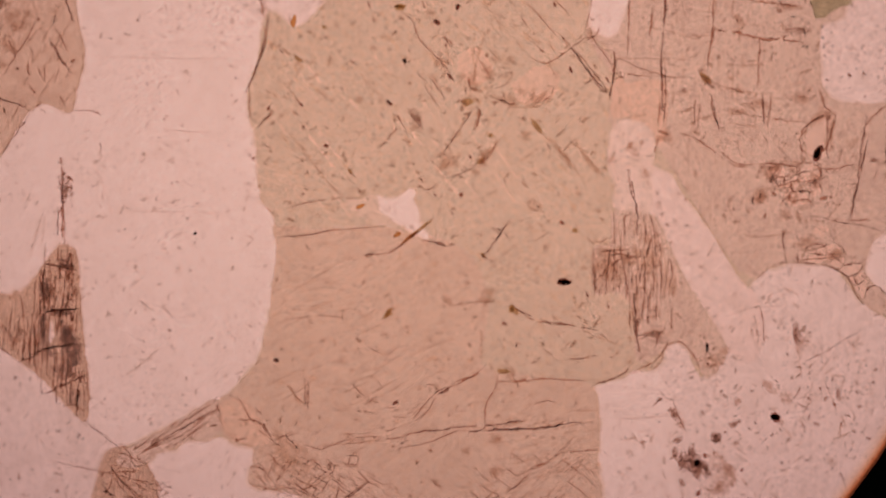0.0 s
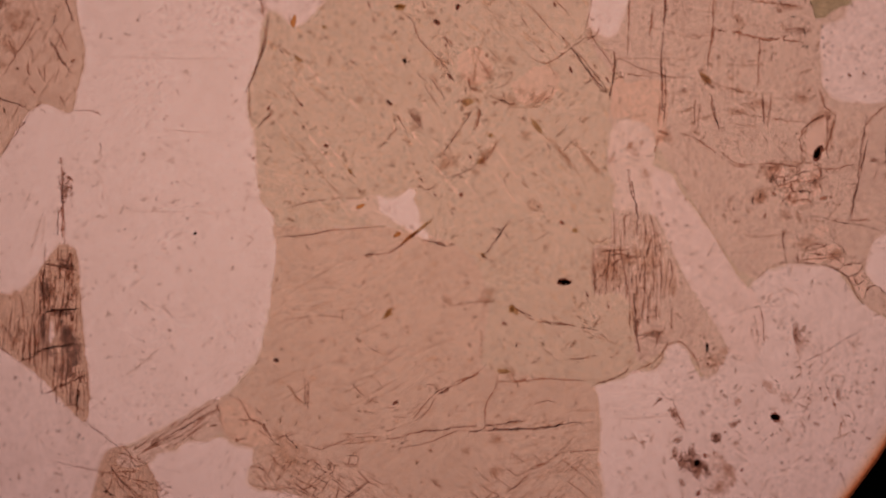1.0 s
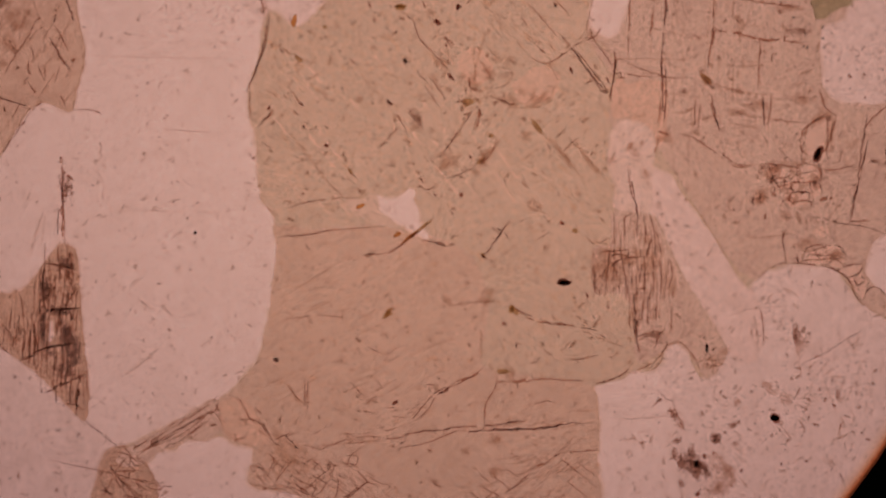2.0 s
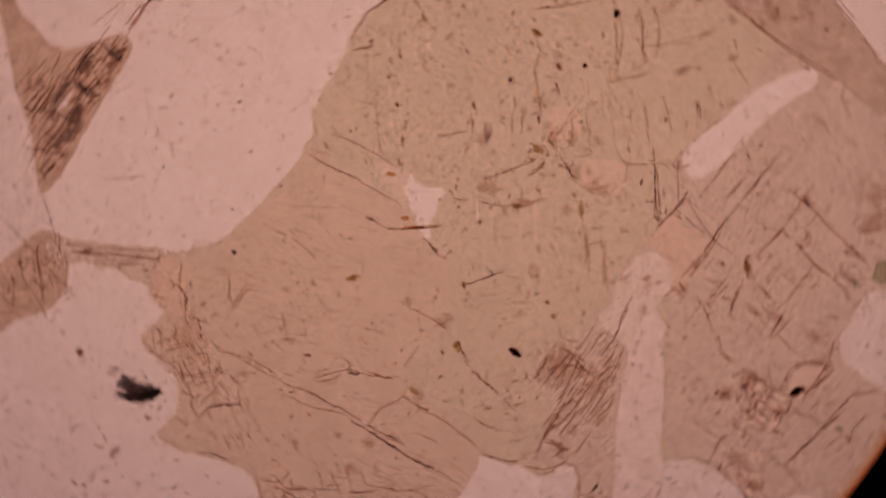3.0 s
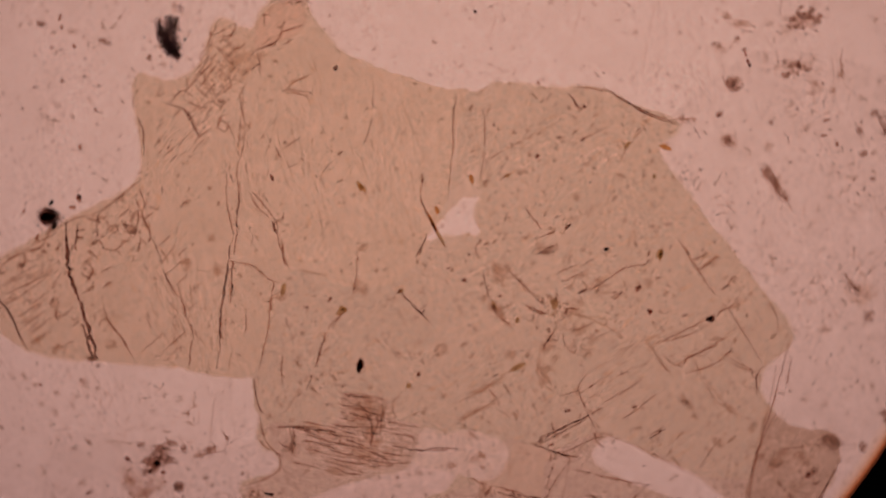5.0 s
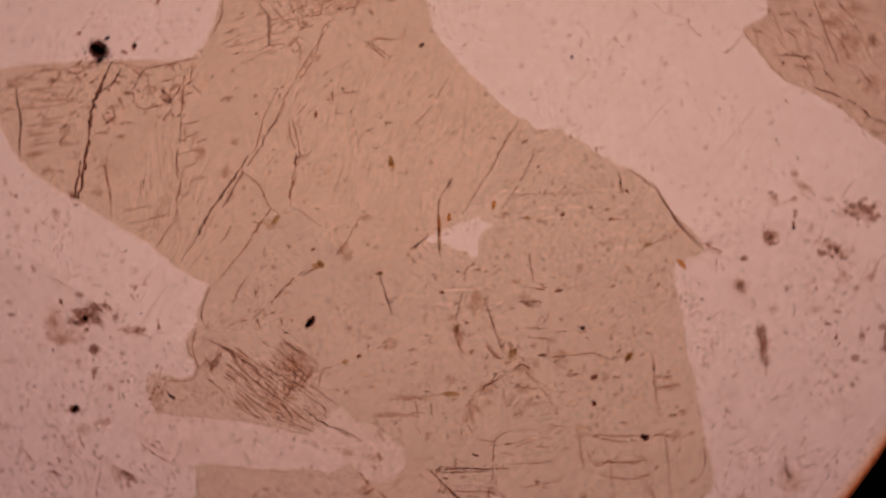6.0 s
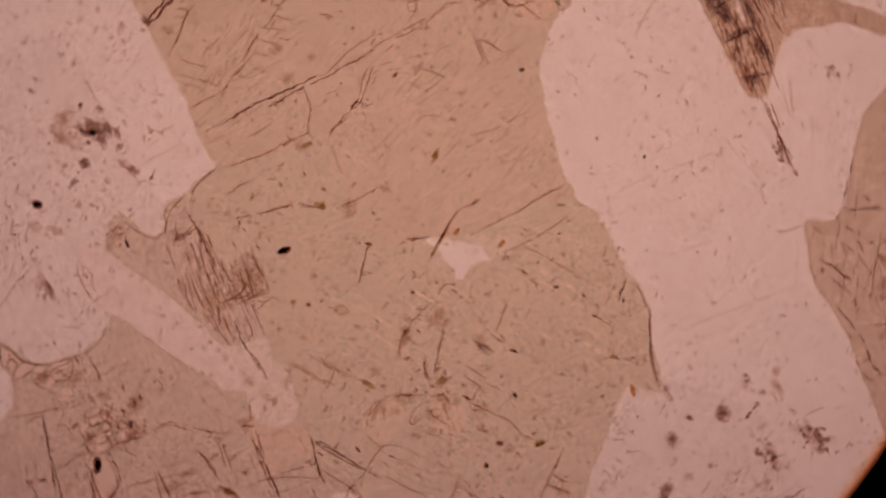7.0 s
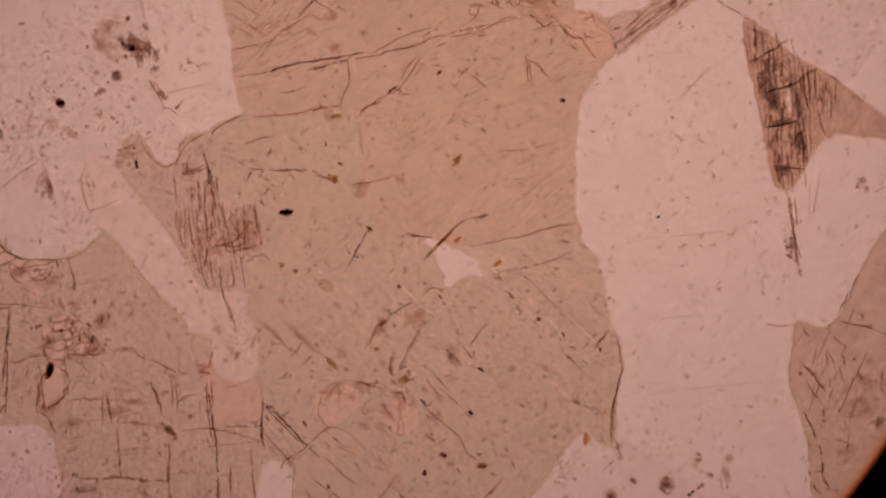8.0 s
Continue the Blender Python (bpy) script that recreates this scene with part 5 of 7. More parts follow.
cleavage("f", 469, 1006, 360, 180, 131, 60, 135, 5.4, 10)
cleavage("m", 923, 2122, 180, 270, 106, 10, 90, 4.2, 12)
cleavage("m", -2058, 969, 300, 270, 62, 12, 180, 4.5, 6)
cleavage("f", -2115, 1106, 150, 480, 62, 24, 180, 4.8, 10)
cleavage("m", -2133, 1108, 270, 210, 77, 16, 135, 4.8, 12)
cleavage("m", 1737, 1218, 330, 270, 86, 16, 90, 4.2, 8)
cleavage("m", 2292, 489, 150, 270, 75, 12, 90, 4.2, 8)
cleavage("f", 2232, -681, 180, 360, 80, 30, 105, 4.8, 30)

# ore grains, flecks and clouds of dust
inclusion(ORE, 726, -228, 34.5, 15.6, 175, "black ore grain", 9)
inclusion(SHADOW, -801, -642, 20, 13, 0, "black ore grain")
inclusion(ORE, 1845, -945, 24, 19.5, 10, "square black ore grain", 5)
inclusion(ORE, -1230, 30, 7.8, 6.6, 0, "black ore grain")
inclusion(ORE, -120, 942, 12.6, 9, 160, "black ore grain")
inclusion(RUST, -534, 492, 15, 10.2, 160, "dark red-brown ore grain")
inclusion(ORE, 2067, 456, 18, 39, 160, "stout black ore grain")
inclusion(RUST, 162, 1230, 15, 15, 0, "dark red-brown ore grain")
inclusion(RUST, 48, 1143, 24, 7.8, 142, "dark red-brown ore grain")
inclusion(RUST, 123, 855, 21, 6.6, 140, "dark red-brown ore grain")
inclusion(RUST, -204, 720, 18, 6.6, 140, "dark red-brown ore grain")
inclusion(RUST, -657, 237, 9, 7.2, 0, "dark red-brown ore grain")
inclusion(RUST, -453, 795, 7.2, 6, 0, "dark red-brown ore grain")
inclusion(ORE, 1482, -576, 7.8, 24, 0, "black ore grain")
inclusion(RUST, 474, -561, 5.4, 18, 0, "dark red-brown ore grain")
inclusion(RUST, -168, -867, 21, 9, 30, "dark red-brown ore grain")
inclusion(ORE, 143, 1551, 21, 15, 121, "black ore grain", 6)
inclusion(RUST, 56, 1150, 24, 7.8, 141, "dark red-brown ore grain")
inclusion(RUST, 160, 1228, 18, 12, 86, "dark red-brown ore grain")
inclusion(ORE, 116, -1852, 12, 10.2, 86, "black ore grain")
inclusion(RUST, 862, 2210, 12, 18, 86, "dark red-brown ore grain")
inclusion(RUST, -840, 693, 9, 15, 160, "dark red-brown ore grain")
inclusion(RUST, -669, 711, 18, 6.6, 140, "dark red-brown ore grain")
smudge(SMUDGE_SPOT, -2323, -37, 27.6, 20.7, 162, "soft brown stain")
smudge(SMUDGE_SPOT, -2341, 13, 17.25, 24.15, 162, "soft brown stain")
smudge(SMUDGE_SPOT, -2292, 0, 13.8, 20.7, 162, "soft brown stain")
smudge(SMUDGE_SPOT, 2445, 397, 17.25, 17.25, 162, "soft brown stain")
smudge(SMUDGE_SPOT, 2373, 417, 20.7, 13.8, 162, "soft brown stain")
smudge(SMUDGE_SPOT, 1356, 785, 27.6, 20.7, 162, "soft brown stain")
smudge(SMUDGE_SOFT, -866, 1211, 27.6, 48.3, 162, "soft brown stain")
smudge(SMUDGE_SOFT, -876, 1271, 24.15, 27.6, 162, "soft brown stain")
smudge(SMUDGE_SOFT, -2317, -10, 37.95, 41.4, 162, "soft brown stain")
smudge(SMUDGE_SOFT, 1937, 364, 37.95, 24.15, 2, "soft brown stain")
smudge(SMUDGE_SOFT, 1839, 373, 44.85, 27.6, 2, "soft brown stain")
smudge(SMUDGE_SOFT, 1779, 225, 34.5, 41.4, 162, "soft brown stain")
smudge(SMUDGE_SOFT, 2151, 611, 24.15, 31.05, 162, "soft brown stain")
smudge(SMUDGE_SPOT, -715, -1871, 55.2, 20.7, 86, "soft brown stain")
smudge(SMUDGE_SPOT, -744, -2221, 34.5, 20.7, 86, "soft brown stain")
smudge(SMUDGE_SPOT, -1162, -1548, 20.7, 31.05, 66, "soft brown stain")
smudge(SMUDGE_SPOT, -808, -1553, 41.4, 34.5, 41, "soft brown stain")
smudge(SMUDGE_SPOT, -867, -1600, 12.075, 44.85, 96, "soft brown stain")
smudge(SMUDGE_SPOT, -878, -1519, 13.8, 41.4, 86, "soft brown stain")
smudge(SMUDGE_SPOT, -726, -1491, 31.05, 34.5, 86, "soft brown stain")
smudge(SMUDGE_SPOT, 242, -1950, 37.95, 31.05, 86, "soft brown stain")
smudge(SMUDGE_SPOT, -470, -2053, 17.25, 13.8, 86, "soft brown stain")
inclusion(SHADOW, -809, -1583, 27, 24, 86, "almost black core of a stain", 13)
inclusion(SHADOW, -707, -1477, 18, 24, 86, "almost black core of a stain", 13)
inclusion(SHADOW, -768, -1543, 36, 18, 41, "almost black core of a stain", 13)
smudge(SMUDGE_SOFT, -930, 2403, 17.25, 37.95, 86, "soft brown stain")
smudge(SMUDGE_SOFT, -905, 2470, 27.6, 27.6, 86, "soft brown stain")
smudge(SMUDGE_SOFT, -1071, 2453, 20.7, 48.3, 86, "soft brown stain")
smudge(SMUDGE_SOFT, -1080, 2402, 17.25, 48.3, 86, "soft brown stain")
smudge(SMUDGE_SOFT, -965, -1892, 41.4, 13.8, 86, "soft brown stain")
smudge(SMUDGE_SOFT, -936, -1852, 31.05, 10.35, 46, "soft brown stain")
smudge(SMUDGE_SOFT, -969, -1541, 24.15, 41.4, 86, "soft brown stain")
smudge(SMUDGE_SOFT, -743, -1575, 41.4, 27.6, 86, "soft brown stain")
smudge(SMUDGE_SOFT, -712, -1660, 20.7, 13.8, 86, "soft brown stain")
smudge(SMUDGE_SOFT, -734, -2050, 41.4, 20.7, 86, "soft brown stain")
smudge(SMUDGE_SOFT, -718, -1985, 10.35, 27.6, 86, "soft brown stain")
smudge(SMUDGE_SOFT, -654, -1544, 31.05, 20.7, 86, "soft brown stain")
inclusion(ORE, 1431, -1188, 16.5, 18, 0, "black core of a brown stain")
inclusion(RUST, 1470, -1149, 7.2, 15, 20, "dark red-brown ore grain")
inclusion(RUST, 1668, -1224, 6, 12, 150, "dark red-brown ore grain")
inclusion(RUST, 1437, -1350, 15, 10.5, 40, "dark red-brown ore grain")
inclusion(ORE, 252, -1998, 45, 33, 96, "ragged black ore grain", 9)
inclusion(FLECK_ORANGE, -708, 1152, 16.5, 36, 165, "bright orange fleck")
inclusion(FLECK_ORANGE, -354, 174, 27, 12, 30, "orange brown fleck")
inclusion(FLECK_ORANGE, -156, 24, 24, 13.5, 25, "orange brown fleck")
inclusion(FLECK_OLIVE, -42, 48, 96, 10.2, 38, "long olive brown needle")
inclusion(FLECK_OLIVE, -204, -396, 24, 18, 40, "olive fleck")
inclusion(FLECK_OLIVE, 450, -366, 15, 18, 0, "olive brown fleck")
inclusion(FLECK_OLIVE, -684, 951, 27, 12, 145, "olive fleck")
inclusion(FLECK_OLIVE, -546, 1122, 15, 12, 0, "olive fleck")
inclusion(FLECK_OLIVE, -144, 1233, 24, 12, 0, "olive fleck")
inclusion(FLECK_OLIVE, 213, 723, 33, 21, 10, "green fleck")
inclusion(FLECK_OLIVE, 1476, 849, 42, 18, 140, "brown fleck")
inclusion(FLECK_OLIVE, -143, 1231, 12, 36, 96, "orange brown fleck")
inclusion(FLECK_OLIVE, -206, -391, 42, 12, 51, "olive fleck")
inclusion(FLECK_OLIVE, 444, -374, 24, 15, 86, "olive fleck")
inclusion(FLECK_OLIVE, 282, 414, 30, 12, 35, "brown fleck")
inclusion(FLECK_OLIVE, 336, 549, 18, 12, 0, "brown fleck")
inclusion(FLECK_OLIVE, 402, -702, 42, 15, 0, "olive fleck")
inclusion(FLECK_OLIVE, 468, -384, 21, 15, 127, "olive fleck")
smudge(SMUDGE_SHADE, -2028, -501, 48, 180, 0, "purple-grey dusty veil")
smudge(SMUDGE_SHADE, -1884, -576, 72, 150, 0, "purple-grey dusty veil")
smudge(SMUDGE_SHADE, -1932, -387, 72, 39, 0, "purple-grey dusty veil")
smudge(SMUDGE_SHADE, -2028, -276, 36, 90, 0, "purple-grey dusty veil")
smudge(SMUDGE_SHADE, -1923, -117, 60, 36, 0, "purple-grey dusty veil")
smudge(SMUDGE_VEIL, -708, -1176, 270, 135, 144, "dark brown dusty stain")
smudge(SMUDGE_VEIL, -148, 2304, 138, 120, 56, "dark brown dusty stain")
smudge(SMUDGE_VEIL, 978, -165, 102, 120, 0, "dark brown dusty stain")
smudge(SMUDGE_VEIL, 1182, -111, 120, 210, 0, "dark brown dusty stain")
smudge(SMUDGE_SMOKE, -959, -1881, 72, 30, 61, "smoky soft stain")
smudge(SMUDGE_SMOKE, -505, -1943, 120, 30, 91, "smoky soft stain")
smudge(SMUDGE_SMOKE, -265, -2092, 78, 27, 76, "smoky soft stain")
smudge(SMUDGE_BROWN, -1161, -1539, 27, 24, 86, "dark brown dusty stain")
smudge(SMUDGE_BROWN, -1165, -1544, 42, 36, 86, "dark brown dusty stain")
smudge(SMUDGE_BLACK, 252, -1986, 78, 60, 86, "black dusty stain")
smudge(SMUDGE_BROWN, 314, -1966, 48, 66, 86, "dark brown dusty stain")
smudge(SMUDGE_SMOKE, -1045, 2385, 120, 120, 86, "smoky soft stain")
smudge(SMUDGE_BROWN, -1073, 2417, 66, 84, 86, "dark brown dusty stain")
smudge(SMUDGE_BROWN, -166, 2245, 132, 48, 56, "dark brown dusty stain")
smudge(SMUDGE_BROWN, -18, 2371, 60, 60, 86, "dark brown dusty stain")
smudge(SMUDGE_SMOKE, -865, 1226, 72, 72, 42, "smoky soft stain")
smudge(SMUDGE_BROWN, -162, 2283, 42, 120, 147, "dark brown dusty stain")
smudge(SMUDGE_BROWN, -1049, 2261, 42, 120, 127, "dark brown dusty stain")
smudge(SMUDGE_BROWN, -1926, 279, 27, 150, 0, "dark brown dusty stain")
smudge(SMUDGE_BROWN, -1899, 264, 48, 90, 0, "dark brown dusty stain")
smudge(SMUDGE_BROWN, -1938, 414, 21, 42, 0, "dark brown dusty stain")
smudge(SMUDGE_SMOKE, -1914, 279, 72, 150, 0, "smoky soft stain")
smudge(SMUDGE_BROWN, 2196, -1266, 24, 66, 30, "dark brown dusty stain")
smudge(SMUDGE_SMOKE, -48, 603, 54, 54, 0, "smoky soft stain")
smudge(SMUDGE_SMOKE, 207, 729, 90, 42, 0, "smoky soft stain")
smudge(SMUDGE_SMOKE, 342, 909, 180, 150, 0, "smoky soft stain")
smudge(SMUDGE_SMOKE, 552, 789, 180, 120, 0, "smoky soft stain")
smudge(SMUDGE_BROAD, 682, -1560, 360, 240, 86, "smoky soft stain")
smudge(SMUDGE_BROAD, 923, 2122, 270, 330, 86, "smoky soft stain")
smudge(SMUDGE_BROWN, 677, 2287, 120, 66, 86, "dark brown dusty stain")
smudge(SMUDGE_BROWN, 602, 1495, 42, 30, 86, "dark brown dusty stain")
smudge(SMUDGE_BROWN, 1527, 813, 42, 36, 0, "rusty brown stain")
smudge(SMUDGE_RUST, 1482, 849, 78, 42, 145, "rusty brown stain")
smudge(SMUDGE_RUST, 1722, 249, 84, 72, 0, "rusty brown stain")
smudge(SMUDGE_SMOKE, -1908, -171, 72, 120, 0, "smoky soft stain")
smudge(SMUDGE_BROWN, -2013, -276, 54, 102, 0, "dark brown dusty stain")
smudge(SMUDGE_RUST, -2148, -501, 150, 180, 0, "rusty brown stain")
smudge(SMUDGE_RUST, -1581, -1419, 210, 150, 46, "rusty brown stain")
smudge(SMUDGE_BROWN, 1212, -516, 102, 48, 165, "dark brown dusty stain")
smudge(SMUDGE_RUST, 1932, 264, 180, 120, 10, "rusty brown stain")
smudge(SMUDGE_BROAD, 1932, 279, 360, 240, 0, "smoky soft stain")
smudge(SMUDGE_BROAD, 2172, -81, 210, 180, 0, "smoky soft stain")
smudge(SMUDGE_RUST, 2262, -231, 90, 90, 0, "rusty brown stain")
smudge(SMUDGE_BROAD, 2262, 489, 210, 270, 0, "smoky soft stain")
smudge(SMUDGE_RUST, -1338, -987, 270, 84, 33, "rusty brown stain")
smudge(SMUDGE_BROWN, 1947, 1104, 132, 42, 0, "dark brown dusty stain")
smudge(SMUDGE_RUST, 1730, 1558, 120, 270, 46, "rusty brown stain")
smudge(SMUDGE_SMOKE, -741, -2019, 150, 42, 86, "smoky soft stain")
smudge(SMUDGE_BROWN, -752, -2214, 48, 27, 86, "dark brown dusty stain")
smudge(SMUDGE_SMOKE, -309, -2074, 150, 180, 86, "smoky soft stain")
smudge(SMUDGE_SMOKE, -959, -1887, 120, 120, 86, "smoky soft stain")
smudge(SMUDGE_BROWN, -63, 646, 90, 42, 116, "dark brown dusty stain")
smudge(SMUDGE_SMOKE, 74, 939, 210, 150, 86, "smoky soft stain")
smudge(SMUDGE_BROWN, -2184, -735, 24, 27, 0, "dark brown dusty stain")
smudge(SMUDGE_BROWN, -1953, -1017, 27, 21, 0, "dark brown dusty stain")
smudge(SMUDGE_BROWN, -1848, -1038, 21, 27, 0, "dark brown dusty stain")
smudge(SMUDGE_SMOKE, -2058, -1011, 78, 36, 20, "smoky soft stain")
smudge(SMUDGE_SMOKE, -2208, -831, 60, 36, 20, "smoky soft stain")
smudge(SMUDGE_SMOKE, 1253, -1307, 90, 36, 116, "smoky soft stain")
smudge(SMUDGE_SMOKE, 1073, -1658, 66, 24, 66, "smoky soft stain")
smudge(SMUDGE_SMOKE, 1060, -2047, 24, 72, 96, "smoky soft stain")
dust(ORE, 268, -1969, 90, 72, 86, 10, 6, "black dust round an ore grain")
dust(FLECK_BROWN, -1914, 279, 48, 180, 0, 22, 6, "brown dust")
dust(FLECK_BROWN, 1467, -1206, 180, 150, 0, 13, 6, "brown dust")
dust(FLECK_SMOKE, 1977, -501, 72, 150, 0, 22, 6, "smoky dust")
dust(FLECK_SMOKE, 1602, -801, 210, 150, 0, 38, 5.625, "fine smoky dust")
dust(FLECK_BROWN, 1518, -651, 120, 102, 0, 22, 5.625, "brown dust")
dust(FLECK_SMOKE, 2172, -831, 390, 390, 0, 71, 6, "fine smoky dust")
dust(FLECK_BROWN, 2052, -1011, 420, 330, 0, 33, 4.875, "fine brown dust")
dust(FLECK_BROWN, 2277, 939, 210, 210, 0, 82, 3.75, "fine dark dust")
dust(ORE, 1992, 1104, 150, 120, 0, 34, 3.6, "fine black dust")
dust(FLECK_SMOKE, 252, 699, 180, 72, 0, 22, 9, "smoky dust")
dust(FLECK_BROWN, -1027, 2174, 360, 180, 86, 33, 6, "brown dust")
dust(FLECK_BROWN, 420, -1936, 240, 240, 86, 33, 6, "brown dust")
dust(FLECK_BROWN, 835, 2157, 180, 240, 86, 12, 5.625, "brown dust")
dust(FLECK_BROWN, -2028, 1089, 240, 240, 0, 12, 6, "brown dust")
dust(FLECK_BROWN, 1992, 279, 240, 150, 0, 33, 5.625, "brown dust")
dust(FLECK_BROWN, -483, -1974, 330, 420, 86, 27, 6, "brown dust")

smudge(SMUDGE_SOFT, 917, -1814, 27, 24, 127, "soft brown stain")
smudge(SMUDGE_SOFT, 856, -1545, 48, 48, 127, "soft brown stain")
smudge(SMUDGE_SOFT, 953, -1648, 30, 30, 127, "soft brown stain")
cleavage("f", 718, -2032, 190, 120, 134, 22, 120, 5.0, 4, "fine level cleavage cracks")
inclusion(FLECK_OLIVE, -149, 1223, 30, 15, 170, "brown fleck")
smudge(SMUDGE_SPOT, -2263, 1250, 39, 45, 127, "dark brown dusty stain")
smudge(SMUDGE_SOFT, -2340, 1068, 102, 72, 127, "soft brown stain")
smudge(SMUDGE_SOFT, -2163, 1157, 102, 120, 127, "soft brown stain")
smudge(SMUDGE_SOFT, -2227, 1033, 90, 54, 127, "soft brown stain")
smudge(SMUDGE_SOFT, -2249, 923, 36, 36, 127, "soft brown stain")
smudge(SMUDGE_SOFT, -2077, 1391, 90, 90, 127, "soft brown stain")
smudge(SMUDGE_SPOT, -621, 1759, 30, 138, 123, "dark brown dusty stain")
smudge(SMUDGE_SPOT, -672, 1706, 42, 60, 127, "dark brown dusty stain")
smudge(SMUDGE_SPOT, -565, 1824, 24, 60, 127, "dark brown dusty stain")
smudge(SMUDGE_SPOT, -976, 2148, 24, 42, 127, "dark brown dusty stain")
smudge(SMUDGE_SPOT, -863, 2188, 33, 30, 127, "dark brown dusty stain")
smudge(SMUDGE_SPOT, -1086, 2204, 36, 27, 127, "dark brown dusty stain")
smudge(SMUDGE_SPOT, -994, 2281, 27, 24, 127, "dark brown dusty stain")
smudge(SMUDGE_SPOT, -742, 2261, 21, 18, 127, "dark brown dusty stain")
smudge(SMUDGE_SPOT, -928, 1400, 27, 21, 127, "dark brown dusty stain")
smudge(SMUDGE_SOFT, -795, 1493, 54, 54, 127, "soft brown stain")
smudge(SMUDGE_SOFT, -880, 2240, 27, 27, 127, "soft brown stain")
smudge(SMUDGE_SOFT, -1451, 1338, 27, 42, 127, "soft brown stain")
smudge(SMUDGE_SOFT, -1421, 1417, 90, 36, 97, "soft brown stain")
smudge(SMUDGE_SOFT, -626, 1756, 60, 150, 127, "soft brown stain")
smudge(SMUDGE_SPOT, 1426, -1196, 120, 66, 119, "dark brown dusty stain")
smudge(SMUDGE_SPOT, 1359, -1187, 72, 48, 127, "dark brown dusty stain")
smudge(SMUDGE_SPOT, 1312, -1140, 54, 27, 102, "dark brown dusty stain")
smudge(SMUDGE_SPOT, 1327, -1065, 24, 39, 127, "dark brown dusty stain")
smudge(SMUDGE_SPOT, 1480, -1223, 54, 27, 127, "dark brown dusty stain")
smudge(SMUDGE_SPOT, 1346, -1294, 33, 24, 127, "dark brown dusty stain")
smudge(SMUDGE_SPOT, 1528, -1052, 39, 39, 127, "dark brown dusty stain")
smudge(SMUDGE_SPOT, 1628, -977, 21, 45, 127, "dark brown dusty stain")
smudge(SMUDGE_SPOT, 1434, -1341, 12, 24, 127, "dark brown dusty stain")
smudge(SMUDGE_SPOT, 1649, -1516, 30, 15, 127, "dark brown dusty stain")
smudge(SMUDGE_SPOT, 1305, -932, 51, 24, 127, "dark brown dusty stain")
smudge(SMUDGE_SPOT, 1231, -849, 15, 18, 127, "dark brown dusty stain")
smudge(SMUDGE_SPOT, 1956, -503, 78, 33, 97, "dark brown dusty stain")
smudge(SMUDGE_SPOT, 2176, -817, 42, 18, 92, "dark brown dusty stain")
smudge(SMUDGE_SOFT, 1560, -1283, 90, 120, 127, "soft brown stain")
smudge(SMUDGE_SOFT, 1575, -1189, 138, 42, 127, "soft brown stain")
smudge(SMUDGE_SOFT, 1538, -1330, 60, 108, 127, "soft brown stain")
smudge(SMUDGE_SOFT, 1604, -1565, 33, 27, 127, "soft brown stain")
smudge(SMUDGE_SOFT, 1334, -985, 27, 21, 127, "soft brown stain")
smudge(SMUDGE_SOFT, 1966, -555, 102, 36, 92, "soft brown stain")
smudge(SMUDGE_SOFT, 2275, -761, 27, 18, 127, "soft brown stain")
smudge(SMUDGE_SOFT, 1641, -865, 27, 42, 127, "soft brown stain")
smudge(SMUDGE_SOFT, 1782, -759, 36, 24, 127, "soft brown stain")
smudge(SMUDGE_SOFT, 1813, -799, 30, 24, 127, "soft brown stain")
smudge(SMUDGE_SOFT, 2140, -1182, 48, 27, 127, "soft brown stain")
smudge(SMUDGE_SOFT, 1634, -1084, 30, 30, 127, "soft brown stain")
smudge(SMUDGE_SOFT, 1899, -839, 60, 48, 127, "soft brown stain")
smudge(SMUDGE_BLACK, -872, -1533, 66, 51, 10, "black dusty stain")
smudge(SMUDGE_BLACK, -778, -1527, 102, 60, 23, "black dusty stain")
smudge(SMUDGE_BLACK, -810, -1585, 108, 30, 25, "black dusty stain")
smudge(SMUDGE_BLACK, -735, -1504, 48, 48, 35, "black dusty stain")
smudge(SMUDGE_SHADE, -967, -1516, 42, 36, 35, "dark dusty veil")
smudge(SMUDGE_SHADE, -811, -1542, 168, 96, 23, "dark dusty veil")
dust(ORE, -802, -1540, 150, 80, 20, 60, 4.5, "black dust")
smudge(SMUDGE_SPOT, -1174, -1539, 27, 30, 35, "dark brown dusty stain")
smudge(SMUDGE_SPOT, -675, -1623, 30, 18, 0, "dark brown dusty stain")

smudge(SMUDGE_SOFT, 1074, 494, 21, 36, 0, "soft brown stain")
smudge(SMUDGE_SOFT, 1224, 183, 21, 33, 0, "soft brown stain")
smudge(SMUDGE_SOFT, 1245, 129, 18, 21, 0, "soft brown stain")
smudge(SMUDGE_SOFT, 1000, 413, 18, 12, 0, "soft brown stain")
smudge(SMUDGE_SOFT, 1275, 75, 24, 12, 0, "soft brown stain")
smudge(SMUDGE_SOFT, 1449, -146, 27, 12, 0, "soft brown stain")
smudge(SMUDGE_SOFT, 1628, -290, 21, 21, 0, "soft brown stain")
smudge(SMUDGE_SOFT, 1524, -410, 24, 15, 0, "soft brown stain")
smudge(SMUDGE_RUST, -1613, -1436, 180, 150, 35, "rusty brown stain")
smudge(SMUDGE_RUST, -1632, -1303, 150, 120, 35, "rusty brown stain")
smudge(SMUDGE_RUST, -1404, -1054, 102, 36, 35, "rusty brown stain")
smudge(SMUDGE_RUST, -1281, -969, 120, 30, 35, "rusty brown stain")
smudge(SMUDGE_SPOT, -1441, -1080, 42, 24, 35, "dark brown dusty stain")
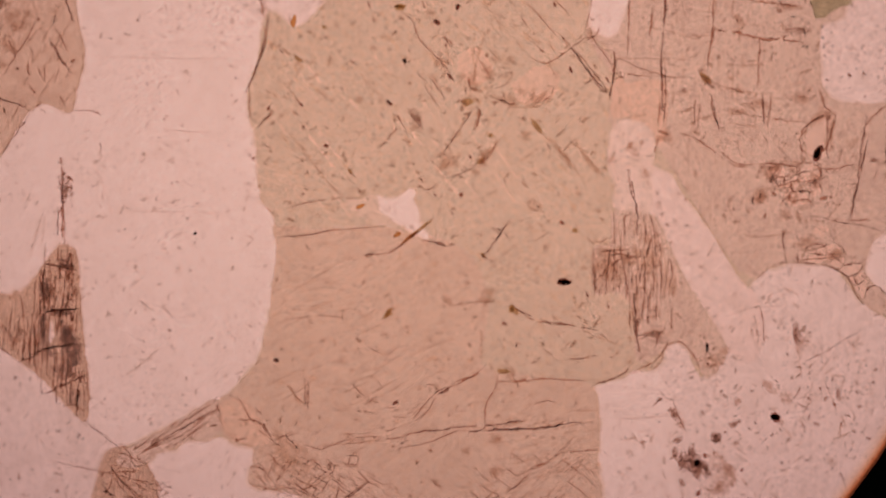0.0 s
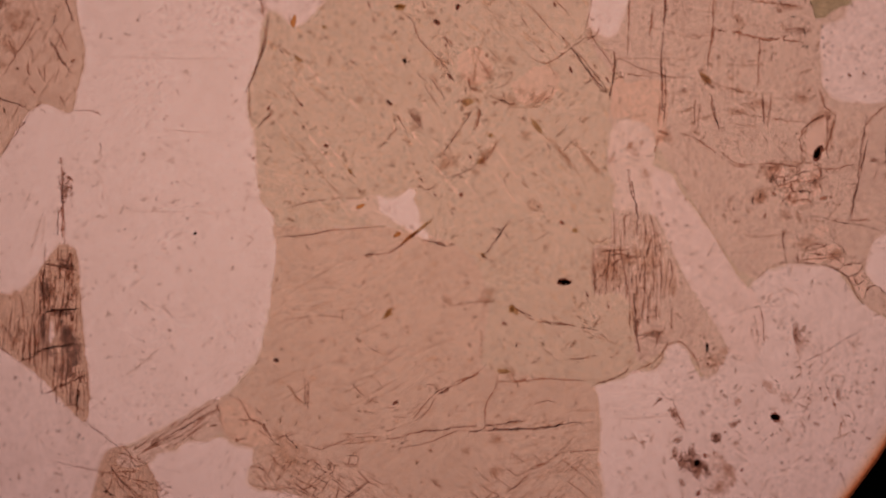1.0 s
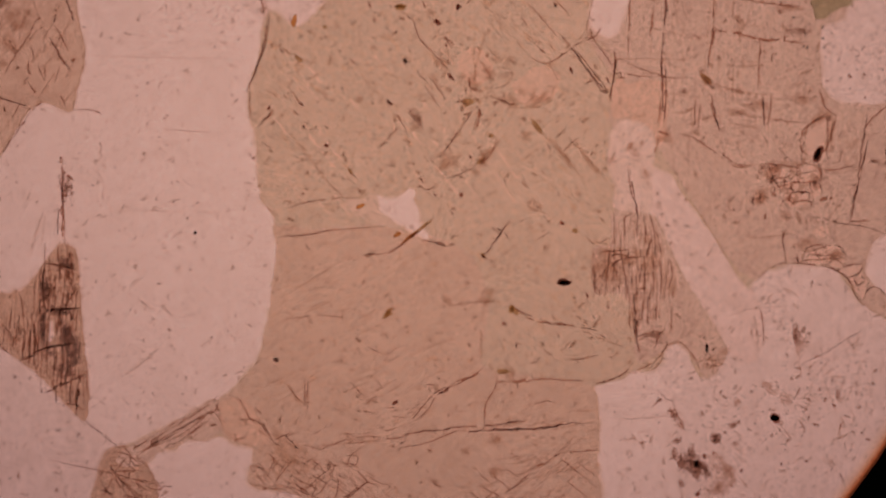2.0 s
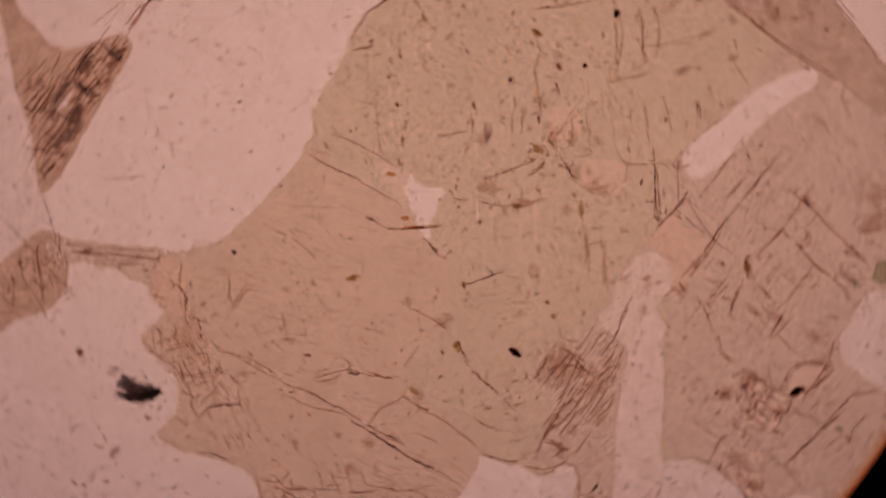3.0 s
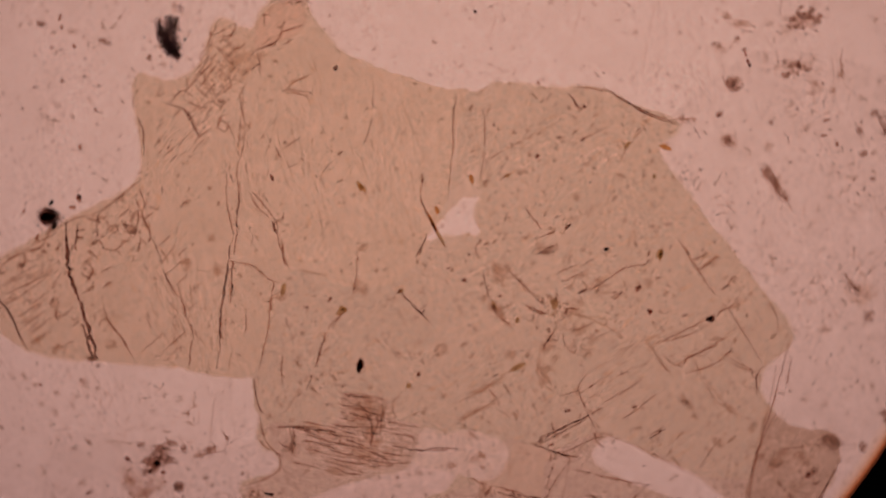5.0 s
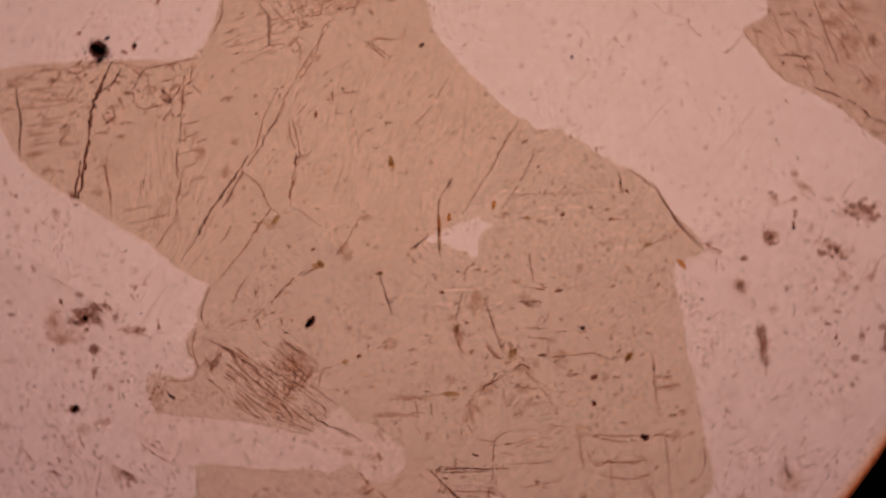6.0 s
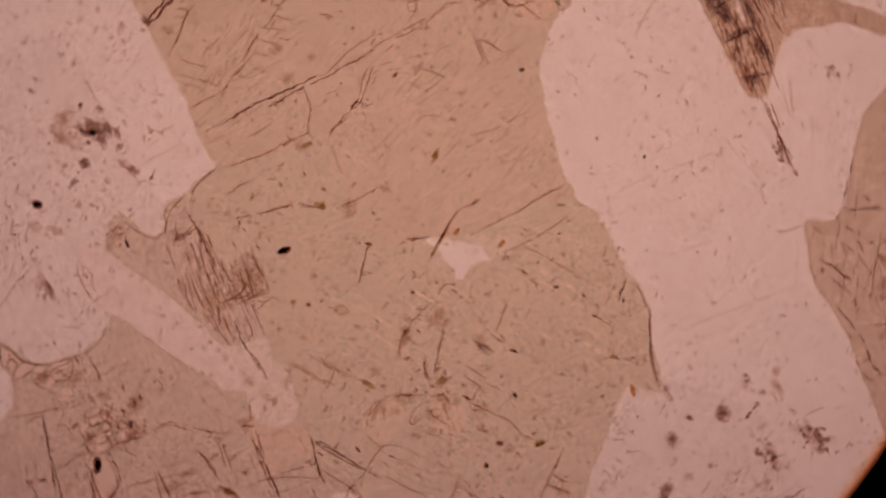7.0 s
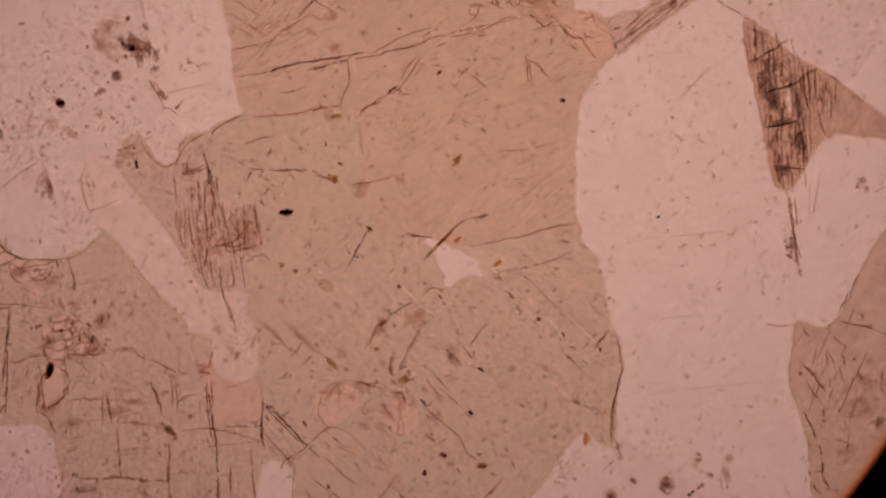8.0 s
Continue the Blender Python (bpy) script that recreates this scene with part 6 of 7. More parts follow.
smudge(SMUDGE_SPOT, -517, -1204, 18, 30, 5, "dark brown dusty stain")
cleavage("m", -1606, -1394, 170, 130, 95, 22, 80, 3.8, 12, "fine brown cracks")
smudge(SMUDGE_SOFT, 1479, 839, 36, 27, -25, "soft brown stain")
smudge(SMUDGE_SOFT, 1643, 782, 30, 15, 0, "soft brown stain")
smudge(SMUDGE_SOFT, 1706, 770, 24, 18, 0, "soft brown stain")
smudge(SMUDGE_SOFT, 1449, 878, 24, 18, 0, "soft brown stain")
smudge(SMUDGE_SOFT, 1763, 249, 36, 48, 0, "soft brown stain")
smudge(SMUDGE_SOFT, 2095, 728, 24, 42, 0, "soft brown stain")
smudge(SMUDGE_SOFT, 1928, 398, 120, 24, 0, "soft brown stain")
smudge(SMUDGE_SOFT, 2137, 482, 36, 30, 30, "soft brown stain")
smudge(SMUDGE_SPOT, 2356, 416, 15, 15, 0, "dark brown dusty stain")
smudge(SMUDGE_SPOT, 2425, 410, 12, 15, 0, "dark brown dusty stain")
smudge(SMUDGE_SPOT, 1449, 892, 18, 15, 0, "dark brown dusty stain")
smudge(SMUDGE_SPOT, 1868, 1207, 24, 15, 0, "dark brown dusty stain")
smudge(SMUDGE_SHADE, -1910, -530, 90, 150, 0, "purple-grey dusty veil")
smudge(SMUDGE_SHADE, -1928, -694, 108, 90, 0, "purple-grey dusty veil")
crack("m", 9.2, [(1083, -365), (1095, -455), (1110, -530), (1131, -610)])
crack("m", 9, [(225, 1637), (306, 1559), (368, 1473), (415, 1424)])
crack("f", 11, [(303, 1387), (377, 1500), (488, 1614), (572, 1718), (605, 1806)])
crack("f", 11, [(304, 1217), (393, 1320), (478, 1410)])
crack("m", 8, [(277, 1696), (313, 1669), (336, 1629)])
crack("m", 9, [(-106, 1647), (-66, 1614), (-19, 1587)])
crack("m", 8, [(319, 1670), (352, 1758), (389, 1856)])
smudge(SMUDGE_SOFT, -166, 1510, 26, 47, 53, "soft brown stain")
smudge(SMUDGE_SOFT, 39, 1671, 26, 70, 53, "soft brown stain")
smudge(SMUDGE_SOFT, 255, 1592, 26, 64, 53, "soft brown stain")
smudge(SMUDGE_SOFT, 598, 1502, 76, 35, 53, "soft brown stain")
smudge(SMUDGE_SOFT, 664, 1560, 47, 29, 53, "soft brown stain")
smudge(SMUDGE_SOFT, 598, 1741, 70, 29, 53, "soft brown stain")
smudge(SMUDGE_SOFT, 780, 1703, 53, 35, 53, "soft brown stain")
smudge(SMUDGE_SOFT, 805, 2035, 53, 117, 53, "soft brown stain")
smudge(SMUDGE_SOFT, 810, 1947, 35, 41, 53, "soft brown stain")
smudge(SMUDGE_SOFT, 651, 2278, 64, 41, 53, "soft brown stain")
smudge(SMUDGE_SOFT, 92, 2151, 41, 41, 53, "soft brown stain")
smudge(SMUDGE_SOFT, 475, 2227, 23, 35, 53, "soft brown stain")
smudge(SMUDGE_SOFT, 473, 2117, 29, 29, 53, "soft brown stain")
smudge(SMUDGE_SOFT, 772, 2158, 76, 58, 53, "soft brown stain")
smudge(SMUDGE_SOFT, 668, 1871, 35, 47, 53, "soft brown stain")
smudge(SMUDGE_SPOT, 419, 2616, 58, 38, 53, "dark brown dusty stain")
smudge(SMUDGE_SPOT, 484, 2567, 70, 41, 53, "dark brown dusty stain")
smudge(SMUDGE_SPOT, 661, 2467, 41, 35, 53, "dark brown dusty stain")
smudge(SMUDGE_SPOT, 655, 2309, 58, 35, 53, "dark brown dusty stain")
smudge(SMUDGE_SPOT, 842, 2232, 26, 47, 53, "dark brown dusty stain")
smudge(SMUDGE_SPOT, 488, 2640, 35, 64, 53, "dark brown dusty stain")
crack("m", 13, [(1521, 1312), (1712, 1266), (1847, 1247), (1989, 1222)])
crack("m", 9, [(1384, 1304), (1469, 1307), (1560, 1298)])
crack("d", 9, [(1542, 584), (1527, 648), (1515, 717)])
crack("m", 8, [(1802, 591), (1815, 682), (1822, 771)])
crack("m", 8, [(1803, 1363), (1822, 1408), (1868, 1449)])
crack("m", 8, [(1849, 1335), (1898, 1369), (1938, 1433)])
crack("m", 8, [(1914, 1301), (1963, 1347)])
smudge(SMUDGE_SOFT, 1844, 1541, 84, 120, 53, "soft brown stain")
smudge(SMUDGE_SOFT, 1896, 1412, 150, 82, 53, "soft brown stain")
smudge(SMUDGE_SOFT, 1540, 1313, 37, 75, 83, "soft brown stain")
smudge(SMUDGE_SOFT, 1909, 1230, 37, 97, 83, "soft brown stain")
smudge(SMUDGE_SOFT, 1651, 787, 30, 52, 53, "soft brown stain")
smudge(SMUDGE_SOFT, 1817, 362, 97, 82, 53, "soft brown stain")
smudge(SMUDGE_SOFT, 1742, 212, 67, 52, 53, "soft brown stain")
smudge(SMUDGE_SOFT, 2074, 637, 105, 52, 63, "soft brown stain")
smudge(SMUDGE_SOFT, 1651, 1162, 37, 60, 53, "soft brown stain")
smudge(SMUDGE_SPOT, 1544, 1303, 26, 37, 53, "dark brown dusty stain")
smudge(SMUDGE_SPOT, 1823, 320, 37, 30, 53, "dark brown dusty stain")
crack("d", 7, [(76, 447), (162, 565), (238, 677)])
crack("m", 8, [(241, 576), (274, 635), (273, 701)])
crack("d", 6.5, [(294, -96), (377, 10), (443, 106)])
crack("d", 6.5, [(280, -80), (317, -103)])
crack("d", 6.5, [(369, 60), (396, 43)])
crack("d", 7, [(107, 320), (174, 346), (254, 378)])
crack("m", 8, [(267, 388), (329, 440), (366, 510)])
crack("m", 8, [(704, 452), (795, 539)])
inclusion(RUST, -74, 21, 40, 7, 35, "long rust brown grain on a crack")
smudge(SMUDGE_SOFT, 566, 176, 49, 74, 53, "soft brown stain")
smudge(SMUDGE_SOFT, 312, 432, 99, 54, 53, "soft brown stain")
smudge(SMUDGE_SOFT, 253, 357, 31, 34, 53, "soft brown stain")
smudge(SMUDGE_SOFT, 522, 547, 45, 47, 53, "soft brown stain")
smudge(SMUDGE_SOFT, 498, 776, 27, 47, 53, "soft brown stain")
smudge(SMUDGE_SOFT, 446, 942, 36, 47, 53, "soft brown stain")
# the cracked, granular end of the amber crystal
crack("m", 9, [(599, -2157), (583, -2198), (538, -2184), (470, -2112), (463, -2085), (494, -2076), (550, -2080), (554, -2106), (507, -2094)])
crack("m", 9, [(452, -2088), (402, -2040), (350, -1966), (321, -1940)])
crack("m", 8, [(455, -2067), (420, -2008), (374, -1986)])
crack("d", 9, [(436, -1854), (348, -1825), (298, -1834), (249, -1833)])
crack("d", 8, [(298, -1834), (288, -1808), (279, -1782)])
crack("m", 9, [(358, -1751), (324, -1710), (358, -1675), (361, -1616), (312, -1577), (260, -1521), (221, -1494)])
crack("m", 8, [(464, -1766), (420, -1732), (407, -1710), (426, -1700)])
crack("d", 9, [(339, -1713), (258, -1732), (198, -1739), (165, -1722)])
crack("m", 9, [(282, -1675), (231, -1658), (243, -1619), (285, -1654)])
crack("d", 9, [(208, -1608), (221, -1570), (227, -1527), (256, -1528), (241, -1566)])
crack("m", 9, [(227, -1527), (168, -1524), (127, -1533)])
crack("m", 8, [(507, -1771), (529, -1726), (488, -1709), (457, -1743), (490, -1775)])
crack("m", 9, [(546, -1723), (513, -1714), (480, -1712)])
crack("m", 10, [(614, -1738), (586, -1711), (564, -1686)])
crack("m", 10, [(575, -1644), (547, -1624), (526, -1601)])
crack("m", 9, [(499, -1673), (468, -1640), (446, -1608)])
crack("m", 10, [(722, -1893), (691, -1894), (662, -1882)])
crack("m", 10, [(727, -1861), (758, -1858), (782, -1844)])
crack("m", 9, [(55, -1601), (89, -1546), (178, -1488), (255, -1439)])
crack("d", 8, [(255, -1439), (357, -1372), (426, -1339), (539, -1263)])
crack("m", 7, [(16, -1550), (68, -1518), (122, -1489)])
crack("m", 8, [(486, -1255), (562, -1217), (627, -1177), (721, -1126)])
crack("m", 8, [(708, -1122), (780, -1128), (861, -1123)])
crack("m", 7, [(613, -1159), (578, -1158), (553, -1144)])
crack("m", 8, [(676, -1619), (750, -1566), (799, -1505), (916, -1409)])
crack("m", 7, [(788, -1616), (762, -1628), (727, -1596), (763, -1578), (788, -1606)])
crack("m", 7, [(919, -1802), (892, -1774), (869, -1741)])
crack("m", 7, [(968, -1779), (932, -1782), (906, -1773)])
crack("m", 8, [(170, -1723), (89, -1651), (27, -1602), (-39, -1539)])
crack("d", 9.5, [(264, -1902), (329, -1883), (411, -1859), (492, -1840), (557, -1813), (635, -1766)])
crack("d", 9.5, [(635, -1766), (731, -1716), (812, -1673), (904, -1619)])
crack("d", 9, [(851, -1674), (901, -1652), (949, -1623)])
crack("d", 9, [(678, -2211), (737, -2163), (782, -2110), (868, -2049), (943, -1996)])
crack("d", 9, [(-206, -1118), (-171, -1096)])
crack("d", 9, [(-146, -1084), (-104, -1064)])
crack("d", 9, [(-64, -1022), (1, -1015), (83, -1010), (172, -990)])
crack("m", 7, [(-164, -1111), (3, -1080), (163, -1016), (222, -1018)])
crack("m", 7, [(-61, -958), (-10, -925), (47, -837)])
crack("d", 13, [(61, -823), (120, -788)])
crack("m", 8, [(2, -771), (44, -777)])
crack("m", 10, [(139, -758), (210, -739), (275, -712)])
crack("m", 8, [(305, -1003), (311, -885), (371, -763), (361, -705)])
crack("m", 7.5, [(377, -759), (492, -748), (575, -732)])
crack("d", 9, [(216, -1023), (342, -1013), (461, -1008), (581, -1003), (679, -995), (758, -974)])
crack("d", 8, [(301, -997), (467, -966), (511, -961)])
crack("m", 7, [(550, -875), (633, -859), (682, -861)])
crack("m", 8, [(80, -1316), (47, -1302), (18, -1271)])
crack("d", 8, [(25, -1424), (-14, -1429)])
crack("m", 8, [(-20, -1296), (-40, -1289)])
crack("m", 6.5, [(702, -2155), (626, -2042), (531, -1924)])
crack("m", 6.5, [(746, -2122), (672, -2045), (570, -1951)])
crack("m", 6.5, [(808, -2057), (742, -1992), (689, -1937)])
crack("m", 6.5, [(928, -1965), (874, -1911), (800, -1853)])
crack("m", 6.5, [(670, -2183), (562, -2071), (505, -2000)])
crack("m", 6.5, [(775, -2101), (686, -1996)])
crack("m", 6.5, [(793, -2200), (769, -2143)])
crack("m", 6.5, [(841, -2012), (740, -1917)])
crack("m", 6.5, [(868, -1973), (783, -1885)])
crack("m", 6.5, [(392, -1364), (271, -1304)])
crack("m", 6.5, [(440, -1319), (356, -1259)])
crack("m", 6.5, [(483, -1258), (415, -1214)])
crack("m", 6.5, [(889, -1311), (807, -1240), (710, -1162)])
crack("m", 6.5, [(892, -1252), (795, -1174)])
crack("m", 6.5, [(299, -1397), (226, -1338)])
crack("m", 6.5, [(859, -1372), (747, -1286)])
crack("m", 6.5, [(326, -1282), (282, -1248)])
crack("m", 6.5, [(523, -1190), (444, -1136)])
crack("m", 6.5, [(537, -1862), (504, -1831)])
crack("m", 6.5, [(819, -1782), (761, -1731)])
crack("m", 6.5, [(758, -1828), (696, -1771)])
smudge(SMUDGE_SOFT, 648, -2234, 104, 38, 132, "soft brown stain")
smudge(SMUDGE_SOFT, 528, -2088, 35, 28, 127, "soft brown stain")
smudge(SMUDGE_SOFT, 698, -1874, 38, 52, 127, "soft brown stain")
smudge(SMUDGE_SOFT, 755, -1849, 28, 42, 127, "soft brown stain")
smudge(SMUDGE_SOFT, 340, -1727, 42, 21, 127, "soft brown stain")
smudge(SMUDGE_SOFT, 245, -1647, 45, 28, 127, "soft brown stain")
smudge(SMUDGE_SOFT, 236, -1539, 52, 38, 127, "soft brown stain")
smudge(SMUDGE_SOFT, 446, -1741, 45, 21, 127, "soft brown stain")
smudge(SMUDGE_SOFT, 509, -1712, 45, 35, 127, "soft brown stain")
smudge(SMUDGE_SOFT, 546, -1618, 45, 17, 127, "soft brown stain")
smudge(SMUDGE_SOFT, 589, -1709, 45, 17, 127, "soft brown stain")
smudge(SMUDGE_SOFT, 931, -1830, 42, 24, 127, "soft brown stain")
smudge(SMUDGE_SOFT, 553, -1945, 38, 17, 127, "soft brown stain")
smudge(SMUDGE_SOFT, 191, -1479, 28, 87, 127, "soft brown stain")
smudge(SMUDGE_SOFT, 44, -1286, 52, 21, 137, "soft brown stain")
smudge(SMUDGE_SOFT, 207, -1125, 38, 31, 127, "soft brown stain")
smudge(SMUDGE_SOFT, 362, -1065, 59, 52, 127, "soft brown stain")
smudge(SMUDGE_SOFT, 439, -703, 63, 38, 127, "soft brown stain")
smudge(SMUDGE_SOFT, 48, -789, 28, 28, 127, "soft brown stain")
smudge(SMUDGE_SOFT, 901, -1929, 70, 21, 132, "soft brown stain")
smudge(SMUDGE_SOFT, 365, -1233, 52, 70, 127, "soft brown stain")
smudge(SMUDGE_SPOT, 531, -2085, 24, 18, 127, "dark brown dusty stain")
smudge(SMUDGE_SPOT, 222, -1584, 20, 31, 127, "dark brown dusty stain")
smudge(SMUDGE_SPOT, 242, -1535, 28, 16, 127, "dark brown dusty stain")
smudge(SMUDGE_SPOT, 340, -1727, 28, 12, 127, "dark brown dusty stain")
smudge(SMUDGE_SPOT, 944, -1627, 35, 31, 127, "dark brown dusty stain")
smudge(SMUDGE_SPOT, 977, -1590, 20, 16, 127, "dark brown dusty stain")
smudge(SMUDGE_SPOT, 684, -2245, 31, 16, 127, "dark brown dusty stain")
smudge(SMUDGE_SOFT, 1159, -1781, 39, 20, 67, "soft brown stain")
smudge(SMUDGE_SOFT, 1073, -1647, 31, 35, 127, "soft brown stain")
smudge(SMUDGE_SOFT, 1150, -1617, 24, 28, 127, "soft brown stain")
smudge(SMUDGE_SOFT, 1137, -1902, 31, 20, 77, "soft brown stain")
smudge(SMUDGE_SOFT, 1231, -1850, 20, 35, 127, "soft brown stain")
smudge(SMUDGE_SOFT, 1204, -1690, 16, 59, 127, "soft brown stain")
smudge(SMUDGE_SOFT, 1264, -1768, 24, 39, 127, "soft brown stain")
smudge(SMUDGE_SOFT, 1107, -1963, 24, 39, 147, "soft brown stain")
smudge(SMUDGE_SOFT, 1097, -1572, 28, 20, 127, "soft brown stain")
smudge(SMUDGE_RUST, 648, -2234, 106, 61, 127, "rusty brown stain")
smudge(SMUDGE_RUST, 239, -1594, 136, 76, 127, "rusty brown stain")
smudge(SMUDGE_RUST, 699, -2025, 167, 136, 127, "rusty brown stain")
# the flecked middle of the grey-green crystal
inclusion(FLECK_ORANGE, -90, 11, 67, 9, 217, "long orange grain beside the clear patch")
crack("m", 8, [(-33, 613), (-70, 652), (-101, 686)])
crack("m", 6, [(66, 698), (19, 758), (-14, 809)])
crack("m", 6, [(1, 820), (-57, 890)])
crack("m", 7, [(-139, 628), (-162, 658)])
crack("m", 8, [(-375, 925), (-394, 939), (-412, 954)])
crack("m", 6, [(-528, 733), (-572, 785)])
crack("d", 11, [(-185, 711), (-215, 736)])
crack("m", 7, [(-259, 480), (-205, 535), (-154, 592)])
crack("f", 9, [(-281, 815), (-315, 866)])
crack("m", 7, [(-239, 1307), (-154, 1396), (-54, 1490)])
crack("m", 9, [(-146, 1411), (-188, 1465)])
crack("m", 8, [(-105, 1452), (-152, 1501)])
crack("m", 9, [(128, 1011), (122, 1044), (78, 1068)])
crack("m", 8, [(-11, 1219), (-30, 1262)])
inclusion(FLECK_OLIVE, 298, -89, 20, 11, 127, "small olive brown grain")
inclusion(FLECK_OLIVE, 581, 594, 58, 14, 127, "small olive brown grain")
inclusion(RUST, 179, 233, 14, 11, 127, "small red-brown grain")
inclusion(FLECK_OLIVE, -409, 358, 21, 11, 127, "small olive brown grain")
inclusion(FLECK_OLIVE, 783, 44, 18, 14, 127, "small olive brown grain")
inclusion(RUST, 713, 86, 15, 12, 127, "small red-brown grain")
smudge(SMUDGE_SOFT, -64, 599, 47, 36, 127, "soft brown stain")
smudge(SMUDGE_SOFT, 34, 845, 62, 29, 127, "soft brown stain")
smudge(SMUDGE_SOFT, 113, 791, 36, 29, 127, "soft brown stain")
smudge(SMUDGE_SOFT, 295, 425, 47, 44, 127, "soft brown stain")
smudge(SMUDGE_RUST, 335, 560, 27, 33, 127, "rusty brown stain")
smudge(SMUDGE_SOFT, 200, 727, 36, 44, 127, "soft brown stain")
smudge(SMUDGE_SOFT, 366, 507, 29, 25, 127, "soft brown stain")
smudge(SMUDGE_RUST, 505, 147, 40, 25, 127, "rusty brown stain")
smudge(SMUDGE_RUST, -688, 954, 51, 24, 127, "rusty brown stain")
smudge(SMUDGE_RUST, -548, 1126, 18, 33, 127, "rusty brown stain")
smudge(SMUDGE_SOFT, 103, 403, 91, 109, 127, "soft brown stain")
smudge(SMUDGE_SOFT, 228, 840, 91, 73, 127, "soft brown stain")
smudge(SMUDGE_SOFT, 109, -333, 55, 36, 127, "soft brown stain")
smudge(SMUDGE_SOFT, 318, -308, 55, 91, 127, "soft brown stain")
smudge(SMUDGE_RUST, -570, 891, 25, 33, 127, "rusty brown stain")
smudge(SMUDGE_SOFT, -359, 738, 29, 33, 127, "soft brown stain")
smudge(SMUDGE_SOFT, 802, 239, 29, 22, 127, "soft brown stain")
smudge(SMUDGE_SOFT, -114, 961, 25, 15, 127, "soft brown stain")
smudge(SMUDGE_RUST, 606, 252, 40, 18, 127, "rusty brown stain")
smudge(SMUDGE_SOFT, 515, 297, 40, 22, 127, "soft brown stain")
smudge(SMUDGE_SOFT, 18, 1193, 29, 40, 127, "soft brown stain")
# the double crack, the loop and the red dashes of the grey-green crystal
crack("d", 7.5, [(949, 776), (923, 784), (855, 885), (756, 1021)])
crack("d", 7.5, [(948, 777), (939, 808), (856, 914), (778, 1009)])
crack("m", 7, [(756, 1021), (727, 1055), (694, 1087)])
crack("m", 8, [(559, 953), (632, 930), (704, 970), (850, 1075)])
crack("m", 7, [(689, 838), (669, 885), (644, 933)])
crack("m", 7, [(832, 819), (888, 853)])
crack("m", 6.5, [(682, 1077), (602, 1172), (523, 1253)])
crack("m", 9, [(745, 1195), (647, 1290), (586, 1345)])
crack("m", 7, [(991, 903), (913, 1013), (837, 1110)])
crack("m", 7, [(530, 1118), (494, 1180)])
crack("m", 8, [(230, 800), (279, 787), (321, 768)])
crack("m", 8, [(362, 751), (418, 723), (477, 711)])
crack("m", 8, [(549, 709), (607, 725), (649, 752)])
crack("m", 7, [(655, 767), (670, 806)])
crack("f", 10, [(245, 795), (256, 910), (289, 1034), (316, 1110)])
crack("f", 9, [(517, 714), (564, 763), (573, 826)])
crack("m", 7, [(392, 802), (328, 796), (280, 793)])
crack("m", 7, [(330, 854), (307, 906), (267, 952)])
crack("m", 6.5, [(397, 803), (453, 877), (372, 857)])
crack("m", 7, [(411, 717), (400, 783)])
crack("f", 10, [(810, 330), (740, 431), (688, 477)])
crack("f", 10, [(657, 510), (603, 567), (547, 623)])
crack("f", 10, [(950, 309), (862, 411), (743, 546)])
smudge(SMUDGE_SPOT, 944, 783, 22, 18, 127, "dark brown dusty stain")
smudge(SMUDGE_SOFT, 585, 736, 38, 108, 127, "soft brown stain")
smudge(SMUDGE_SOFT, 439, 725, 81, 38, 157, "soft brown stain")
smudge(SMUDGE_SOFT, 320, 889, 81, 38, 127, "soft brown stain")
smudge(SMUDGE_SOFT, 721, 445, 162, 22, 127, "soft brown stain")
smudge(SMUDGE_SOFT, 1257, 555, 65, 54, 127, "soft brown stain")
smudge(SMUDGE_SOFT, 860, 410, 162, 24, 127, "soft brown stain")
# dust clusters in the veiled plagioclase
smudge(SMUDGE_SPOT, -1492, 1688, 30, 24, 127, "dark brown dusty stain")
smudge(SMUDGE_SPOT, -1527, 1719, 24, 40, 127, "dark brown dusty stain")
smudge(SMUDGE_SPOT, -1529, 1766, 40, 33, 127, "dark brown dusty stain")
smudge(SMUDGE_SPOT, -1504, 1816, 36, 26, 127, "dark brown dusty stain")
smudge(SMUDGE_SPOT, -1462, 1722, 33, 20, 127, "dark brown dusty stain")
smudge(SMUDGE_SPOT, -1568, 1782, 20, 29, 127, "dark brown dusty stain")
smudge(SMUDGE_SPOT, -1455, 1683, 20, 16, 127, "dark brown dusty stain")
smudge(SMUDGE_SPOT, -1109, 1434, 45, 29, 127, "dark brown dusty stain")
smudge(SMUDGE_SPOT, -1081, 1446, 29, 20, 167, "dark brown dusty stain")
smudge(SMUDGE_SPOT, -1290, 1332, 16, 24, 127, "dark brown dusty stain")
smudge(SMUDGE_SPOT, -1269, 1689, 20, 18, 127, "dark brown dusty stain")
smudge(SMUDGE_SPOT, -1257, 1732, 30, 24, 127, "dark brown dusty stain")
smudge(SMUDGE_SPOT, -1197, 1712, 36, 24, 127, "dark brown dusty stain")
smudge(SMUDGE_SPOT, -1250, 1820, 36, 16, 127, "dark brown dusty stain")
smudge(SMUDGE_SPOT, -1259, 1764, 20, 29, 127, "dark brown dusty stain")
smudge(SMUDGE_SPOT, -802, 1471, 33, 40, 157, "dark brown dusty stain")
smudge(SMUDGE_SPOT, -938, 1678, 20, 20, 127, "dark brown dusty stain")
smudge(SMUDGE_SPOT, -925, 1400, 26, 14, 127, "dark brown dusty stain")
smudge(SMUDGE_SPOT, -1345, 1419, 20, 14, 127, "dark brown dusty stain")
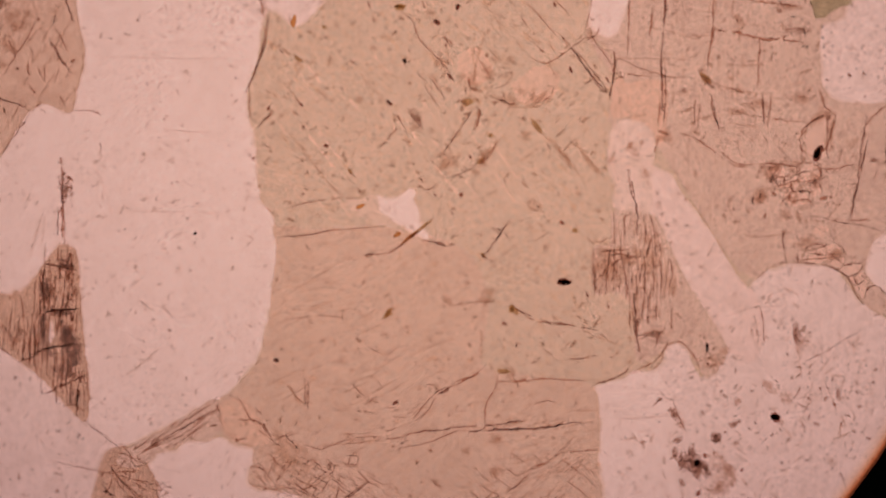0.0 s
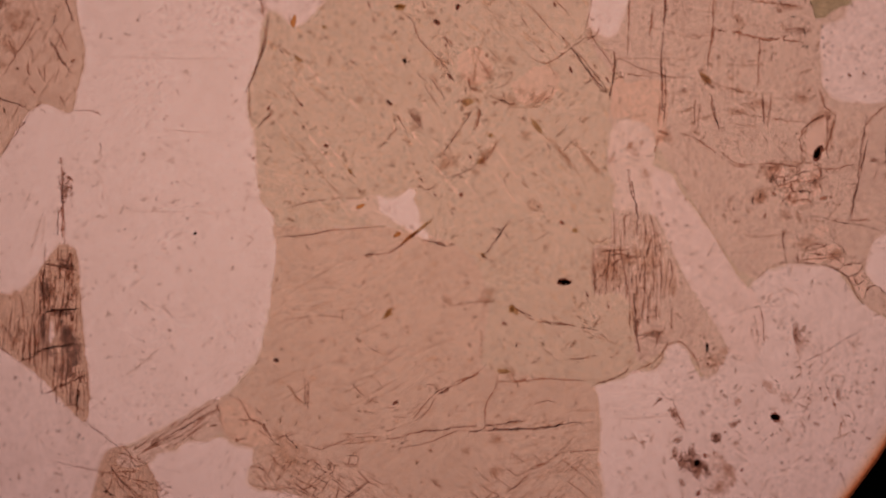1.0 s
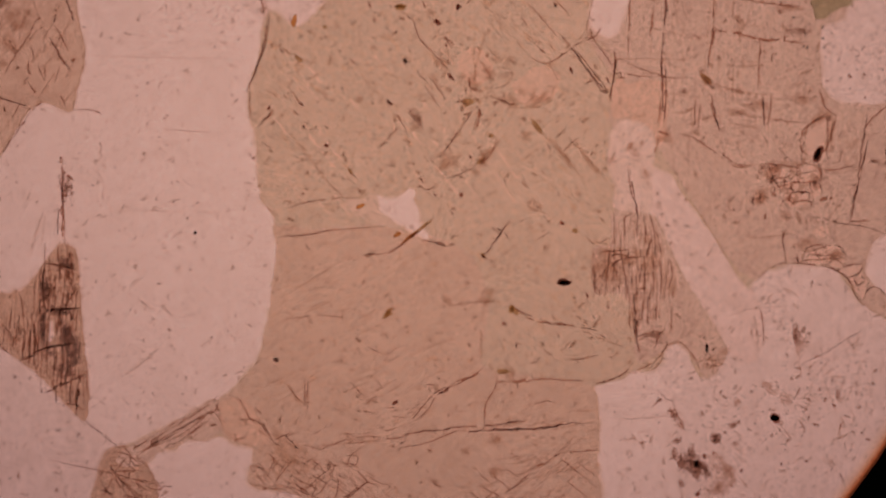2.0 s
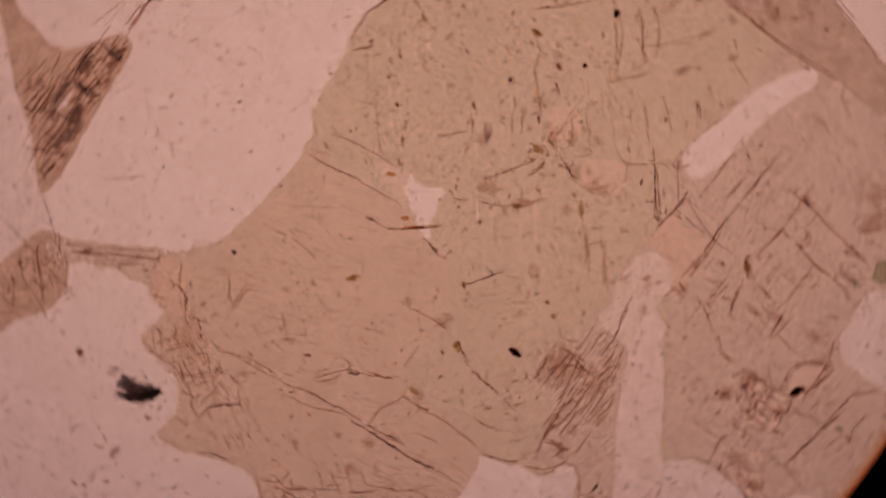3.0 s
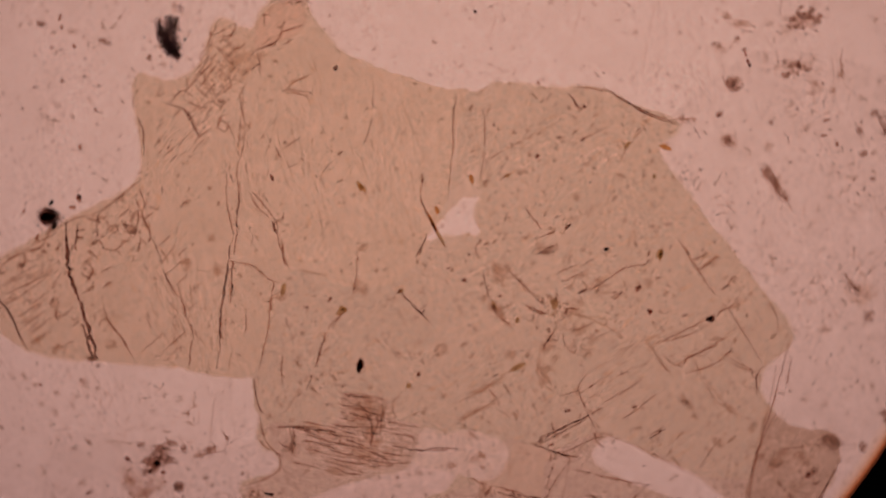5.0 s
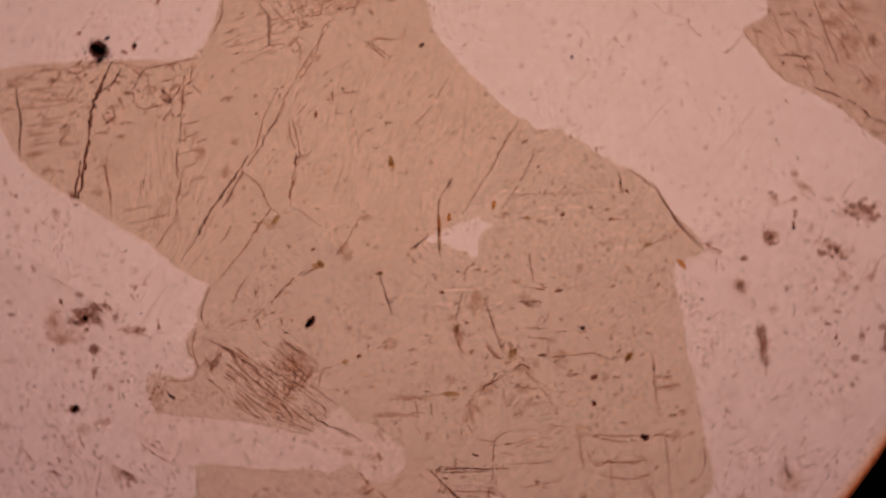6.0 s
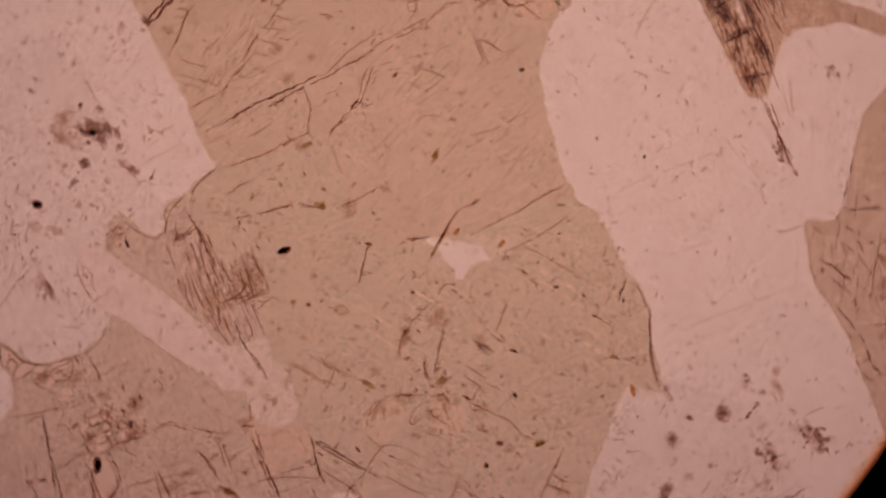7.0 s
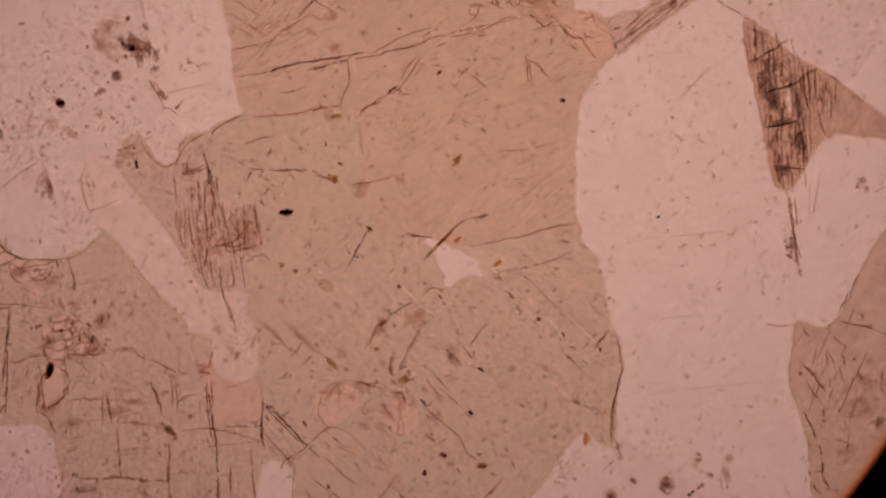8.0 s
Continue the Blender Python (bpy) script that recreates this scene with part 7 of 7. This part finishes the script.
smudge(SMUDGE_SPOT, -1292, 1304, 24, 14, 127, "dark brown dusty stain")
smudge(SMUDGE_SPOT, -1291, 1466, 18, 24, 127, "dark brown dusty stain")
smudge(SMUDGE_SOFT, -1508, 1744, 149, 84, 127, "soft brown stain")
smudge(SMUDGE_SOFT, -1440, 1672, 70, 33, 127, "soft brown stain")
smudge(SMUDGE_SOFT, -1105, 1443, 79, 60, 127, "soft brown stain")
smudge(SMUDGE_SOFT, -1275, 1348, 70, 37, 92, "soft brown stain")
smudge(SMUDGE_SOFT, -1329, 1419, 42, 28, 127, "soft brown stain")
smudge(SMUDGE_SOFT, -1244, 1730, 135, 60, 102, "soft brown stain")
smudge(SMUDGE_SOFT, -1180, 1868, 42, 79, 137, "soft brown stain")
smudge(SMUDGE_SOFT, -803, 1459, 60, 60, 127, "soft brown stain")
smudge(SMUDGE_SOFT, -810, 1689, 46, 37, 127, "soft brown stain")
smudge(SMUDGE_SOFT, -944, 1867, 51, 33, 127, "soft brown stain")
smudge(SMUDGE_SOFT, -1270, 1587, 23, 56, 97, "soft brown stain")
smudge(SMUDGE_SOFT, -1446, 1354, 33, 33, 127, "soft brown stain")
smudge(SMUDGE_SOFT, -1432, 1431, 51, 23, 97, "soft brown stain")
smudge(SMUDGE_SOFT, -1451, 1574, 46, 23, 127, "soft brown stain")
smudge(SMUDGE_SOFT, -1312, 1836, 28, 23, 127, "soft brown stain")
smudge(SMUDGE_SOFT, -1258, 2000, 28, 42, 127, "soft brown stain")
smudge(SMUDGE_SOFT, -1130, 1861, 60, 23, 87, "soft brown stain")
smudge(SMUDGE_SOFT, -1166, 1968, 33, 23, 127, "soft brown stain")
dust(FLECK_BROWN, -1503, 1747, 125, 75, 127, 46, 6.5, "brown dust")
dust(FLECK_BROWN, -1240, 1734, 110, 55, 102, 34, 6, "brown dust")
dust(FLECK_BROWN, -1098, 1442, 60, 45, 127, 20, 6, "brown dust")
inclusion(RUST, -1269, 1481, 7, 16, 127, "small red-brown grain")
inclusion(RUST, -1236, 1497, 9, 13, 127, "small red-brown grain")
inclusion(ORE, -1217, 1511, 9, 9, 127, "small black ore grain")
inclusion(ORE, -1094, 1488, 7, 5, 127, "small black ore grain")
crack("f", 8, [(-1189, 1649), (-1267, 1651), (-1323, 1637)])
crack("m", 5, [(-1505, 1622), (-1570, 1614), (-1621, 1616)])
crack("m", 5, [(-1653, 1640), (-1703, 1652)])
crack("f", 8, [(-1091, 1981), (-1172, 1976), (-1333, 1937)])
crack("m", 6, [(-1231, 2009), (-1305, 1989), (-1395, 1975)])
crack("m", 6, [(-913, 1746), (-876, 1778), (-845, 1795)])
crack("m", 6, [(-1393, 1438), (-1392, 1496), (-1402, 1503)])
# the granule net and the stripes of the pinkish brown crystal
crack("m", 8, [(2028, 175), (2046, 229), (1993, 258), (1936, 254), (1930, 300), (1998, 303), (2068, 317), (2084, 360), (2032, 401), (1964, 398), (1959, 353), (1998, 303)])
crack("m", 8, [(1936, 254), (1905, 224), (1871, 185)])
crack("m", 8, [(1930, 300), (1860, 286), (1853, 321), (1912, 336), (1928, 382)])
crack("d", 8, [(1860, 286), (1831, 323), (1804, 401)])
crack("m", 8, [(1853, 321), (1872, 386), (1805, 406)])
crack("m", 7, [(2050, 172), (2009, 211), (1940, 199), (1894, 214)])
crack("m", 10, [(2059, 431), (2110, 482), (2143, 568), (2165, 656)])
crack("m", 9, [(2161, 657), (2124, 688), (2103, 704)])
crack("m", 9, [(2036, 434), (1976, 493), (1994, 586), (2059, 635), (2110, 672)])
crack("m", 8, [(2110, 672), (2120, 616), (2108, 561)])
crack("d", 10, [(1724, 185), (1728, 225)])
crack("d", 9, [(1622, 147), (1627, 169)])
crack("m", 8, [(1660, 179), (1671, 200)])
crack("m", 8, [(1738, 393), (1636, 399), (1553, 459)])
crack("m", 7, [(1991, 621), (1901, 627), (1802, 646)])
crack("m", 7, [(1713, 654), (1614, 678)])
crack("m", 7, [(2039, 739), (1952, 763)])
crack("m", 8, [(1682, 773), (1551, 812)])
crack("m", 7, [(1743, 721), (1670, 716)])
crack("m", 8, [(1258, 859), (1127, 865), (990, 886)])
crack("d", 9, [(1513, 798), (1481, 834), (1445, 872)])
crack("m", 9, [(1433, 586), (1437, 654), (1445, 721)])
crack("d", 9, [(1253, 595), (1262, 765), (1259, 924)])
crack("m", 8, [(962, 729), (982, 844), (1003, 955)])
crack("m", 8, [(2167, -73), (2122, -76), (2100, -33), (2032, -34), (1982, -68)])
crack("m", 8, [(2225, -156), (2160, -99), (2082, -107), (1955, -110)])
crack("m", 7, [(2073, -102), (2045, -40)])
crack("m", 8, [(1984, -1), (2015, 68)])
crack("m", 8, [(1887, -57), (1882, 39)])
crack("d", 8, [(2244, 115), (2275, 258), (2303, 391), (2330, 523)])
crack("m", 8, [(2258, 396), (2165, 373), (2085, 372)])
smudge(SMUDGE_SOFT, 2056, 319, 59, 81, 173, "soft brown stain")
smudge(SMUDGE_SOFT, 2131, 558, 38, 119, 173, "soft brown stain")
smudge(SMUDGE_SOFT, 2120, 657, 43, 38, 173, "soft brown stain")
smudge(SMUDGE_SOFT, 1773, 217, 54, 49, 173, "soft brown stain")
smudge(SMUDGE_SOFT, 1897, 123, 49, 54, 173, "soft brown stain")
smudge(SMUDGE_SOFT, 1837, 375, 59, 38, 173, "soft brown stain")
smudge(SMUDGE_SOFT, 1234, 531, 54, 24, 173, "soft brown stain")
smudge(SMUDGE_SOFT, 1485, 833, 59, 38, 133, "soft brown stain")
smudge(SMUDGE_SOFT, 1743, 718, 108, 54, 173, "soft brown stain")
smudge(SMUDGE_SOFT, 1973, 747, 108, 38, 173, "soft brown stain")
smudge(SMUDGE_SOFT, 2015, -27, 81, 65, 173, "soft brown stain")
smudge(SMUDGE_SOFT, 2167, -79, 65, 43, 173, "soft brown stain")
smudge(SMUDGE_SOFT, 1647, 673, 81, 32, 173, "soft brown stain")
smudge(SMUDGE_SOFT, 1941, 208, 49, 49, 173, "soft brown stain")
smudge(SMUDGE_SOFT, 1071, 490, 22, 49, 143, "soft brown stain")
smudge(SMUDGE_SOFT, 1139, 509, 22, 32, 143, "soft brown stain")
smudge(SMUDGE_SOFT, 971, 416, 43, 32, 173, "soft brown stain")
smudge(SMUDGE_SOFT, 1101, 457, 65, 54, 173, "soft brown stain")
smudge(SMUDGE_SOFT, 1155, 348, 32, 54, 203, "soft brown stain")
smudge(SMUDGE_SPOT, 2127, 643, 23, 23, 173, "dark brown dusty stain")
smudge(SMUDGE_SPOT, 2054, 296, 23, 29, 173, "dark brown dusty stain")
# long cracks of the amber crystal
crack("m", 7.5, [(558, -962), (319, -988), (108, -1001)])
crack("m", 7.5, [(81, -1009), (-79, -1031), (-166, -1062)])
crack("d", 7.5, [(39, -815), (76, -793), (113, -787)])
crack("m", 8, [(-75, -958), (-1, -863), (53, -806)])
crack("m", 8, [(119, -783), (184, -759), (304, -680)])
crack("d", 7, [(903, -485), (814, -467)])
crack("d", 7, [(776, -449), (666, -454), (609, -429)])
crack("d", 7, [(559, -412), (509, -391), (448, -352)])
crack("m", 7, [(720, -1130), (607, -1198), (516, -1265), (463, -1311)])
crack("m", 7, [(950, -528), (914, -502)])
crack("m", 7, [(372, -332), (241, -337), (135, -351)])
smudge(SMUDGE_RUST, -1654, -1464, 150, 170, 11, "rusty brown stain")
smudge(SMUDGE_RUST, -1705, -1626, 110, 110, 11, "rusty brown stain")
# dark cleavage of the wedge
cleavage("d", -2038, -300, 144, 44, 86, 24, 96, 5.5, 4, "dark parallel cleavage cracks")
cleavage("d", -1901, -444, 152, 54, 86, 28, 80, 5.5, 4, "dark parallel cleavage cracks")
cleavage("m", -1917, -252, 160, 60, 86, 24, 96, 6, 4, "dark parallel cleavage cracks")
cleavage("d", -2190, -492, 96, 54, 86, 13, 96, 5.5, 4, "dark parallel cleavage cracks")
cleavage("m", -2086, -540, 96, 88, 86, 20, 96, 6, 4, "dark parallel cleavage cracks")
cleavage("d", -1909, -75, 64, 38, 86, 12, 64, 5, 4, "dark parallel cleavage cracks")
crack("d", 8, [(-2030, -130), (-1941, -146), (-1853, -171)])
crack("d", 9, [(-2139, -633), (-2078, -604), (-2014, -580), (-1829, -556)])
crack("d", 8, [(-2261, -577), (-2225, -601), (-2187, -632)])
crack("d", 8, [(-2020, -383), (-1941, -380), (-1845, -370)])
smudge(SMUDGE_SHADE, -1909, -143, 66, 26, -8, "purple-grey dusty veil")
# brown dust between the clear laths
smudge(SMUDGE_SOFT, 1515, -648, 92, 54, 0, "soft brown stain")
smudge(SMUDGE_SOFT, 1574, -592, 42, 37, 0, "soft brown stain")
smudge(SMUDGE_SOFT, 1801, -777, 37, 37, 0, "soft brown stain")
smudge(SMUDGE_SOFT, 1322, -928, 33, 71, 40, "soft brown stain")
smudge(SMUDGE_SOFT, 1351, -987, 29, 42, 20, "soft brown stain")
smudge(SMUDGE_SPOT, 1398, -1125, 29, 54, 0, "dark brown dusty stain")
smudge(SMUDGE_SPOT, 1532, -1054, 37, 35, 0, "dark brown dusty stain")
smudge(SMUDGE_SOFT, 1616, -987, 25, 33, -30, "soft brown stain")
smudge(SMUDGE_SOFT, 1641, -853, 29, 25, 0, "soft brown stain")
smudge(SMUDGE_SOFT, 1490, -1197, 117, 71, 0, "soft brown stain")
smudge(SMUDGE_SOFT, 1596, -1219, 58, 37, 0, "soft brown stain")
smudge(SMUDGE_SOFT, 1986, -550, 46, 46, 0, "soft brown stain")
smudge(SMUDGE_SOFT, 1876, -970, 25, 29, 0, "soft brown stain")
smudge(SMUDGE_SOFT, 1834, -811, 33, 18, 0, "soft brown stain")
smudge(SMUDGE_SPOT, 1344, -1155, 18, 42, 0, "dark brown dusty stain")
# ragged brown wisps in the dusty plagioclase
cleavage("f", 1278, -1308, 329, 329, 92, 36, 70, 9.0, 55, "ragged faint brown wisps")
cleavage("m", 1278, -1308, 329, 329, 92, 12, 34, 6.0, 60, "small ragged brown wisps")
cleavage("f", 1804, -1061, 329, 329, 147, 36, 70, 9.0, 55, "ragged faint brown wisps")
cleavage("m", 1804, -1061, 329, 329, 147, 12, 34, 6.0, 60, "small ragged brown wisps")
cleavage("f", 2138, -808, 254, 254, 197, 28, 70, 9.0, 55, "ragged faint brown wisps")
cleavage("m", 2138, -808, 254, 254, 197, 9, 34, 6.0, 60, "small ragged brown wisps")
cleavage("f", -454, 2074, 389, 389, 92, 43, 70, 9.0, 55, "ragged faint brown wisps")
cleavage("m", -454, 2074, 389, 389, 92, 14, 34, 6.0, 60, "small ragged brown wisps")
cleavage("f", -1171, 1831, 254, 254, 147, 28, 70, 9.0, 55, "ragged faint brown wisps")
cleavage("m", -1171, 1831, 254, 254, 147, 9, 34, 6.0, 60, "small ragged brown wisps")
cleavage("f", -29, 2057, 180, 180, 197, 20, 70, 9.0, 55, "ragged faint brown wisps")
cleavage("m", -29, 2057, 180, 180, 197, 6, 34, 6.0, 60, "small ragged brown wisps")
cleavage("f", -422, 1535, 225, 225, 92, 25, 70, 9.0, 55, "ragged faint brown wisps")
cleavage("m", -422, 1535, 225, 225, 92, 8, 34, 6.0, 60, "small ragged brown wisps")
cleavage("f", 1789, -247, 225, 225, 147, 25, 70, 9.0, 55, "ragged faint brown wisps")
cleavage("m", 1789, -247, 225, 225, 147, 8, 34, 6.0, 60, "small ragged brown wisps")
cleavage("f", 1107, -387, 135, 135, 197, 15, 70, 9.0, 55, "ragged faint brown wisps")
cleavage("m", 1107, -387, 135, 135, 197, 6, 34, 6.0, 60, "small ragged brown wisps")
fine_flecks(FLECK_PALE, "fleck", 4800, 5.6, 32, 60, 3.0, lambda m: m in CLEAR, "fine pale flecks")
fine_flecks(FLECK_FAINT, "fleck", 3600, 5.0, 32, 60, 2.6, lambda m: m in CLEAR, "fine pale flecks")
fine_flecks(FLECK_SMOKE, "fleck", 1500, 4.8, 30, 40, 3.0, lambda m: m is PLAG_DUSTY, "fine smoky flecks")
fine_flecks(FLECK_BROWN, "fleck", 420, 3.8, 30, 50, 2.0, lambda m: m in CLEAR, "fine brown flecks")
fine_flecks(FLECK_FAINT, "fleck", 4200, 5.0, 45, 80, 2.0, lambda m: m not in CLEAR, "fine pale brown flecks")
fine_flecks(FLECK_BROWN, "fleck", 430, 3.8, -40, 35, 3.2, lambda m: m not in CLEAR, "fine brown flecks")
fine_flecks(FLECK_FAINT, "fleck", 1500, 4.4, 24, 40, 2.6, lambda m: m is PYROX_A, "faint streaks along the lattice")
fine_flecks(FLECK_SMOKE, "fleck", 420, 4.2, 24, 25, 2.6, lambda m: m is PYROX_A, "smoky streaks along the lattice")
fine_flecks(FLECK_FAINT, "fleck", 1500, 5.4, -37, 9, 4.0, lambda m: m is PYROX_B, "faint streaks along the lattice")
fine_flecks(FLECK_FAINT, "fleck", 1500, 5.4, 48, 9, 4.0, lambda m: m is PYROX_B, "faint streaks across the lattice")
fine_flecks(FLECK_SMOKE, "fleck", 380, 4.6, -37, 12, 3.2, lambda m: m is PYROX_B, "smoky streaks along the lattice")
fine_flecks(FLECK_FAINT, "fleck", 1200, 6.5, 0, 60, 3.5, lambda m: m is PYROX_C, "faint brown flecks")
fine_flecks(RUST, "fleck", 520, 4.0, -53, 12, 4.0, lambda m: m is PYROX_B, "fine dark red flecks")

fine_flecks(FLECK_PEACH, "fleck", 1500, 6.0, -53, 8, 7.0, lambda m: m is PYROX_B, "pale peach streaks along the lattice")
fine_flecks(FLECK_PEACH, "fleck", 900, 8.0, 24, 60, 3.0, lambda m: m is PYROX_A, "pale peach flecks")

# ---- the turning of the stage ----
TURN = [(0, 0), (1.0, 0), (1.3, 0), (2.05, 0.15), (2.3, 4.0), (2.5, 10.78), (2.7, 19.6), (3.0, 34.81), (3.25, 44.6), (3.5, 52.99), (4.0, 69.52), (4.5, 86.72), (4.75, 93.6),
        (5.4, 110.6), (5.8, 121.65), (6.0, 127.1), (6.5, 143.92), (7.0, 157.9), (7.5, 167.85), (8.0, 173.17)]


def motions():
    walk(section, [(t, pose(*AXIS, 0, 0, 0, -a)) for t, a in TURN])


motions()
